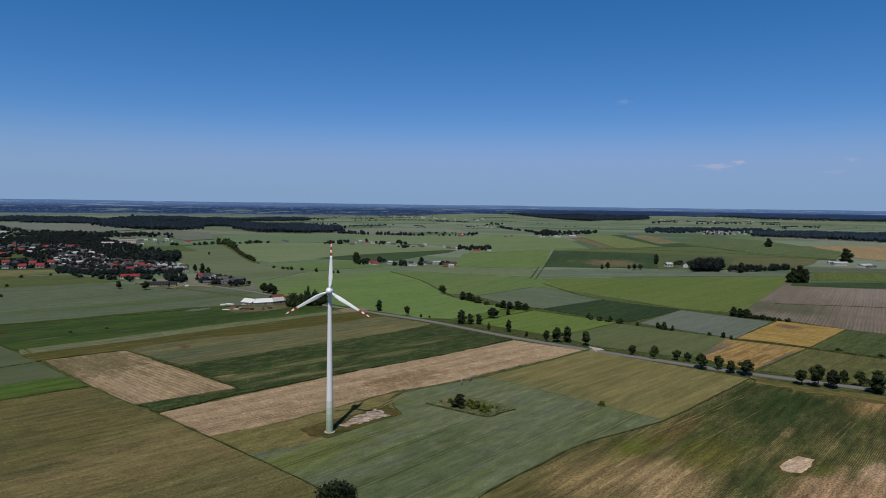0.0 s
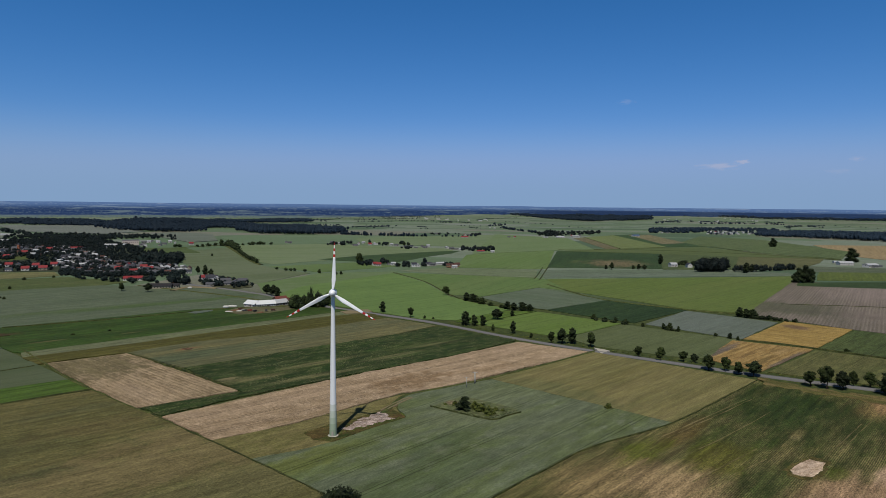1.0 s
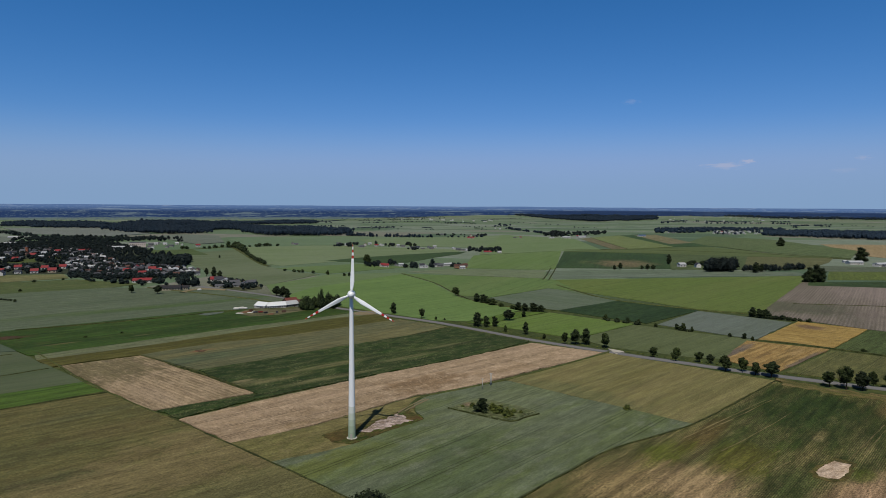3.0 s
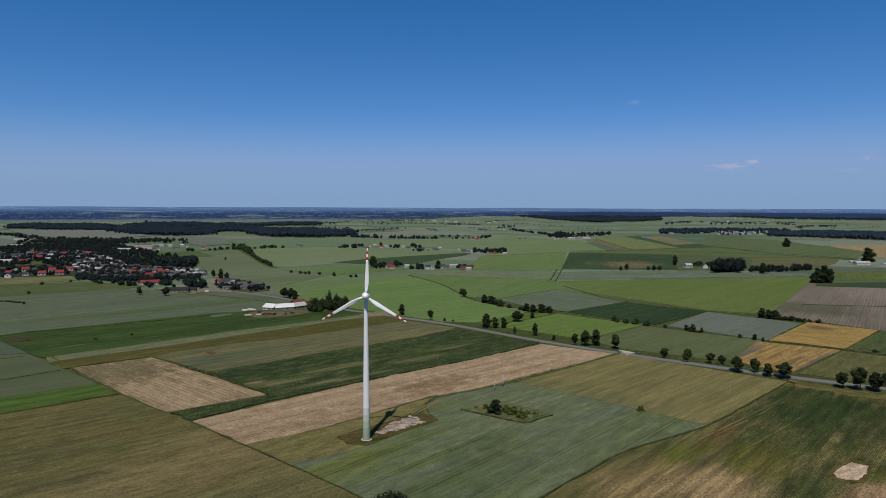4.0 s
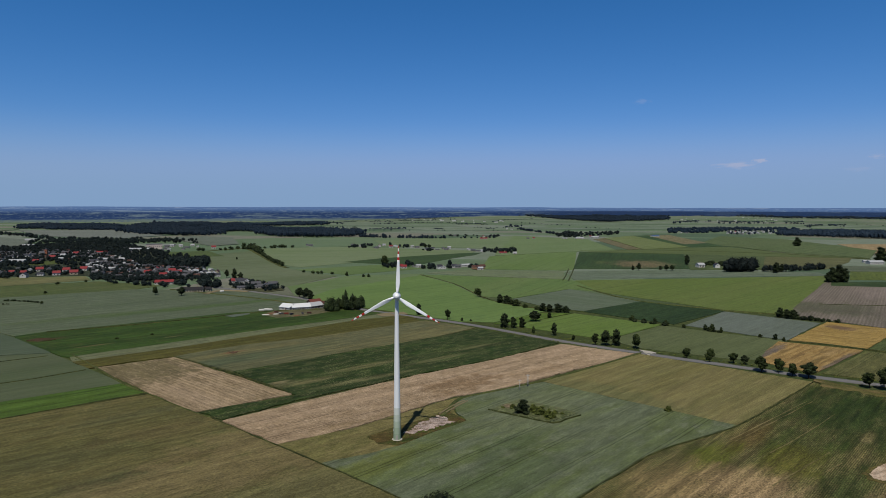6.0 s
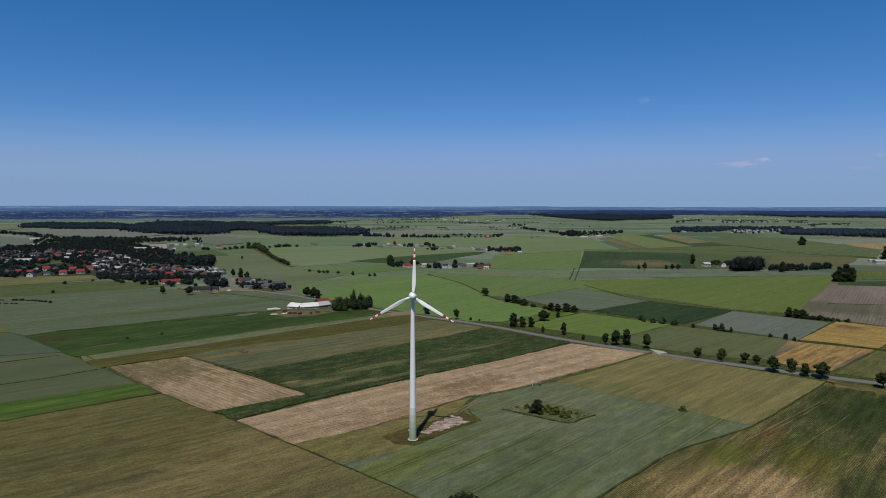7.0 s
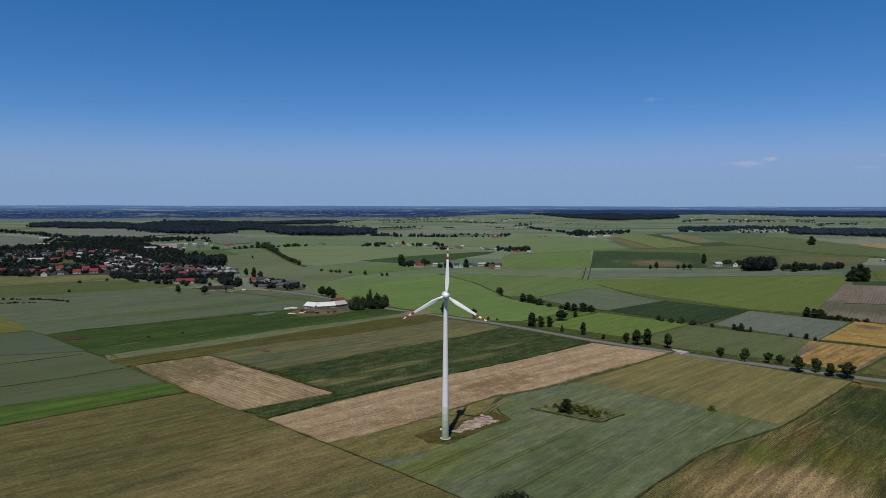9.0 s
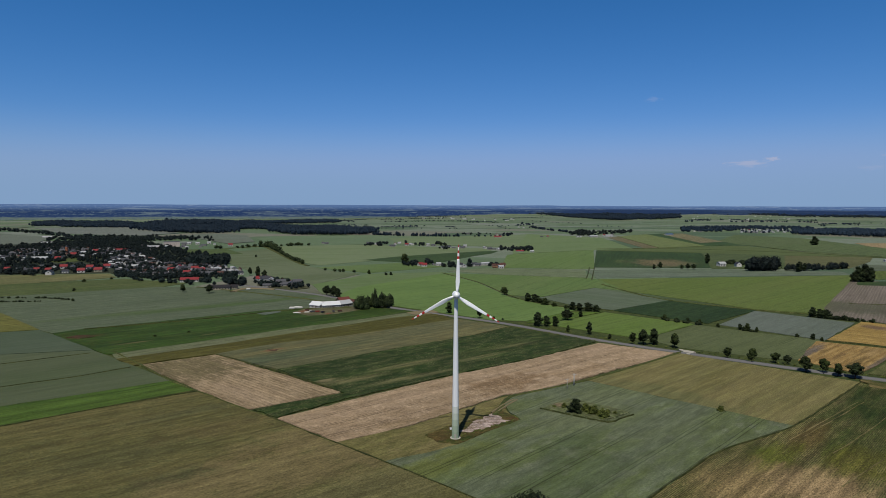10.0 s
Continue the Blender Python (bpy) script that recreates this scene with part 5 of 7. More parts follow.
def inside(p, poly):
    hit = False
    for a, b in zip(poly, poly[1:] + poly[:1]):
        if (a[1] > p[1]) != (b[1] > p[1]) and p[0] < (b[0] - a[0]) * (p[1] - a[1]) / (b[1] - a[1]) + a[0]:
            hit = not hit
    return hit


# the houses of the village that stand out singly: kind, place, turn and size
VILLAGE_HOUSES = [
    ("red", -718.1, 956.4, 20, 1.3), ("grey", -742.9, 1008.2, 28, 1.3), ("red_cream", -694.5, 949.7, 12, 1.3), ("white", -714.7, 991.8, 100, 1.3), ("red", -698.7, 993.0, 22, 1.3), ("slate", -653.7, 928.3, 15, 1.3), ("grey", -685.3, 994.1, 108, 1.3), ("red", -635.0, 937.7, 25, 1.3), ("red", -651.4, 987.6, 18, 1.3), ("red_cream", -614.4, 947.4, 30, 1.3), ("red", -635.0, 1007.1, 14, 1.3), ("red", -755.1, 945.2, 20, 1.3),
    ("grey", -736.3, 946.6, 28, 1.3), ("slate", -708.7, 924.3, 12, 1.3), ("slate", -662.0, 904.4, 100, 1.3), ("hall", -840.7, 1139.2, 22, 1.0), ("red", -807.0, 1141.9, 15, 1.3), ("white", -948.4, 1235.2, 108, 1.3), ("grey", -972.8, 1247.6, 25, 1.3), ("slate", -912.0, 1267.5, 18, 1.3), ("slate", -910.3, 1282.8, 30, 1.3), ("red_cream", -834.7, 1230.7, 14, 1.3), ("white", -849.6, 1288.1, 20, 1.3), ("grey", -895.2, 1365.3, 28, 1.3),
    ("red", -851.6, 1335.5, 12, 1.3), ("white", -792.9, 1234.2, 100, 1.3), ("red_hall", -816.0, 1372.4, 22, 1.0), ("hall", -1131.3, 1584.9, 15, 1.0), ("white", -675.9, 1094.8, 108, 1.3), ("shed", -647.0, 1054.8, 25, 1.1), ("white", -701.6, 1188.0, 18, 1.3), ("grey", -673.3, 1129.0, 30, 1.3), ("shed", -642.4, 1108.6, 14, 1.1), ("white", -672.9, 1190.4, 20, 1.3), ("grey", -608.2, 1057.8, 28, 1.3), ("grey", -581.1, 949.9, 12, 1.3),
    ("white", -622.7, 1133.1, 100, 1.3), ("grey", -600.4, 1079.2, 22, 1.3), ("grey", -527.3, 979.3, 15, 1.3), ("white", -538.5, 987.2, 108, 1.3), ("shed", -525.3, 914.4, 25, 1.1), ("hall", -790.9, 1466.8, 18, 1.0), ("block", -777.2, 1529.4, 30, 1.0), ("white", -768.8, 1488.8, 14, 1.3), ("white", -775.2, 1619.6, 20, 1.3), ("grey", -776.4, 1596.1, 28, 1.3), ("white", -752.2, 1621.9, 12, 1.3), ("shed", -699.0, 1515.8, 100, 1.1),
    ("white", -733.1, 1647.9, 22, 1.3), ("red", -504.1, 955.6, 15, 1.3), ("red", -515.6, 1007.0, 108, 1.3), ("slate", -498.3, 981.5, 25, 1.3), ("red", -478.9, 982.9, 18, 1.3), ("grey", -501.9, 1026.7, 30, 1.3), ("red", -457.7, 959.0, 14, 1.3), ("slate", -456.0, 942.9, 20, 1.3), ("red", -462.7, 918.9, 28, 1.3), ("red_hall", -422.3, 838.4, 12, 1.0), ("hall", -437.7, 968.9, 100, 1.0), ("shed", -414.8, 937.9, 22, 1.1),
    ("grey", -438.9, 952.2, 15, 1.3), ("shed", -403.0, 938.8, 108, 1.1), ("shed", -393.8, 939.5, 25, 1.1), ("grey", -425.7, 914.1, 18, 1.3), ("red", -643.2, 1563.8, 30, 1.3), ("dark_hall", -351.7, 762.7, 14, 1.0), ("red", -330.6, 851.2, 20, 1.3), ("slate", -325.2, 851.6, 28, 1.3), ("slate", -317.8, 845.7, 12, 1.3), ("white", -311.3, 839.9, 100, 1.3), ("grey", -293.1, 822.7, 22, 1.3), ("shed", -280.4, 800.2, 15, 1.1),
    ("grey", -274.1, 806.4, 108, 1.3), ("grey", -271.6, 824.2, 25, 1.3),
]

# farmsteads out in the fields
HAMLET_HOUSES = [
    ("grey", -305.3, 1667.9, 20, 1.15), ("white", -286.6, 1645.4, 28, 1.15), ("shed", -244.8, 1602.7, 12, 0.75), ("red", -238.3, 1649.2, 100, 1.15), ("white", -232.9, 1698.3, 22, 1.15), ("red", -206.2, 1628.4, 15, 1.15), ("hall", -195.7, 1652.5, 108, 0.75), ("grey", -315.6, 1691.7, 25, 1.15),
    ("grey", -236.0, 1581.3, 18, 1.15), ("white", -151.1, 1632.6, 30, 1.15), ("grey", -136.2, 1611.0, 14, 1.15), ("slate", -106.5, 1528.2, 20, 1.15), ("slate", -95.3, 1549.5, 28, 1.15), ("shed", -81.9, 1530.0, 12, 0.75), ("grey", -68.5, 1572.5, 100, 1.15), ("white", -55.0, 1595.1, 22, 1.15),
    ("grey", -60.1, 1531.6, 15, 1.15), ("white", -6.7, 1535.6, 108, 1.15), ("grey", 3.9, 1497.0, 25, 1.15), ("shed", 14.6, 1497.7, 18, 0.75), ("white", 24.8, 1479.5, 30, 1.15), ("red_hall", 69.4, 1428.5, 14, 0.75), ("white", 95.0, 1413.0, 20, 1.15), ("red", -128.0, 1082.9, 28, 1.15),
    ("red", -121.2, 1073.2, 12, 1.15), ("shed", -106.6, 1104.9, 100, 0.75), ("white", -97.9, 1095.0, 22, 1.15), ("villa", -60.2, 1066.9, 15, 1.0), ("white", -53.6, 1067.3, 108, 1.15), ("slate", -35.9, 1088.4, 25, 1.15), ("grey", -30.1, 1088.7, 18, 1.15), ("hall", -15.6, 1110.4, 30, 0.75),
    ("brown", -1.9, 1080.3, 14, 1.15), ("brown", 6.6, 1070.8, 20, 1.15), ("brown", 12.8, 1091.2, 28, 1.15), ("white", 8.2, 1051.6, 12, 1.15), ("grey", -436.7, 1682.0, 100, 1.15), ("grey", -421.8, 1658.6, 22, 1.15), ("grey", -50.0, 2284.6, 15, 1.15), ("red", 51.8, 2208.1, 108, 1.15),
    ("grey", 65.6, 2209.5, 25, 1.15),
]


def scatter(poly, count, h, w, seed):
    rng = random.Random(seed)
    xs, ys = [p[0] for p in poly], [p[1] for p in poly]
    out = []
    for _ in range(count * 40):
        if len(out) >= count:
            break
        p = (rng.uniform(min(xs), max(xs)), rng.uniform(min(ys), max(ys)))
        if inside(p, poly) and not any(abs(p[0] - q[1]) < 7 and -13 < p[1] - q[2] < 6 for q in VILLAGE_HOUSES + HAMLET_HOUSES):
            k = rng.uniform(0.7, 1.2)
            out.append((p[0], p[1], h * k, w * k * rng.uniform(0.85, 1.15)))
    return out


def along(line, gap, h, w, seed, spread=1.5):
    rng = random.Random(seed)
    out = []
    for a, b in zip(line, line[1:]):
        n = max(1, int(math.hypot(b[0] - a[0], b[1] - a[1]) / gap))
        for i in range(n):
            if rng.random() < 0.18:
                continue
            t, k = (i + rng.random()) / n, rng.uniform(0.6, 1.25)
            out.append((a[0] + (b[0] - a[0]) * t + rng.uniform(-spread, spread), a[1] + (b[1] - a[1]) * t + rng.uniform(-spread, spread), h * k, w * k))
    return out


thicket("farm_grove", "dense dark grove of trees beside the farm", scatter([(-156.1, 617.4), (-123.6, 634.5), (-126.6, 668.2), (-162.8, 653.0)], 46, 9.5, 6.5, 3) + scatter([(-154.7, 621.0), (-125.4, 637.9), (-129.1, 656.3), (-158.0, 638.5)], 9, 13.5, 7, 45) + along([(-143.5, 643.5), (-140.6, 643.8)], 1.2, 19, 4.5, 4, 0.5) + along([(-135.7, 648.0), (-133.9, 648.2)], 1.5, 17, 4.5, 46, 0.5), leaves=220, leaf=0.075)
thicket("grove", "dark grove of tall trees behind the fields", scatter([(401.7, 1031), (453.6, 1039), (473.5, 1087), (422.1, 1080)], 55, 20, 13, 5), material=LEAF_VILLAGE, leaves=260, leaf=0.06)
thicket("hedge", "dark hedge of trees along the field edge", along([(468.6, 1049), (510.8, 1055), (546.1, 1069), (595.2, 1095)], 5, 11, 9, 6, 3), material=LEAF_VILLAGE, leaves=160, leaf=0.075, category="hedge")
thicket("farm_trees", "dark garden trees beside white farmhouses", scatter([(410.0, 1138), (425.1, 1140), (440.0, 1187), (428.8, 1185)], 9, 8, 7, 412) + scatter([(432.8, 1131), (442.4, 1132), (457.9, 1178), (450.1, 1177)], 6, 8, 7, 413), leaves=40)
thicket("hedge", "low dark hedge beside the ploughed field", along([(292.2, 599.3), (305.5, 591.5), (319.6, 581.2)], 2.2, 4.0, 4.5, 18, 0.8) + along([(184.3, 538.6), (194.2, 529.6)], 3.0, 3.6, 4.5, 19, 0.8) + along([(131.1, 582.7), (158.5, 559.8)], 6.5, 3.4, 4.5, 20, 0.8), leaves=45, category="hedge")
thicket("hedge", "hedge of bushes running between the fields", along([(-635.3, 1461.7), (-590.5, 1505.4), (-561.0, 1549.8)], 9, 9, 11, 7, 4) + along([(-563.1, 1539.0), (-529.2, 1521.3), (-461.1, 1369.9)], 9, 14, 11, 17, 3) + along([(-468.5, 1386.1), (-386.9, 1201.1), (-333.7, 1094.9)], 8, 7, 7, 27, 2), leaves=45, category="hedge")
thicket("hedge", "broken row of bushes between pale fields", along([(-291.3, 1013), (-255.9, 982.0), (-211.8, 962.8)], 16, 7, 8, 8, 3), leaves=45, category="hedge")
thicket("hedge", "dark band of trees between far meadows", along([(-527.9, 1553.0), (-500.8, 1577.3), (-450.1, 1616.0)], 8, 9, 11, 9, 5), leaves=45, category="hedge")
thicket("hedge", "low dark bushes at the meadow corner", along([(-597.6, 673.3), (-560.8, 675.6), (-524.0, 678.0), (-507.2, 677.0), (-480.4, 668.2)], 2.6, 2.2, 3.0, 10, 0.8) + along([(-572.4, 642.4), (-540.1, 648.4), (-517.9, 651.8), (-501.4, 654.8)], 2.6, 2.0, 3.0, 11, 0.8), leaves=45, category="hedge")
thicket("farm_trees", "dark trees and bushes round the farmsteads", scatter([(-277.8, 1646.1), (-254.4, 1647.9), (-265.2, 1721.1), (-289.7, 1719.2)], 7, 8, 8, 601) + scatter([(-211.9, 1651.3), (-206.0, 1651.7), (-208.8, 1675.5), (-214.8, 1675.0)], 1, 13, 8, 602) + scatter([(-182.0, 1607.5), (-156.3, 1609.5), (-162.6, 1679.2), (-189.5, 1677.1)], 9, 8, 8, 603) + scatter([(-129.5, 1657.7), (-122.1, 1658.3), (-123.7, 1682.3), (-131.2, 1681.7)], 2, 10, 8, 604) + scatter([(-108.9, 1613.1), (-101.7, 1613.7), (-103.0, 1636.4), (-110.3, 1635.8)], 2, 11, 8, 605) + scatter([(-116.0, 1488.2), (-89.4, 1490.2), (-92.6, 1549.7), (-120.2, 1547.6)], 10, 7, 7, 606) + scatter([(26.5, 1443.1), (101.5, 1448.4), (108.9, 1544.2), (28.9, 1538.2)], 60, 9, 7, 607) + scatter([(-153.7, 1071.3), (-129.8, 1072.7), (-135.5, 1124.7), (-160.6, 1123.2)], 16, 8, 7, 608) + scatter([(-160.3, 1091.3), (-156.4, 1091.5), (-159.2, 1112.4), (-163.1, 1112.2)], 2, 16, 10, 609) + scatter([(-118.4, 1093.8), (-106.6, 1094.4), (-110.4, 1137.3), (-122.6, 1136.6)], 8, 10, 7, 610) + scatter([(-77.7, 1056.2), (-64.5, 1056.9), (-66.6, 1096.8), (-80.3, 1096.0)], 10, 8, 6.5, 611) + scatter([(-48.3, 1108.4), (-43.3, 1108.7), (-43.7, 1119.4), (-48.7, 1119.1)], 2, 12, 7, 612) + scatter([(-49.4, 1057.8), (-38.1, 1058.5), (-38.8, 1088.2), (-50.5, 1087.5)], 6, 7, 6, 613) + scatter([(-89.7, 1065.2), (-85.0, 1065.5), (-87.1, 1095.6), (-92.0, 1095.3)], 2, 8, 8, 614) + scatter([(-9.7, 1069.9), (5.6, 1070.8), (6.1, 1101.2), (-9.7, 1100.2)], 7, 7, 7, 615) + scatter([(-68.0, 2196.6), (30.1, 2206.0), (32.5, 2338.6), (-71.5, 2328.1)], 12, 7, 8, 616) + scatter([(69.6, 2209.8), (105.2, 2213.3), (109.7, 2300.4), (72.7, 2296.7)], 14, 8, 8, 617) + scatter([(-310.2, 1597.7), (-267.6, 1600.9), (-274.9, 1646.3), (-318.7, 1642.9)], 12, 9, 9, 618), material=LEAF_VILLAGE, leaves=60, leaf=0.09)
def wood(poly, gap, h, w, seed):
    """Trees of a wood: close inside, with gaps and frayed edges."""
    rng = random.Random(seed)
    area = abs(sum(a[0] * b[1] - b[0] * a[1] for a, b in zip(poly, poly[1:] + poly[:1]))) / 2
    out = []
    for x, y, hh, ww in scatter(poly, min(4600, int(area / gap / gap)), h, w, seed):
        thin = noise.noise((x * 0.006, y * 0.004, seed)) + 0.5 * noise.noise((x * 0.02, y * 0.012, seed + 5))
        if thin < -0.45:
            continue
        out.append((x + rng.gauss(0, 16), y + rng.gauss(0, 14), hh * (1 + 0.45 * thin), ww * 1.35))
    return out


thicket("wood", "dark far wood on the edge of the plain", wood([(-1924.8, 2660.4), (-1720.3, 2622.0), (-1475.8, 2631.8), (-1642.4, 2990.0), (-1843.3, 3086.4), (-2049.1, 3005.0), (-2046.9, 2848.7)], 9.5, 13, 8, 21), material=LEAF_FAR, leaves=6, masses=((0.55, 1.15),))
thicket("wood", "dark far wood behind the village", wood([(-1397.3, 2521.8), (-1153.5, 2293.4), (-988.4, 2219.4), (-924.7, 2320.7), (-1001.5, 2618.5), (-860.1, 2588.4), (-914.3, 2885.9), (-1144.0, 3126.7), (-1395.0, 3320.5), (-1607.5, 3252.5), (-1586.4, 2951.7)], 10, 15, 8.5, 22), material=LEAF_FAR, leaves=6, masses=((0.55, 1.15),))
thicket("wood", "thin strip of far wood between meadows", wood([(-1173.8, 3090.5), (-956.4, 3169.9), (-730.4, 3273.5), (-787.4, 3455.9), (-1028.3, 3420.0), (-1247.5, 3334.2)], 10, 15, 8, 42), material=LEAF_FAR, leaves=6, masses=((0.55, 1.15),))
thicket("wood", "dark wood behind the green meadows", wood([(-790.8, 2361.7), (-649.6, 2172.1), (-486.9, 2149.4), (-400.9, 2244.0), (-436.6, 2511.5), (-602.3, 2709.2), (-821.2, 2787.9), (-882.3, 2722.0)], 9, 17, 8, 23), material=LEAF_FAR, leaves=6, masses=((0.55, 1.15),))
thicket("wood", "far forest along the plain, tinted haze blue", wood([(304.6, 4245.6), (482.8, 4097.5), (643.6, 3867.8), (805.9, 3674.9), (984.2, 3736.5), (1185.7, 3803.0), (1250.2, 4009.5), (915.9, 4173.7), (557.2, 4249.6)], 9, 18, 12, 24), material=LEAF_FAR, leaves=6, masses=((0.55, 1.15),))
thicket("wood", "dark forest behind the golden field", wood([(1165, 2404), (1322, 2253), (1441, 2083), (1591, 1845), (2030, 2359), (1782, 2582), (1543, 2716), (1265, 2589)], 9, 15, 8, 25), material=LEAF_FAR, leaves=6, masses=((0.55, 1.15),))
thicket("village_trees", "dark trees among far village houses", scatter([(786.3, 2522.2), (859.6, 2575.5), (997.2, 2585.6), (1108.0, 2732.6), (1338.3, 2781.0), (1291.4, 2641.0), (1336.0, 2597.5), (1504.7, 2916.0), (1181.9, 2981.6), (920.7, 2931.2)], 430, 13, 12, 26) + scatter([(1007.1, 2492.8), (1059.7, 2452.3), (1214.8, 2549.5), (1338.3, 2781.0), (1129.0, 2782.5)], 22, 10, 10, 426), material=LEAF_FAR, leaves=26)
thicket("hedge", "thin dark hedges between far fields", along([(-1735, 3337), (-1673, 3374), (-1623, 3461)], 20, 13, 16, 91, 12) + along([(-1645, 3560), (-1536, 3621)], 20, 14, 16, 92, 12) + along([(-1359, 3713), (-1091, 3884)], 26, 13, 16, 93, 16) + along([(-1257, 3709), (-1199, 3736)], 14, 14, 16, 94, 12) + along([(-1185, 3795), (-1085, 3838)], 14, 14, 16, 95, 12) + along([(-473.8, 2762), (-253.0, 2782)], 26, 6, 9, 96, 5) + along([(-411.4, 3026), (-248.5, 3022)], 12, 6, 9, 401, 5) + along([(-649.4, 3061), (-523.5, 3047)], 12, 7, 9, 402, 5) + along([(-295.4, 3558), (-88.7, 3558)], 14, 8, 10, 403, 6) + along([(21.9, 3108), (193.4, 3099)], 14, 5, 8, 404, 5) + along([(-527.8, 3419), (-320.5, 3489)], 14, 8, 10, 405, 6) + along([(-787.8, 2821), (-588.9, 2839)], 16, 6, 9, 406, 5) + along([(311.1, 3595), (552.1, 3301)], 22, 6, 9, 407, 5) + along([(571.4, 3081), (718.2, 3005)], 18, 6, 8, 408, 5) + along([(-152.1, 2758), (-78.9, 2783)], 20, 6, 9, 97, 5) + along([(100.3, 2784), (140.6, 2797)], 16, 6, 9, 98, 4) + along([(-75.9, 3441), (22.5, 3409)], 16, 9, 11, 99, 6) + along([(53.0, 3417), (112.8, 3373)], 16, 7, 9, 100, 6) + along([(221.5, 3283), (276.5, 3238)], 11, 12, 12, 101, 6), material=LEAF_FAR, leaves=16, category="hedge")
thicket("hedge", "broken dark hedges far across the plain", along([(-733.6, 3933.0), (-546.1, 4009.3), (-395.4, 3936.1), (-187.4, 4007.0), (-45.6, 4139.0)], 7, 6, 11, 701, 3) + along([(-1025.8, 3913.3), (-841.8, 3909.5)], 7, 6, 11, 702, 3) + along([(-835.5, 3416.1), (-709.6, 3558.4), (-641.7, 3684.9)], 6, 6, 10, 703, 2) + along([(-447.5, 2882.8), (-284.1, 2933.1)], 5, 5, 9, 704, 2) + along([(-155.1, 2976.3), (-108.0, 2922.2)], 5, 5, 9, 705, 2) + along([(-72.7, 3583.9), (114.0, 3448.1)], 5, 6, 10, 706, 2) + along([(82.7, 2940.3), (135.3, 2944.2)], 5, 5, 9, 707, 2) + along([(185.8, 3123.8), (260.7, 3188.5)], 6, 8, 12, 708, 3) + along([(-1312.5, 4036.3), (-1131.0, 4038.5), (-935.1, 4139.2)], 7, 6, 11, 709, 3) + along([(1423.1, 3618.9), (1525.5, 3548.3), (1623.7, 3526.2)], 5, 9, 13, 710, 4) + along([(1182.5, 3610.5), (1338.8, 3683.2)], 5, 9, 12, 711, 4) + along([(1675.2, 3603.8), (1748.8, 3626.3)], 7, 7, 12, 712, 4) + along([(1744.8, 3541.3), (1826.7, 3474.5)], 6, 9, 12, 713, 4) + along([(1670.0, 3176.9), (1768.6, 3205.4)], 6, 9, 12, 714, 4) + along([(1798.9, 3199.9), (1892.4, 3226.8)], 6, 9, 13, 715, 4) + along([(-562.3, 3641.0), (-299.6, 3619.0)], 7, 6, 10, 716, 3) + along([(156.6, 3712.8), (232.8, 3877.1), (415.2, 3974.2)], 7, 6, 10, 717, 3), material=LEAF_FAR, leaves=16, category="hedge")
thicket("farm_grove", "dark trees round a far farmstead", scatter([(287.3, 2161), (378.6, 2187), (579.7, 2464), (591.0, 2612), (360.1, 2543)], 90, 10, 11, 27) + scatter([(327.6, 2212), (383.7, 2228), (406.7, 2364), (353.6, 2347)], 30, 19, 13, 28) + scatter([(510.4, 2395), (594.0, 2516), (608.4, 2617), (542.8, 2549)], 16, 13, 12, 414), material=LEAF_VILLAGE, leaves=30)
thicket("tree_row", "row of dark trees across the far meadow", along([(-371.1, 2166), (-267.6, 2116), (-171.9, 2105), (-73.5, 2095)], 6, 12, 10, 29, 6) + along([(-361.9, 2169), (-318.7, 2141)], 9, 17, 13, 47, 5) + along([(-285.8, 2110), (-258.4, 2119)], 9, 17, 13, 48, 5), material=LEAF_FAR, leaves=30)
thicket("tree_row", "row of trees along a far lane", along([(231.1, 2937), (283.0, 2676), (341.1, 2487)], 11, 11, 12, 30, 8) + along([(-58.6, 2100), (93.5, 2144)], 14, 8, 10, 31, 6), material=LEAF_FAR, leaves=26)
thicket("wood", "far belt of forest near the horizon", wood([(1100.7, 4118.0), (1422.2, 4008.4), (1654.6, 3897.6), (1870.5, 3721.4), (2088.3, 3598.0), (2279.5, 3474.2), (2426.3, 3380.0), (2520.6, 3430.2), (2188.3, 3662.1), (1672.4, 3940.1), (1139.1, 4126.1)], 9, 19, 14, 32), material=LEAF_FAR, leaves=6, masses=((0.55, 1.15),))
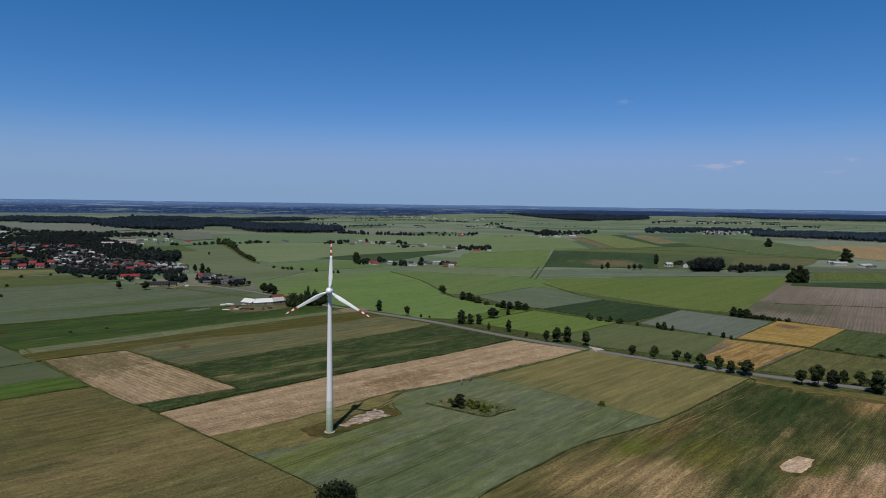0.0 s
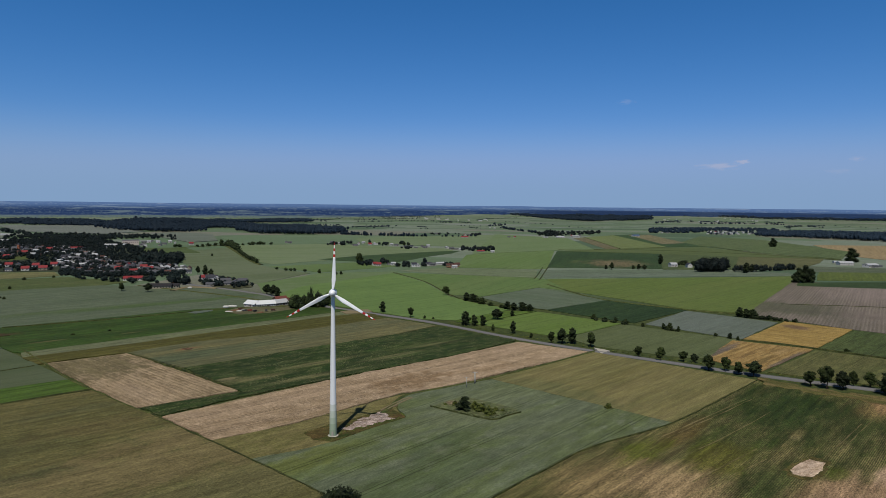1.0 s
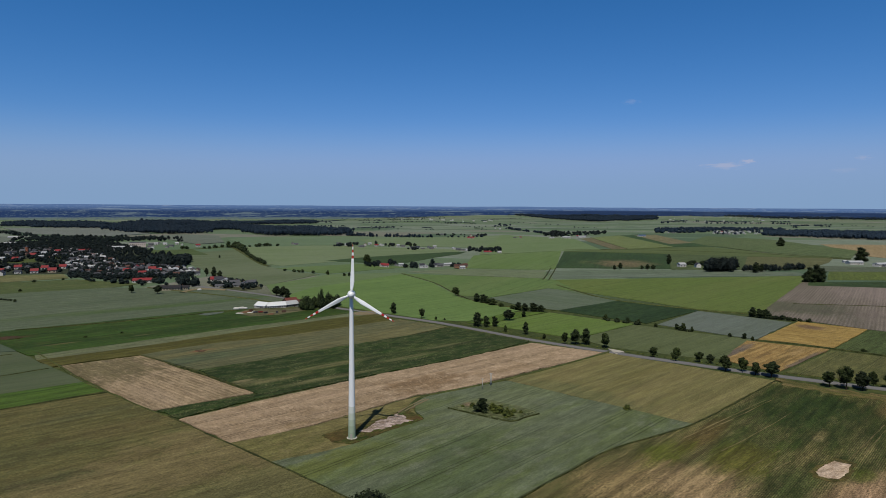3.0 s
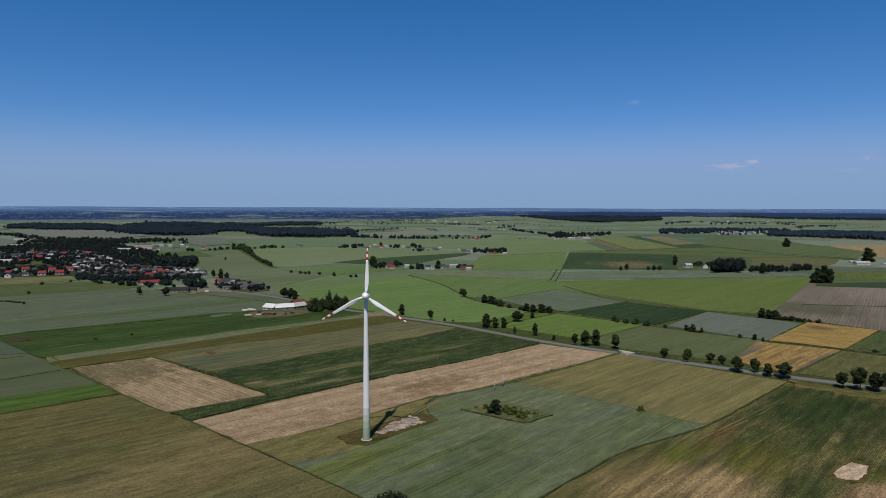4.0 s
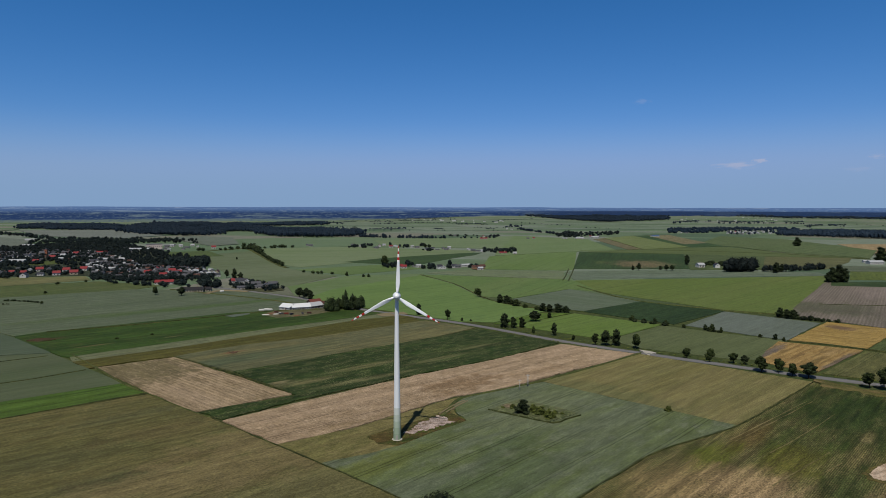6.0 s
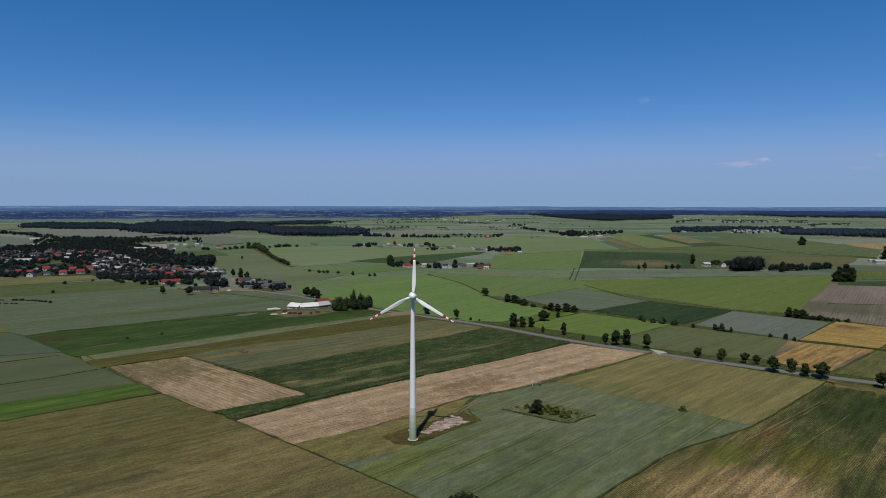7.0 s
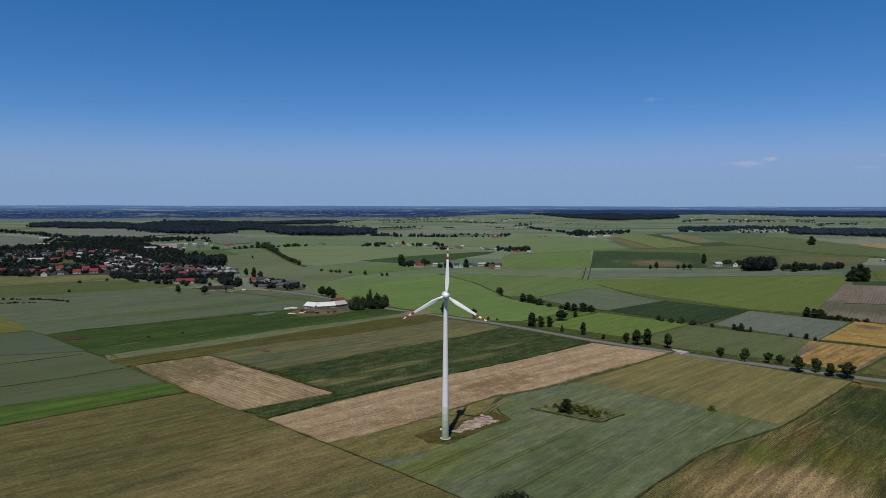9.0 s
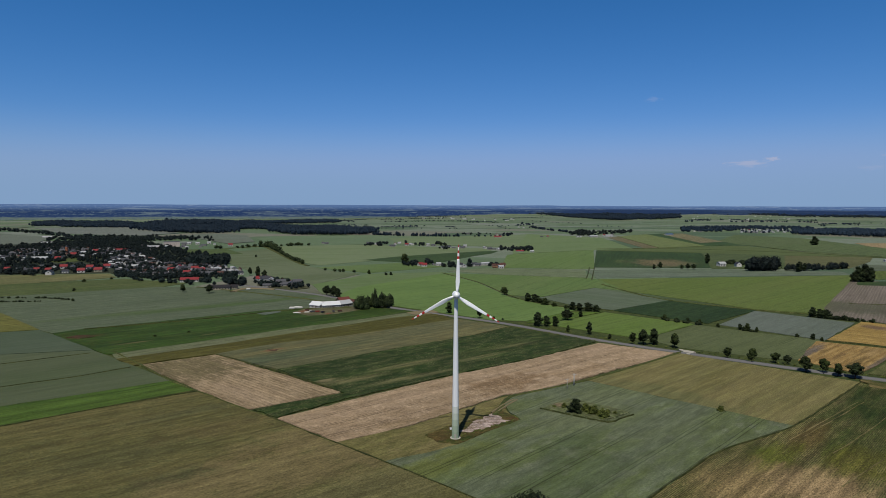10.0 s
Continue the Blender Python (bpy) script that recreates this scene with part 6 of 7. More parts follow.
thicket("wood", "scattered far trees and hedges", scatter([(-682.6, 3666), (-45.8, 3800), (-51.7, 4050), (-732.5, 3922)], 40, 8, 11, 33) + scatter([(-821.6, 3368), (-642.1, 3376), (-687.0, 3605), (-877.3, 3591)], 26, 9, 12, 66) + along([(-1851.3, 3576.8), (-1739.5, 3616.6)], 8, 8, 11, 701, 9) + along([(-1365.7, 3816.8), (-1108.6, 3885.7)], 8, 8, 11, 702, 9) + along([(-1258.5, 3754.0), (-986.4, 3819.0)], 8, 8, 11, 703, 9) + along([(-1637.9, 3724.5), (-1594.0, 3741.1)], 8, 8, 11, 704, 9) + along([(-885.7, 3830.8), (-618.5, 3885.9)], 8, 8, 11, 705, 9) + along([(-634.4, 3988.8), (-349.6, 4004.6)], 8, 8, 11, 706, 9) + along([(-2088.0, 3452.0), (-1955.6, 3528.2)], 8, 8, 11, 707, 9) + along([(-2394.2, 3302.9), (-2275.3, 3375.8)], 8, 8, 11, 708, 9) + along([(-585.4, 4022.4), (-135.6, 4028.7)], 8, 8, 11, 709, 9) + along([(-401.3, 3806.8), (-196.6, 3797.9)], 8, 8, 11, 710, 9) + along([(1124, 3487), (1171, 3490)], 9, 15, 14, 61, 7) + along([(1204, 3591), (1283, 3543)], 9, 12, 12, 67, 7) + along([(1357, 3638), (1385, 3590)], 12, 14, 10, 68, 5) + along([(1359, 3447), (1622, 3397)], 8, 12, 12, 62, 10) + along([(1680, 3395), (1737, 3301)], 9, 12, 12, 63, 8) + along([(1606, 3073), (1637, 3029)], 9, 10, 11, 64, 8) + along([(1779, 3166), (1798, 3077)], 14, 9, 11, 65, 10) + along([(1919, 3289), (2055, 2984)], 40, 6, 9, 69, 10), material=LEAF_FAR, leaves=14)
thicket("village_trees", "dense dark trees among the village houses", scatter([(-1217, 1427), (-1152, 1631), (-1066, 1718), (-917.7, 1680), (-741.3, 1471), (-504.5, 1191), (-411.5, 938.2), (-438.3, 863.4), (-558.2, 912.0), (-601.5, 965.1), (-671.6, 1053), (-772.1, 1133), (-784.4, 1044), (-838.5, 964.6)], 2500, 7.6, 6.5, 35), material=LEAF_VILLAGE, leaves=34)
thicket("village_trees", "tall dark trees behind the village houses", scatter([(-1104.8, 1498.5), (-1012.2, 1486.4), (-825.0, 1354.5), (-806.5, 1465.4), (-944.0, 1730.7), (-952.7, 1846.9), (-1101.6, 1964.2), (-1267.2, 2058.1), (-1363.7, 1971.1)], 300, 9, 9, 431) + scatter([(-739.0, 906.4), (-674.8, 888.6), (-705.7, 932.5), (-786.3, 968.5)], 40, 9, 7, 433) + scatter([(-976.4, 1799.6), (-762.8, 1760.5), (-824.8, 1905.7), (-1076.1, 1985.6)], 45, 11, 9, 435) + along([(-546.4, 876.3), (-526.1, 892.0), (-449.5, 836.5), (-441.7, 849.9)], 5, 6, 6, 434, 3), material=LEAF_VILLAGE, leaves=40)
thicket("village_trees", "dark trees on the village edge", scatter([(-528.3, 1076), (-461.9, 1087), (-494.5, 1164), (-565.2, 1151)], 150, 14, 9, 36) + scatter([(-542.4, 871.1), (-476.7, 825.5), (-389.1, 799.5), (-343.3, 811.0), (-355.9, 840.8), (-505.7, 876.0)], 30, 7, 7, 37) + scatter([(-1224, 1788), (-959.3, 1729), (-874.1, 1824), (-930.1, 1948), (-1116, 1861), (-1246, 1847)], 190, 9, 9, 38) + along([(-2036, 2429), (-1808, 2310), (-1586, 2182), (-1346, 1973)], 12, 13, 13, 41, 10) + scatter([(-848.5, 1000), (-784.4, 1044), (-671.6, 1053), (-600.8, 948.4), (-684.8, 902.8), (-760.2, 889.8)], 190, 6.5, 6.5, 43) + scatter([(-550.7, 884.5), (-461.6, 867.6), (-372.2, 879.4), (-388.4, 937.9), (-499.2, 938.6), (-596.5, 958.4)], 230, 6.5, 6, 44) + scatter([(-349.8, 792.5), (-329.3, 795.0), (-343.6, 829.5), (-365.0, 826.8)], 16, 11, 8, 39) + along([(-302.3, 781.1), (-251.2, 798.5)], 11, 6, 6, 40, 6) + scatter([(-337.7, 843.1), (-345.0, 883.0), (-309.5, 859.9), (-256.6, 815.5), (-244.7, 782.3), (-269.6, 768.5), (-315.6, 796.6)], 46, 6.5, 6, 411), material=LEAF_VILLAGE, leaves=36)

# tall weeds along ditches, banks and rough corners
thicket("weeds", "tall olive weeds along the field ditches", along([(-145.9, 305.3), (-120.9, 284.8), (-96.8, 265.5), (-72.6, 246.0), (-44.9, 222.7)], 2.4, 0.7, 1.1, 301, 0.5) + along([(18.0, 221.9), (26.1, 231.1), (36.0, 241.7), (45.6, 252.6), (55.9, 263.9), (67.9, 274.2), (83.1, 283.9), (108.7, 301.8), (142.7, 334.7), (187.1, 380.3)], 2.2, 0.7, 1.1, 302, 0.4) + along([(-285.7, 419.8), (-257.7, 398.2), (-223.7, 365.2), (-195.7, 342.4), (-157.2, 312.7), (-145.9, 305.3)], 1.6, 0.8, 1.2, 303, 0.5) + along([(-220.4, 429.1), (-164.1, 387.0), (-119.5, 349.9)], 2.0, 0.6, 1.0, 304, 0.4) + along([(-227.1, 315.5), (-212.3, 328.9), (-195.7, 342.4)], 2.2, 0.6, 1.0, 305, 0.4) + along([(104.3, 451.0), (66.1, 414.2), (26.3, 377.3), (5.5, 360.3)], 2.0, 0.7, 1.1, 306, 0.8), material=LEAF_OLIVE, leaves=16, category="weeds")
thicket("weeds", "rank brownish weeds round the turbine and gravel", scatter([(-67.0, 279.2), (-62.0, 294.5), (-50.0, 299.9), (-40.3, 309.7), (-35.0, 318.0), (-23.8, 316.7), (-18.5, 307.3), (-37.4, 288.7), (-50.1, 268.9)], 420, 0.55, 1.1, 307) + along([(-49.2, 280.7), (-37.7, 291.0), (-25.3, 301.1), (-20.8, 308.0), (-23.6, 314.9)], 0.9, 1.0, 1.5, 308, 0.8), material=LEAF_OLIVE, leaves=16, category="weeds")
thicket("weeds", "long grass and weeds on the field island", scatter([(-7.4, 321.2), (9.1, 338.7), (29.1, 325.0), (35.7, 317.0), (20.5, 304.2), (5.2, 313.7)], 900, 1.1, 1.5, 309) + along([(-7.4, 321.2), (5.2, 312.8), (20.5, 303.3), (35.7, 317.0)], 0.45, 1.5, 1.6, 310, 0.5), material=leafy("long_grass", lin(80, 92, 60), lin(134, 142, 110)), leaves=16, category="weeds")
thicket("weeds", "dark green weeds round the bare sand", along([(135.5, 248.4), (143.5, 256.7), (150.6, 262.4), (154.9, 260.7), (158.2, 257.3), (149.6, 247.3), (142.0, 239.6), (136.8, 242.0), (135.5, 248.4)], 0.55, 0.5, 0.9, 313, 0.5), material=LEAF, leaves=16, category="weeds")
thicket("weeds", "roadside weeds and saplings on the verge", along([(-104.8, 618.7), (-18.4, 556.1), (50.9, 491.8), (105.6, 447.6)], 3.0, 0.7, 1.2, 311, 0.6) + along([(-13.9, 573.4), (52.6, 509.5), (109.3, 464.1), (145.2, 438.3), (196.1, 403.3), (261.2, 366.5)], 2.6, 0.9, 1.4, 312, 0.8), material=LEAF_OLIVE, leaves=14, category="weeds")

# ---------------------------------------------------------------- buildings
def gable(bm, l, w, h, r, over=0.0, thick=0.0):
    """Gabled solid along x; with thick, the two roof slabs alone."""
    if not thick:
        sec = [(-w / 2, 0), (w / 2, 0), (w / 2, h), (0, h + r), (-w / 2, h)]
        a = [bm.verts.new((-l / 2, y, z)) for y, z in sec]
        b = [bm.verts.new((l / 2, y, z)) for y, z in sec]
        bm.faces.new(a)
        bm.faces.new(b[::-1])
        for i in range(5):
            bm.faces.new((a[i], b[i], b[(i + 1) % 5], a[(i + 1) % 5]))
    else:
        k = r / (w / 2)
        e = w / 2 + over
        sec = [(-e, h - over * k + 0.03), (0, h + r + 0.03), (e, h - over * k + 0.03), (e, h - over * k + thick), (0, h + r + thick), (-e, h - over * k + thick)]
        a = [bm.verts.new((-l / 2 - over, y, z)) for y, z in sec]
        b = [bm.verts.new((l / 2 + over, y, z)) for y, z in sec]
        for i in range(6):
            bm.faces.new((a[i], b[i], b[(i + 1) % 6], a[(i + 1) % 6]))
        for q in (a, b[::-1]):
            bm.faces.new((q[0], q[1], q[4], q[5]))
            bm.faces.new((q[1], q[2], q[3], q[4]))
    bmesh.ops.recalc_face_normals(bm, faces=bm.faces)
    return bm


def build_house(l, w, h, r, wall, roof, label, chimney=True, name="house", windows=3, category="house"):
    top = new(name)
    tagged(top, label, category)
    part("wall", gable(bmesh.new(), l, w, h, r), wall, top)
    roof_ob = part("roof", gable(bmesh.new(), l, w, h, r, 0.45, 0.28), roof, top)
    if chimney:
        part("chimney", box(bmesh.new(), l * 0.2, w * 0.12, h + r * 0.9 + 0.3, 0.6, 0.6, 1.8), WALLS[3], roof_ob)
    for side in (-1, 1):
        for i in range(windows):
            x = (i + 0.5) / windows * l - l / 2
            win = part("window", box(bmesh.new(), x, side * (w / 2 + 0.02), h * 0.55, min(1.6, l / windows * 0.5), 0.1, min(1.5, h * 0.4)), GLASS, top)
    for side in (-1, 1):
        part("window", box(bmesh.new(), side * (l / 2 + 0.02), 0, h * 0.9, 0.1, min(1.5, w * 0.3), 1.3), GLASS, top)
    part("door", box(bmesh.new(), l * 0.12, -(w / 2 + 0.03), 1.05, 1.0, 0.1, 2.1), ROOFS[1], top)
    return top


BLUE_SHEET = plain("blue_sheet_roof", lin(74, 106, 150), 0.5, 0.3, 0.1, 0.5)
STOCK = {}
LARGE = ("hall", "blue_hall", "block", "red_hall", "dark_hall")
HOUSES = {
    "red": (11, 8.5, 4.2, 3.4, WALLS[0], ROOFS[0], "white house with a steep red tiled roof"),
    "red_cream": (12, 9, 4.6, 3.6, WALLS[1], ROOFS[0], "cream house with a red tiled roof"),
    "brown": (11, 8, 3.8, 3.2, WALLS[1], ROOFS[1], "cream house with a brown roof"),
    "slate": (12, 9, 4.8, 3.0, WALLS[0], ROOFS[2], "white house with a dark slate roof"),
    "grey": (13, 8.5, 4.0, 2.6, WALLS[2], ROOFS[3], "grey rendered house with a grey roof"),
    "white": (10, 8, 4.4, 2.2, WALLS[0], ROOFS[4], "white house with a pale sheet roof"),
    "villa": (12, 10, 6.5, 4.0, WALLS[4], ROOFS[2], "tall white farmhouse with a dark slate roof"),
    "shed": (16, 9, 3.6, 2.2, WALLS[2], ROOFS[3], "long grey farm shed with sheet roof"),
    "hall": (30, 14, 5.0, 2.6, WALLS[0], ROOFS[4], "large white hall with a pale metal roof"),
    "red_hall": (26, 11, 3.6, 3.0, WALLS[0], ROOFS[0], "long white farm building with a bright red roof"),
    "dark_hall": (30, 10, 3.6, 3.0, WALLS[1], ROOFS[5], "long low cream barn with a dark roof"),
    "blue_hall": (34, 14, 5.0, 2.8, WALLS[0], BLUE_SHEET, "large hall with a blue sheet metal roof"),
    "block": (40, 13, 13.5, 1.2, WALLS[5], ROOFS[3], "long pale pinkish apartment block with flat roof"),
}


def house(key, x, y, turn, scale=1.0):
    m = pose(x, y, land(x, y) + 0.1, 0, 0, turn + 7 * math.sin(x * 3.1 + y))
    if key not in STOCK:
        STOCK[key] = build_house(*HOUSES[key], windows=8 if key in LARGE else 2, chimney=key not in ("hall", "blue_hall", "shed", "block"))
        size = 0.9 if key in LARGE else 0.72
        STOCK[key].matrix_world = m @ Matrix.Diagonal((size, size, size, 1))
        return STOCK[key]
    return copy_thing(STOCK[key], m @ Matrix.Diagonal((scale, scale, scale, 1)))


PLACED = []


def settle(spots):
    for key, x, y, turn, *size in spots:
        PLACED.append((x, y))
        house(key, x, y, turn, *size)


settle(VILLAGE_HOUSES)
settle([("hall", -1324, 1871, 20, 1.0), ("dark_hall", -343.8, 769.0, 20, 0.9)])
settle(HAMLET_HOUSES)
settle([
    ("white", 392.8, 1115, 8, 1.7), ("villa", 418.3, 1108, 98, 1.15), ("hall", 745.5, 1200, 10), ("white", 748.4, 1235, 10), ("hall", 767.4, 1160, 15), ("shed", 784.6, 1163, 15), ("white", 741.3, 1211, 10), ("grey", 768.9, 1150, 15),
])
settle([
    ("hall", 365.1, 2108, 20), ("hall", 426.4, 2162, 20), ("white", 310.2, 2093, 20), ("white", 319.9, 2095, 20), ("shed", 468.6, 2294, 20), ("red", 427.8, 2241, 30), ("slate", 667.6, 2311, 20), ("blue_hall", 661.3, 2268, 20), ("red_hall", 47.5, 2056, 10), ("grey", 194.7, 2097, 10), ("red", 213.9, 2102, 20), ("white", 200.6, 2871, 20), ("white", 183.1, 2923, 20),
])
settle([
    ("shed", -174.0, 659.6, 20), ("brown", -169.9, 660.0, 25), ("shed", -301.0, 792.6, 15), ("shed", -284.9, 812.1, 15), ("white", -134.9, 655.7, 40),
])


def build_church(x, y, turn):
    top = new("church")
    top.matrix_world = pose(x, y, 0.1, 0, 0, turn)
    tagged(top, "cream village church with a tall brick tower", "church")
    part("nave", gable(bmesh.new(), 11, 9, 8, 3), WALLS[1], top)
    part("roof", gable(bmesh.new(), 11, 9, 8, 3, 0.4, 0.3), ROOFS[3], top, "grey sheet nave roof")
    tower = part("tower", box(bmesh.new(), 7.4, 0, 7.5, 4.4, 4.4, 15), BRICK, top, "orange brick tower")
    bm = bmesh.new()
    tip = bm.verts.new((7.4, 0, 19.0))
    rim = [bm.verts.new((7.4 + 2.5 * i, 2.5 * j, 15.0)) for i, j in ((-1, -1), (1, -1), (1, 1), (-1, 1))]
    bm.faces.new(rim[::-1])
    for a, b in zip(rim, rim[1:] + rim[:1]):
        bm.faces.new((a, b, tip))
    part("spire", bm, ROOFS[2], tower, "dark pointed tower roof")
    for i in (-3.6, -1.2, 1.2, 3.6):
        part("window", box(bmesh.new(), i, -4.52, 4.6, 0.9, 0.1, 3.0), GLASS, top)
    part("window", box(bmesh.new(), 7.4, -2.22, 11.5, 1.2, 0.1, 2.2), GLASS, tower)


BRICK = plain("orange_brick", lin(176, 112, 86), 0.9, 0.15, 0.12, 0.6)
build_church(-892.0, 1286.0, 6)
PLACED.append((-888.0, 1286.0))
settle([("shed", -872.0, 1296.0, 8, 1.5)])

FAR_HOUSES = []


def village(poly, count, seed, keys, gap, single=9999):
    """Houses over a stretch of land; past the first single ones they go into the joined far houses."""
    rng = random.Random(seed)
    done = []
    for x, y, _, _ in scatter(poly, count * 4, 1, 1, seed):
        if len(done) >= count or any(math.hypot(x - a, y - b) < gap for a, b in done + PLACED):
            continue
        done.append((x, y))
        spot = (rng.choice(keys), x, y, rng.choice((15, 20, 25, 105, 110)) + rng.uniform(-8, 8), rng.uniform(0.85, 1.15))
        if len(done) <= single:
            house(*spot)
        else:
            FAR_HOUSES.append(spot)


MIXED = ("grey", "slate", "brown", "white", "grey", "slate", "brown", "grey", "slate")
village([(-717.6, 1137), (-734.4, 1274), (-573.9, 1080), (-415.5, 1003), (-374.3, 924.0), (-475.9, 894.7), (-521.6, 903.6), (-592.6, 959.0)], 190, 51, MIXED + ("white",), 11, 100)
village([(-1064, 1270), (-1013, 1446), (-863.6, 1422), (-705.5, 1270), (-738.7, 1185), (-909.4, 1076)], 140, 52, MIXED + ("white",), 13, 40)
village([(-878.5, 1574), (-754.1, 1710), (-679.9, 1574), (-744.4, 1355)], 14, 54, ("grey", "white", "shed"), 30)
village([(1007.1, 2492.8), (1059.7, 2452.3), (1214.8, 2549.5), (1315.2, 2734.4), (1129.0, 2782.5)], 44, 55, ("white", "grey", "white", "white", "red"), 24, 0)
village([(848.4, 2575.2), (905.2, 2578.3), (979.1, 2779.3), (917.7, 2775.8)], 9, 59, ("white", "grey"), 24, 0)
village([(-316.1, 3786), (213.8, 3575), (225.5, 3802), (-330.6, 3942)], 26, 56, ("white", "grey", "hall"), 60, 0)
village([(1172, 3590), (1730, 3564), (1821, 3759), (1278, 3931)], 30, 57, ("white", "grey", "hall"), 60, 0)
village([(-1879, 3417), (-929.6, 3798), (-974.7, 3974), (-1962, 3564)], 24, 58, ("white", "hall"), 80, 0)


def build_far_houses():
    """All the houses that are too far off to count, as walls and roof slabs in one mesh."""
    keys = list(HOUSES)
    bm = bmesh.new()
    mats = []
    for i, key in enumerate(keys):
        mats += [HOUSES[key][4], HOUSES[key][5]]
    me = bpy.data.meshes.new("far_houses")
    vs, fs, ms = [], [], []
    for key, x, y, turn, scale in FAR_HOUSES:
        l, w, h, r = HOUSES[key][:4]
        k = scale * (0.75 if key not in LARGE else 0.8) * (1 - land(x, y) / EYE_Z)
        m = pose(x, y, land(x, y), 0, 0, turn) @ Matrix.Diagonal((k, k, k, 1))
        e, d = w / 2 + 0.5, 0.5 * r / (w / 2)
        base = len(vs)
        wall = [(sx * l / 2, sy * w / 2, z) for z in (-0.5, h) for sx, sy in ((-1, -1), (1, -1), (1, 1), (-1, 1))] + [(-l / 2, 0, h + r), (l / 2, 0, h + r)]
        roof = [(sx * (l / 2 + 0.5), sy * e, h - d + t) for t in (0.05, 0.35) for sx in (-1, 1) for sy in (-1, 1)] + [(sx * (l / 2 + 0.5), 0, h + r + t) for t in (0.05, 0.35) for sx in (-1, 1)]
        vs += [tuple(m @ Vector(v)) for v in wall + roof]
        a, b = base, base + 10
        fs += [tuple(a + q for q in f) for f in ((0, 1, 5, 4), (2, 3, 7, 6), (1, 2, 6, 9, 5), (3, 0, 4, 8, 7))]
        fs += [tuple(b + q for q in f) for f in ((4, 6, 11, 10), (5, 10, 11, 7), (0, 8, 9, 2), (1, 3, 9, 8), (0, 2, 6, 4), (1, 5, 7, 3), (0, 4, 10, 8), (1, 8, 10, 5), (2, 9, 11, 6), (3, 7, 11, 9))]
        ms += [2 * keys.index(key)] * 4 + [2 * keys.index(key) + 1] * 10
    bm.free()
    me.from_pydata(vs, [], fs)
    for m in mats:
        me.materials.append(m)
    me.polygons.foreach_set("material_index", ms)
    me.update()
    tagged(new("far_houses", me), "small far-off village houses with pale and dark roofs", "houses", kind="stuff")


build_far_houses()
BRIGHT = plain("white_sheet_roof", lin(236, 238, 242), 0.5, 0.4, 0.05, 0.4)


RUSTY = plain("rusty_sheet_roof", lin(118, 68, 60), 0.8, 0.2, 0.25, 0.5)
BARN_WALL = plain("weathered_barn_wall", lin(112, 96, 84), 0.9, 0.15, 0.25, 0.5)


def build_barn():
    """Farm by the grove: a bent row of low pale barns, and an older one behind."""
    for x, y, turn, l, w, h, r, wall, roof, label in (
        (-198.6, 636.6, -24, 13.4, 12, 3.0, 3.0, WALLS[0], BRIGHT, "low barn with a gleaming white sheet roof"),
        (-186.6, 638.0, 26, 18.6, 12, 3.0, 2.9, WALLS[0], BRIGHT, "long white cattle barn with a white sheet roof"),
        (-174.6, 647.2, 46, 14.5, 12, 3.0, 2.9, WALLS[2], ROOFS[4], "low barn with a pale grey sheet roof"),
        (-178.0, 662.5, 44, 13.0, 9, 3.8, 3.0, BARN_WALL, RUSTY, "old brown barn with a dull rusty red roof"),
    ):
        ob = build_house(l, w, h, r, wall, roof, label, False, "barn", 8, "barn")
        ob.matrix_world = pose(x, y, 0.2, 0, 0, turn)


build_barn()


def silage_bag(x, y, l, w, turn):
    bm = bmesh.new()
    lathe(bm, [(0.3 * w, -l / 2), (0.5 * w, -l / 2 + 1), (0.52 * w, 0), (0.5 * w, l / 2 - 1), (0.3 * w, l / 2)], 16, pose(0, 0, w * 0.3, 90, 0, 90))
    ob = new("silage_bag", mesh_of(bm, "silage_bag", WALLS[0], True))
    ob.matrix_world = pose(x, y, 0.3, 0, 0, turn)
    tagged(ob, "white plastic silage bag lying by the farm", "silage bag")


for x, y, l, w, turn in ((-222.2, 625.2, 6, 2.6, 10), (-218.4, 629.1, 6, 2.6, 15), (-215.1, 629.4, 5, 2.2, 10), (-315.5, 763.3, 5, 2.6, 20), (-210.2, 599.1, 7, 1.5, 10), (-201.7, 603.2, 5, 1.5, 10), (-200.1, 610.0, 4, 1.4, 60)):
    silage_bag(x, y, l, w, turn)


PALE_POLE = plain("weathered_concrete", lin(186, 184, 177), 0.9, 0.2, 0.15, 0.8)


def utility_pole(x, y, h, turn):
    top = new("utility_pole")
    top.matrix_world = pose(x, y, 0.1, 0, 0, turn)
    tagged(top, "grey concrete power line pole with crossarm", "utility pole")
    part("post", lathe(bmesh.new(), [(0.22, -0.3), (0.14, h)], 10), PALE_POLE, top, "", True)
    part("crossarm", box(bmesh.new(), 0, 0.12, h - 0.5, 2.6, 0.16, 0.16), PALE_POLE, top)
    for k in (-1.1, 0, 1.1):
        part("insulator", lathe(bmesh.new(), [(0.07, h - 0.42), (0.11, h - 0.3), (0.05, h - 0.1)], 8, Matrix.Translation((k, 0.12, 0))), ROOFS[1], top)


utility_pole(11.0, 357.2, 6.8, 20)
utility_pole(15.9, 364.4, 8.0, 20)
utility_pole(16.6, 365.7, 7.4, 20)


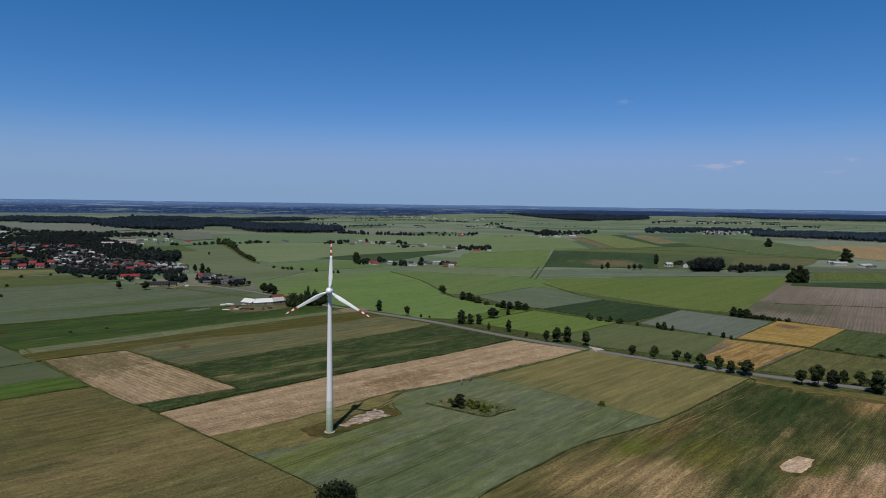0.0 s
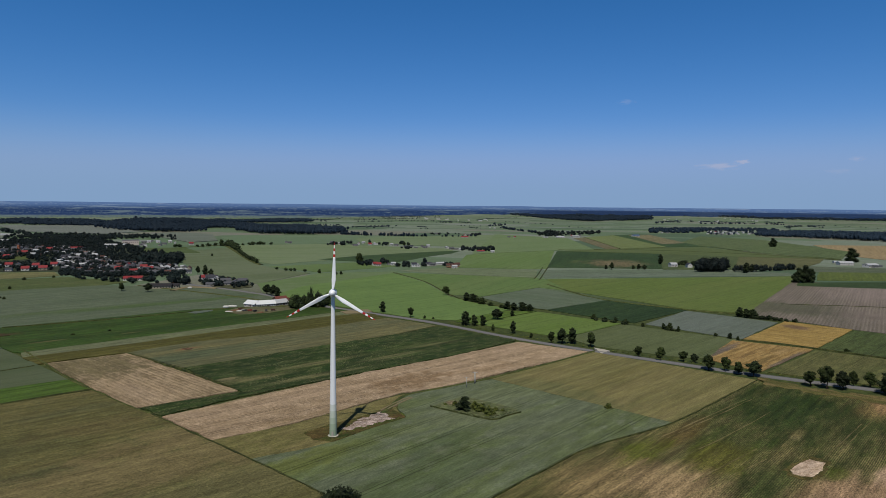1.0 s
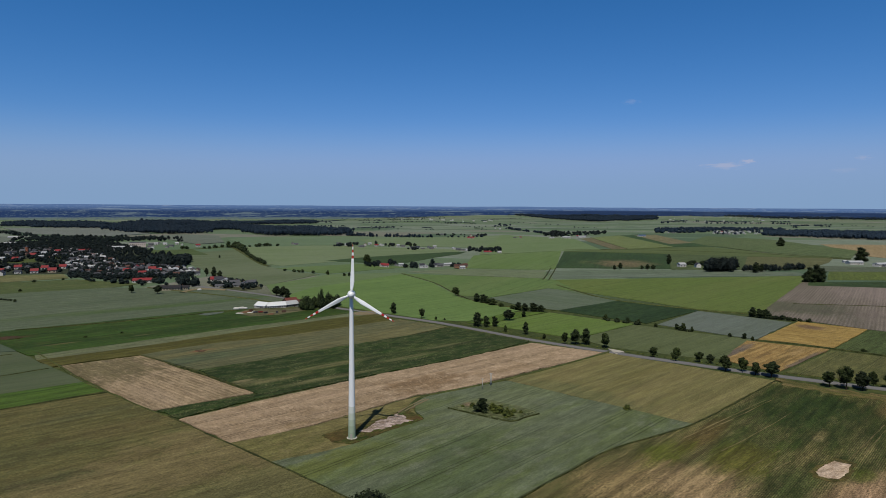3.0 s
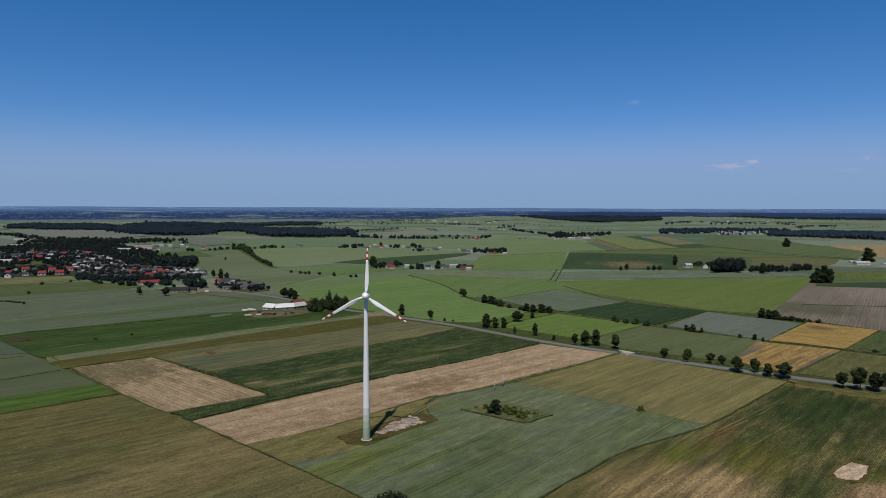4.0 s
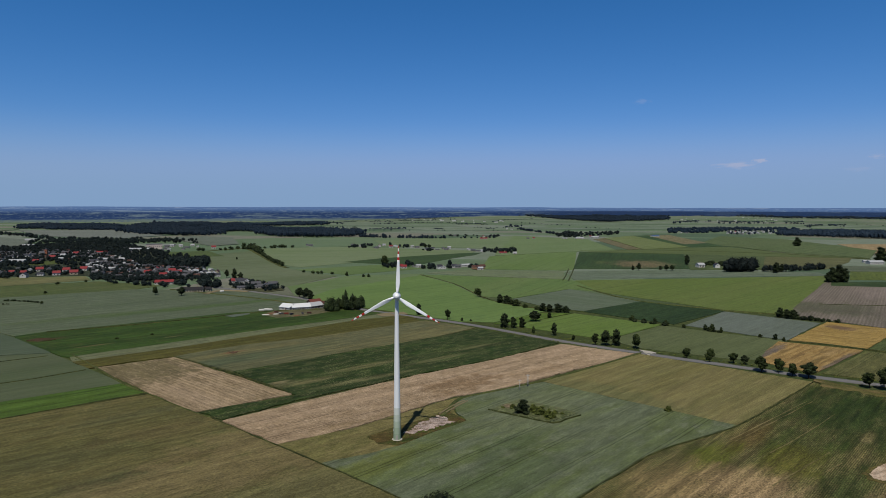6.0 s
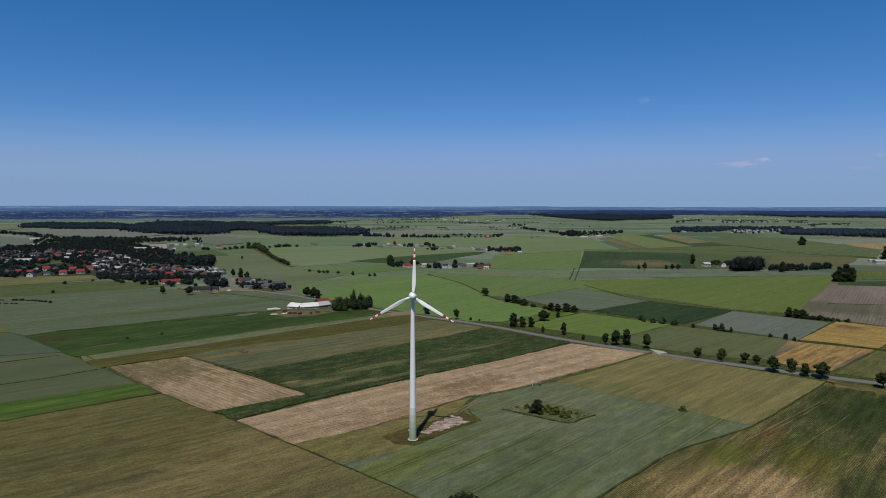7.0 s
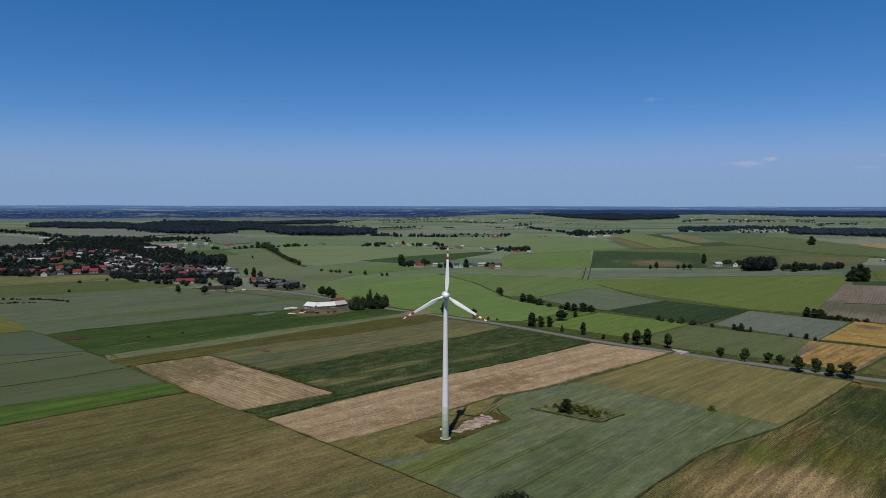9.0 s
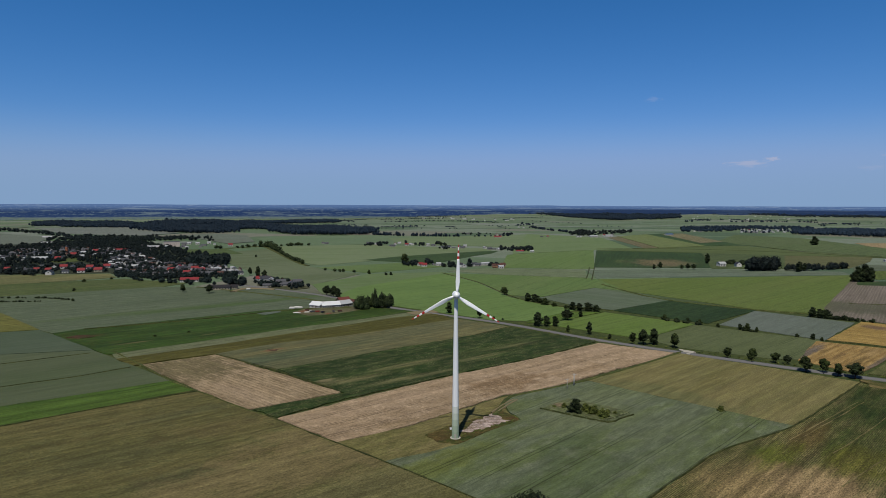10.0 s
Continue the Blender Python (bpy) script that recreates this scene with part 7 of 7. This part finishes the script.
# ---------------------------------------------------------------- clouds far off in the sky
def build_cloud(x, y, z, w, h, seed, thick):
    """A wisp of fair-weather cloud: a thin flat veil that glows in its sunlit tone, broken by noise and fading out at
    its rim.
    """
    n = Nodes("cloud_veil")
    n.tree.nodes.remove(n.bsdf)
    vec = n.coords(0, (1 / w, 1, 1 / h), (seed, 0, 0))
    sep = n.tree.nodes.new("ShaderNodeSeparateXYZ")
    n.tree.links.new(n.coords(0, (2 / w, 1, 2 / h)), sep.inputs[0])
    r = n.math("SQRT", n.math("ADD", n.math("POWER", n.math("ABSOLUTE", sep.outputs[0]), 2.0), n.math("POWER", n.math("ABSOLUTE", sep.outputs[2]), 2.0)))
    puff = n.noise(vec, 3.2, 6, 0.62)
    a = n.math("MULTIPLY", n.ramp(n.math("SUBTRACT", puff, n.math("MULTIPLY", r, 0.42)), 0.12, 0.45), thick)
    em, tr, mx = n.tree.nodes.new("ShaderNodeEmission"), n.tree.nodes.new("ShaderNodeBsdfTransparent"), n.tree.nodes.new("ShaderNodeMixShader")
    em.inputs[0].default_value, em.inputs[1].default_value = lin(178, 184, 210, 1.0), 1.0
    n.tree.links.new(a, mx.inputs[0])
    n.tree.links.new(tr.outputs[0], mx.inputs[1])
    n.tree.links.new(em.outputs[0], mx.inputs[2])
    n.tree.links.new(mx.outputs[0], n.tree.nodes["Material Output"].inputs[0])
    me = raw_mesh("cloud", [(-w / 2, 0, -h / 2), (w / 2, 0, -h / 2), (w / 2, 0, h / 2), (-w / 2, 0, h / 2)], [(0, 1, 2, 3)], n.mat)
    ob = new("backdrop_cloud", me)
    ob.matrix_world = pose(x, y, z, 0, 0, -math.degrees(math.atan2(x - CENTRE[0], y - CENTRE[1])))
    tagged(ob, "small pale wisp of cloud in the blue sky", "cloud", kind="structure")


build_cloud(1845, 4403, 393, 330, 60, 1.0, 0.6)
build_cloud(2004, 4403, 424, 120, 44, 4.0, 0.7)
build_cloud(1192, 4403, 825, 150, 44, 7.0, 0.16)
build_cloud(2780, 4403, 454, 130, 40, 9.0, 0.35)
build_cloud(2659, 4403, 367, 220, 50, 12.0, 0.16)


# ---------------------------------------------------------------- farmyard things
def farm_trailer(x, y, turn, paint, label):
    top = new("farm_trailer")
    top.matrix_world = pose(x, y, 0.45, 0, 0, turn) @ Matrix.Diagonal((0.8, 0.8, 0.8, 1))
    tagged(top, label, "trailer")
    bm = box(bmesh.new(), 0, 0, 1.15, 5.2, 2.3, 0.25)
    for sx, sy, lx, ly in ((0, 1.12, 5.2, 0.08), (0, -1.12, 5.2, 0.08), (2.56, 0, 0.08, 2.16), (-2.56, 0, 0.08, 2.16)):
        box(bm, sx, sy, 1.75, lx, ly, 0.95)
    part("bed", bm, paint, top)
    part("drawbar", box(bmesh.new(), 3.4, 0, 0.85, 1.8, 0.16, 0.14), ROOFS[2], top)
    for i in (-1.5, 1.5):
        for j in (-1.0, 1.0):
            part("wheel", lathe(bmesh.new(), [(0.3, -0.16), (0.46, -0.13), (0.46, 0.13), (0.3, 0.16)], 14, pose(i, j, 0.46, 90, 0, 0)), ROOFS[5], top, "black rubber wheel")


RED_STEEL = plain("red_steel", lin(140, 52, 44), 0.6, 0.3, 0.2, 1.0)
for x, y, turn, paint, label in (
    (-191.6, 604.1, 20, RED_STEEL, "red farm trailer standing in the farmyard"), (-185.8, 601.3, 70, ROOFS[2], "dark grey farm trailer parked beside the barn"),
    (-203.9, 613.0, 10, ROOFS[1], "rusty brown farm trailer in the yard"), (-176.1, 605.5, 110, ROOFS[3], "grey farm trailer in the yard"), (-196.4, 603.6, 40, ROOFS[3], "dull grey farm trailer in the yard"), (-170.6, 609.3, 15, ROOFS[1], "rusty farm trailer beside the long barn"),
):
    farm_trailer(x, y, turn, paint, label)


def earth_heap(x, y, w, h, seed, label, material):
    rng = random.Random(seed)
    bm = bmesh.new()
    bmesh.ops.create_icosphere(bm, subdivisions=3, radius=1.0)
    for v in bm.verts:
        k = 1 + 0.25 * noise.noise(v.co * 2.3 + Vector((seed, 0, 0)))
        v.co = Vector((v.co.x * w * k, v.co.y * w * 0.6 * k, max(-0.1, v.co.z * h * k)))
    ob = new("heap", mesh_of(bm, "heap", material, True))
    ob.matrix_world = pose(x, y, 0.4, 0, 0, rng.uniform(0, 180))
    tagged(ob, label, "heap")


for i, (x, y, w, h) in enumerate(((-206.0, 606.1, 5, 1.6), (-179.1, 595.5, 4, 1.4), (0.4, 1066, 10, 2.5), (10.1, 1077, 8, 2.2))):
    earth_heap(x, y, w, h, i + 3, "brown heap of earth in a farmyard", BARE)


TARP = plain("blue_sheeting", lin(98, 108, 98), 0.9, 0.1, 0.3, 0.4)
field([(-246.6, 591.7), (-238.3, 605.0), (-230.4, 612.0), (-226.9, 602.4), (-236.6, 586.1)], TARP, "pale blue plastic sheeting spread on the meadow", "sheeting", "plastic_sheeting", 0.3, 0.8, 0.0, 0.3)

# bare soil patches and heaps in the meadows
field([(-358.0, 475.2), (-355.6, 484.9), (-346.1, 486.6), (-337.9, 480.6), (-342.9, 474.0)], crop("red_soil", lin(76, 56, 46), lin(60, 62, 36), lin(96, 72, 60), EAST, 4, streak=3), "dark reddish bare soil scar in the meadow", "bare soil", "bare_patch", 0.34, 1.2, 0.0, 0.3)
RUST = plain("rusty_soil", lin(92, 74, 60), 0.95, 0.1, 0.3, 0.8)
for i, (x, y, w, h) in enumerate(((-186.3, 443.4, 2.0, 0.7), (-183.7, 441.7, 2.6, 0.8), (-188.5, 445.0, 1.6, 0.5), (-182.8, 445.3, 1.8, 0.6), (-186.3, 446.9, 1.4, 0.5), (-347.7, 478.4, 2.4, 0.6), (-345.6, 480.6, 2.8, 0.6), (-343.4, 482.8, 2.2, 0.5), (-347.7, 474.3, 2.0, 0.5))):
    earth_heap(x, y, w, h, i + 20, "low reddish-brown heap of bare soil in a meadow", RUST)
field([(-105.0, 607.9), (-92.8, 618.3), (-79.8, 622.2), (-74.4, 609.3), (-84.5, 599.4), (-97.0, 595.7)], DIRT, "trampled bare soil strip at the field corner", "bare soil", "bare_patch", 0.35, 1.0, 0.0, 0.2)


def build_cabinet():
    """Transformer cabinet beside the tower."""
    top = new("transformer_cabinet")
    top.matrix_world = pose(BASE[0] + -2.4, BASE[1] + 10.1, 0.3, 0, 0, 12) @ Matrix.Diagonal((0.6, 0.6, 0.7, 1))
    tagged(top, "small white transformer cabinet beside the turbine tower", "cabinet")
    part("plinth", box(bmesh.new(), 0, 0, 0.1, 1.5, 1.2, 0.3), CONCRETE, top)
    part("body", box(bmesh.new(), 0, 0, 1.05, 1.3, 1.0, 1.6), WHITE, top)
    part("roof", gable(bmesh.new(), 1.3, 1.0, 1.85, 0.2, 0.12, 0.08), ROOFS[4], top)
    for k in (-0.31, 0.31):
        part("door", box(bmesh.new(), k, -0.52, 1.05, 0.58, 0.05, 1.45), WHITE, top)


build_cabinet()
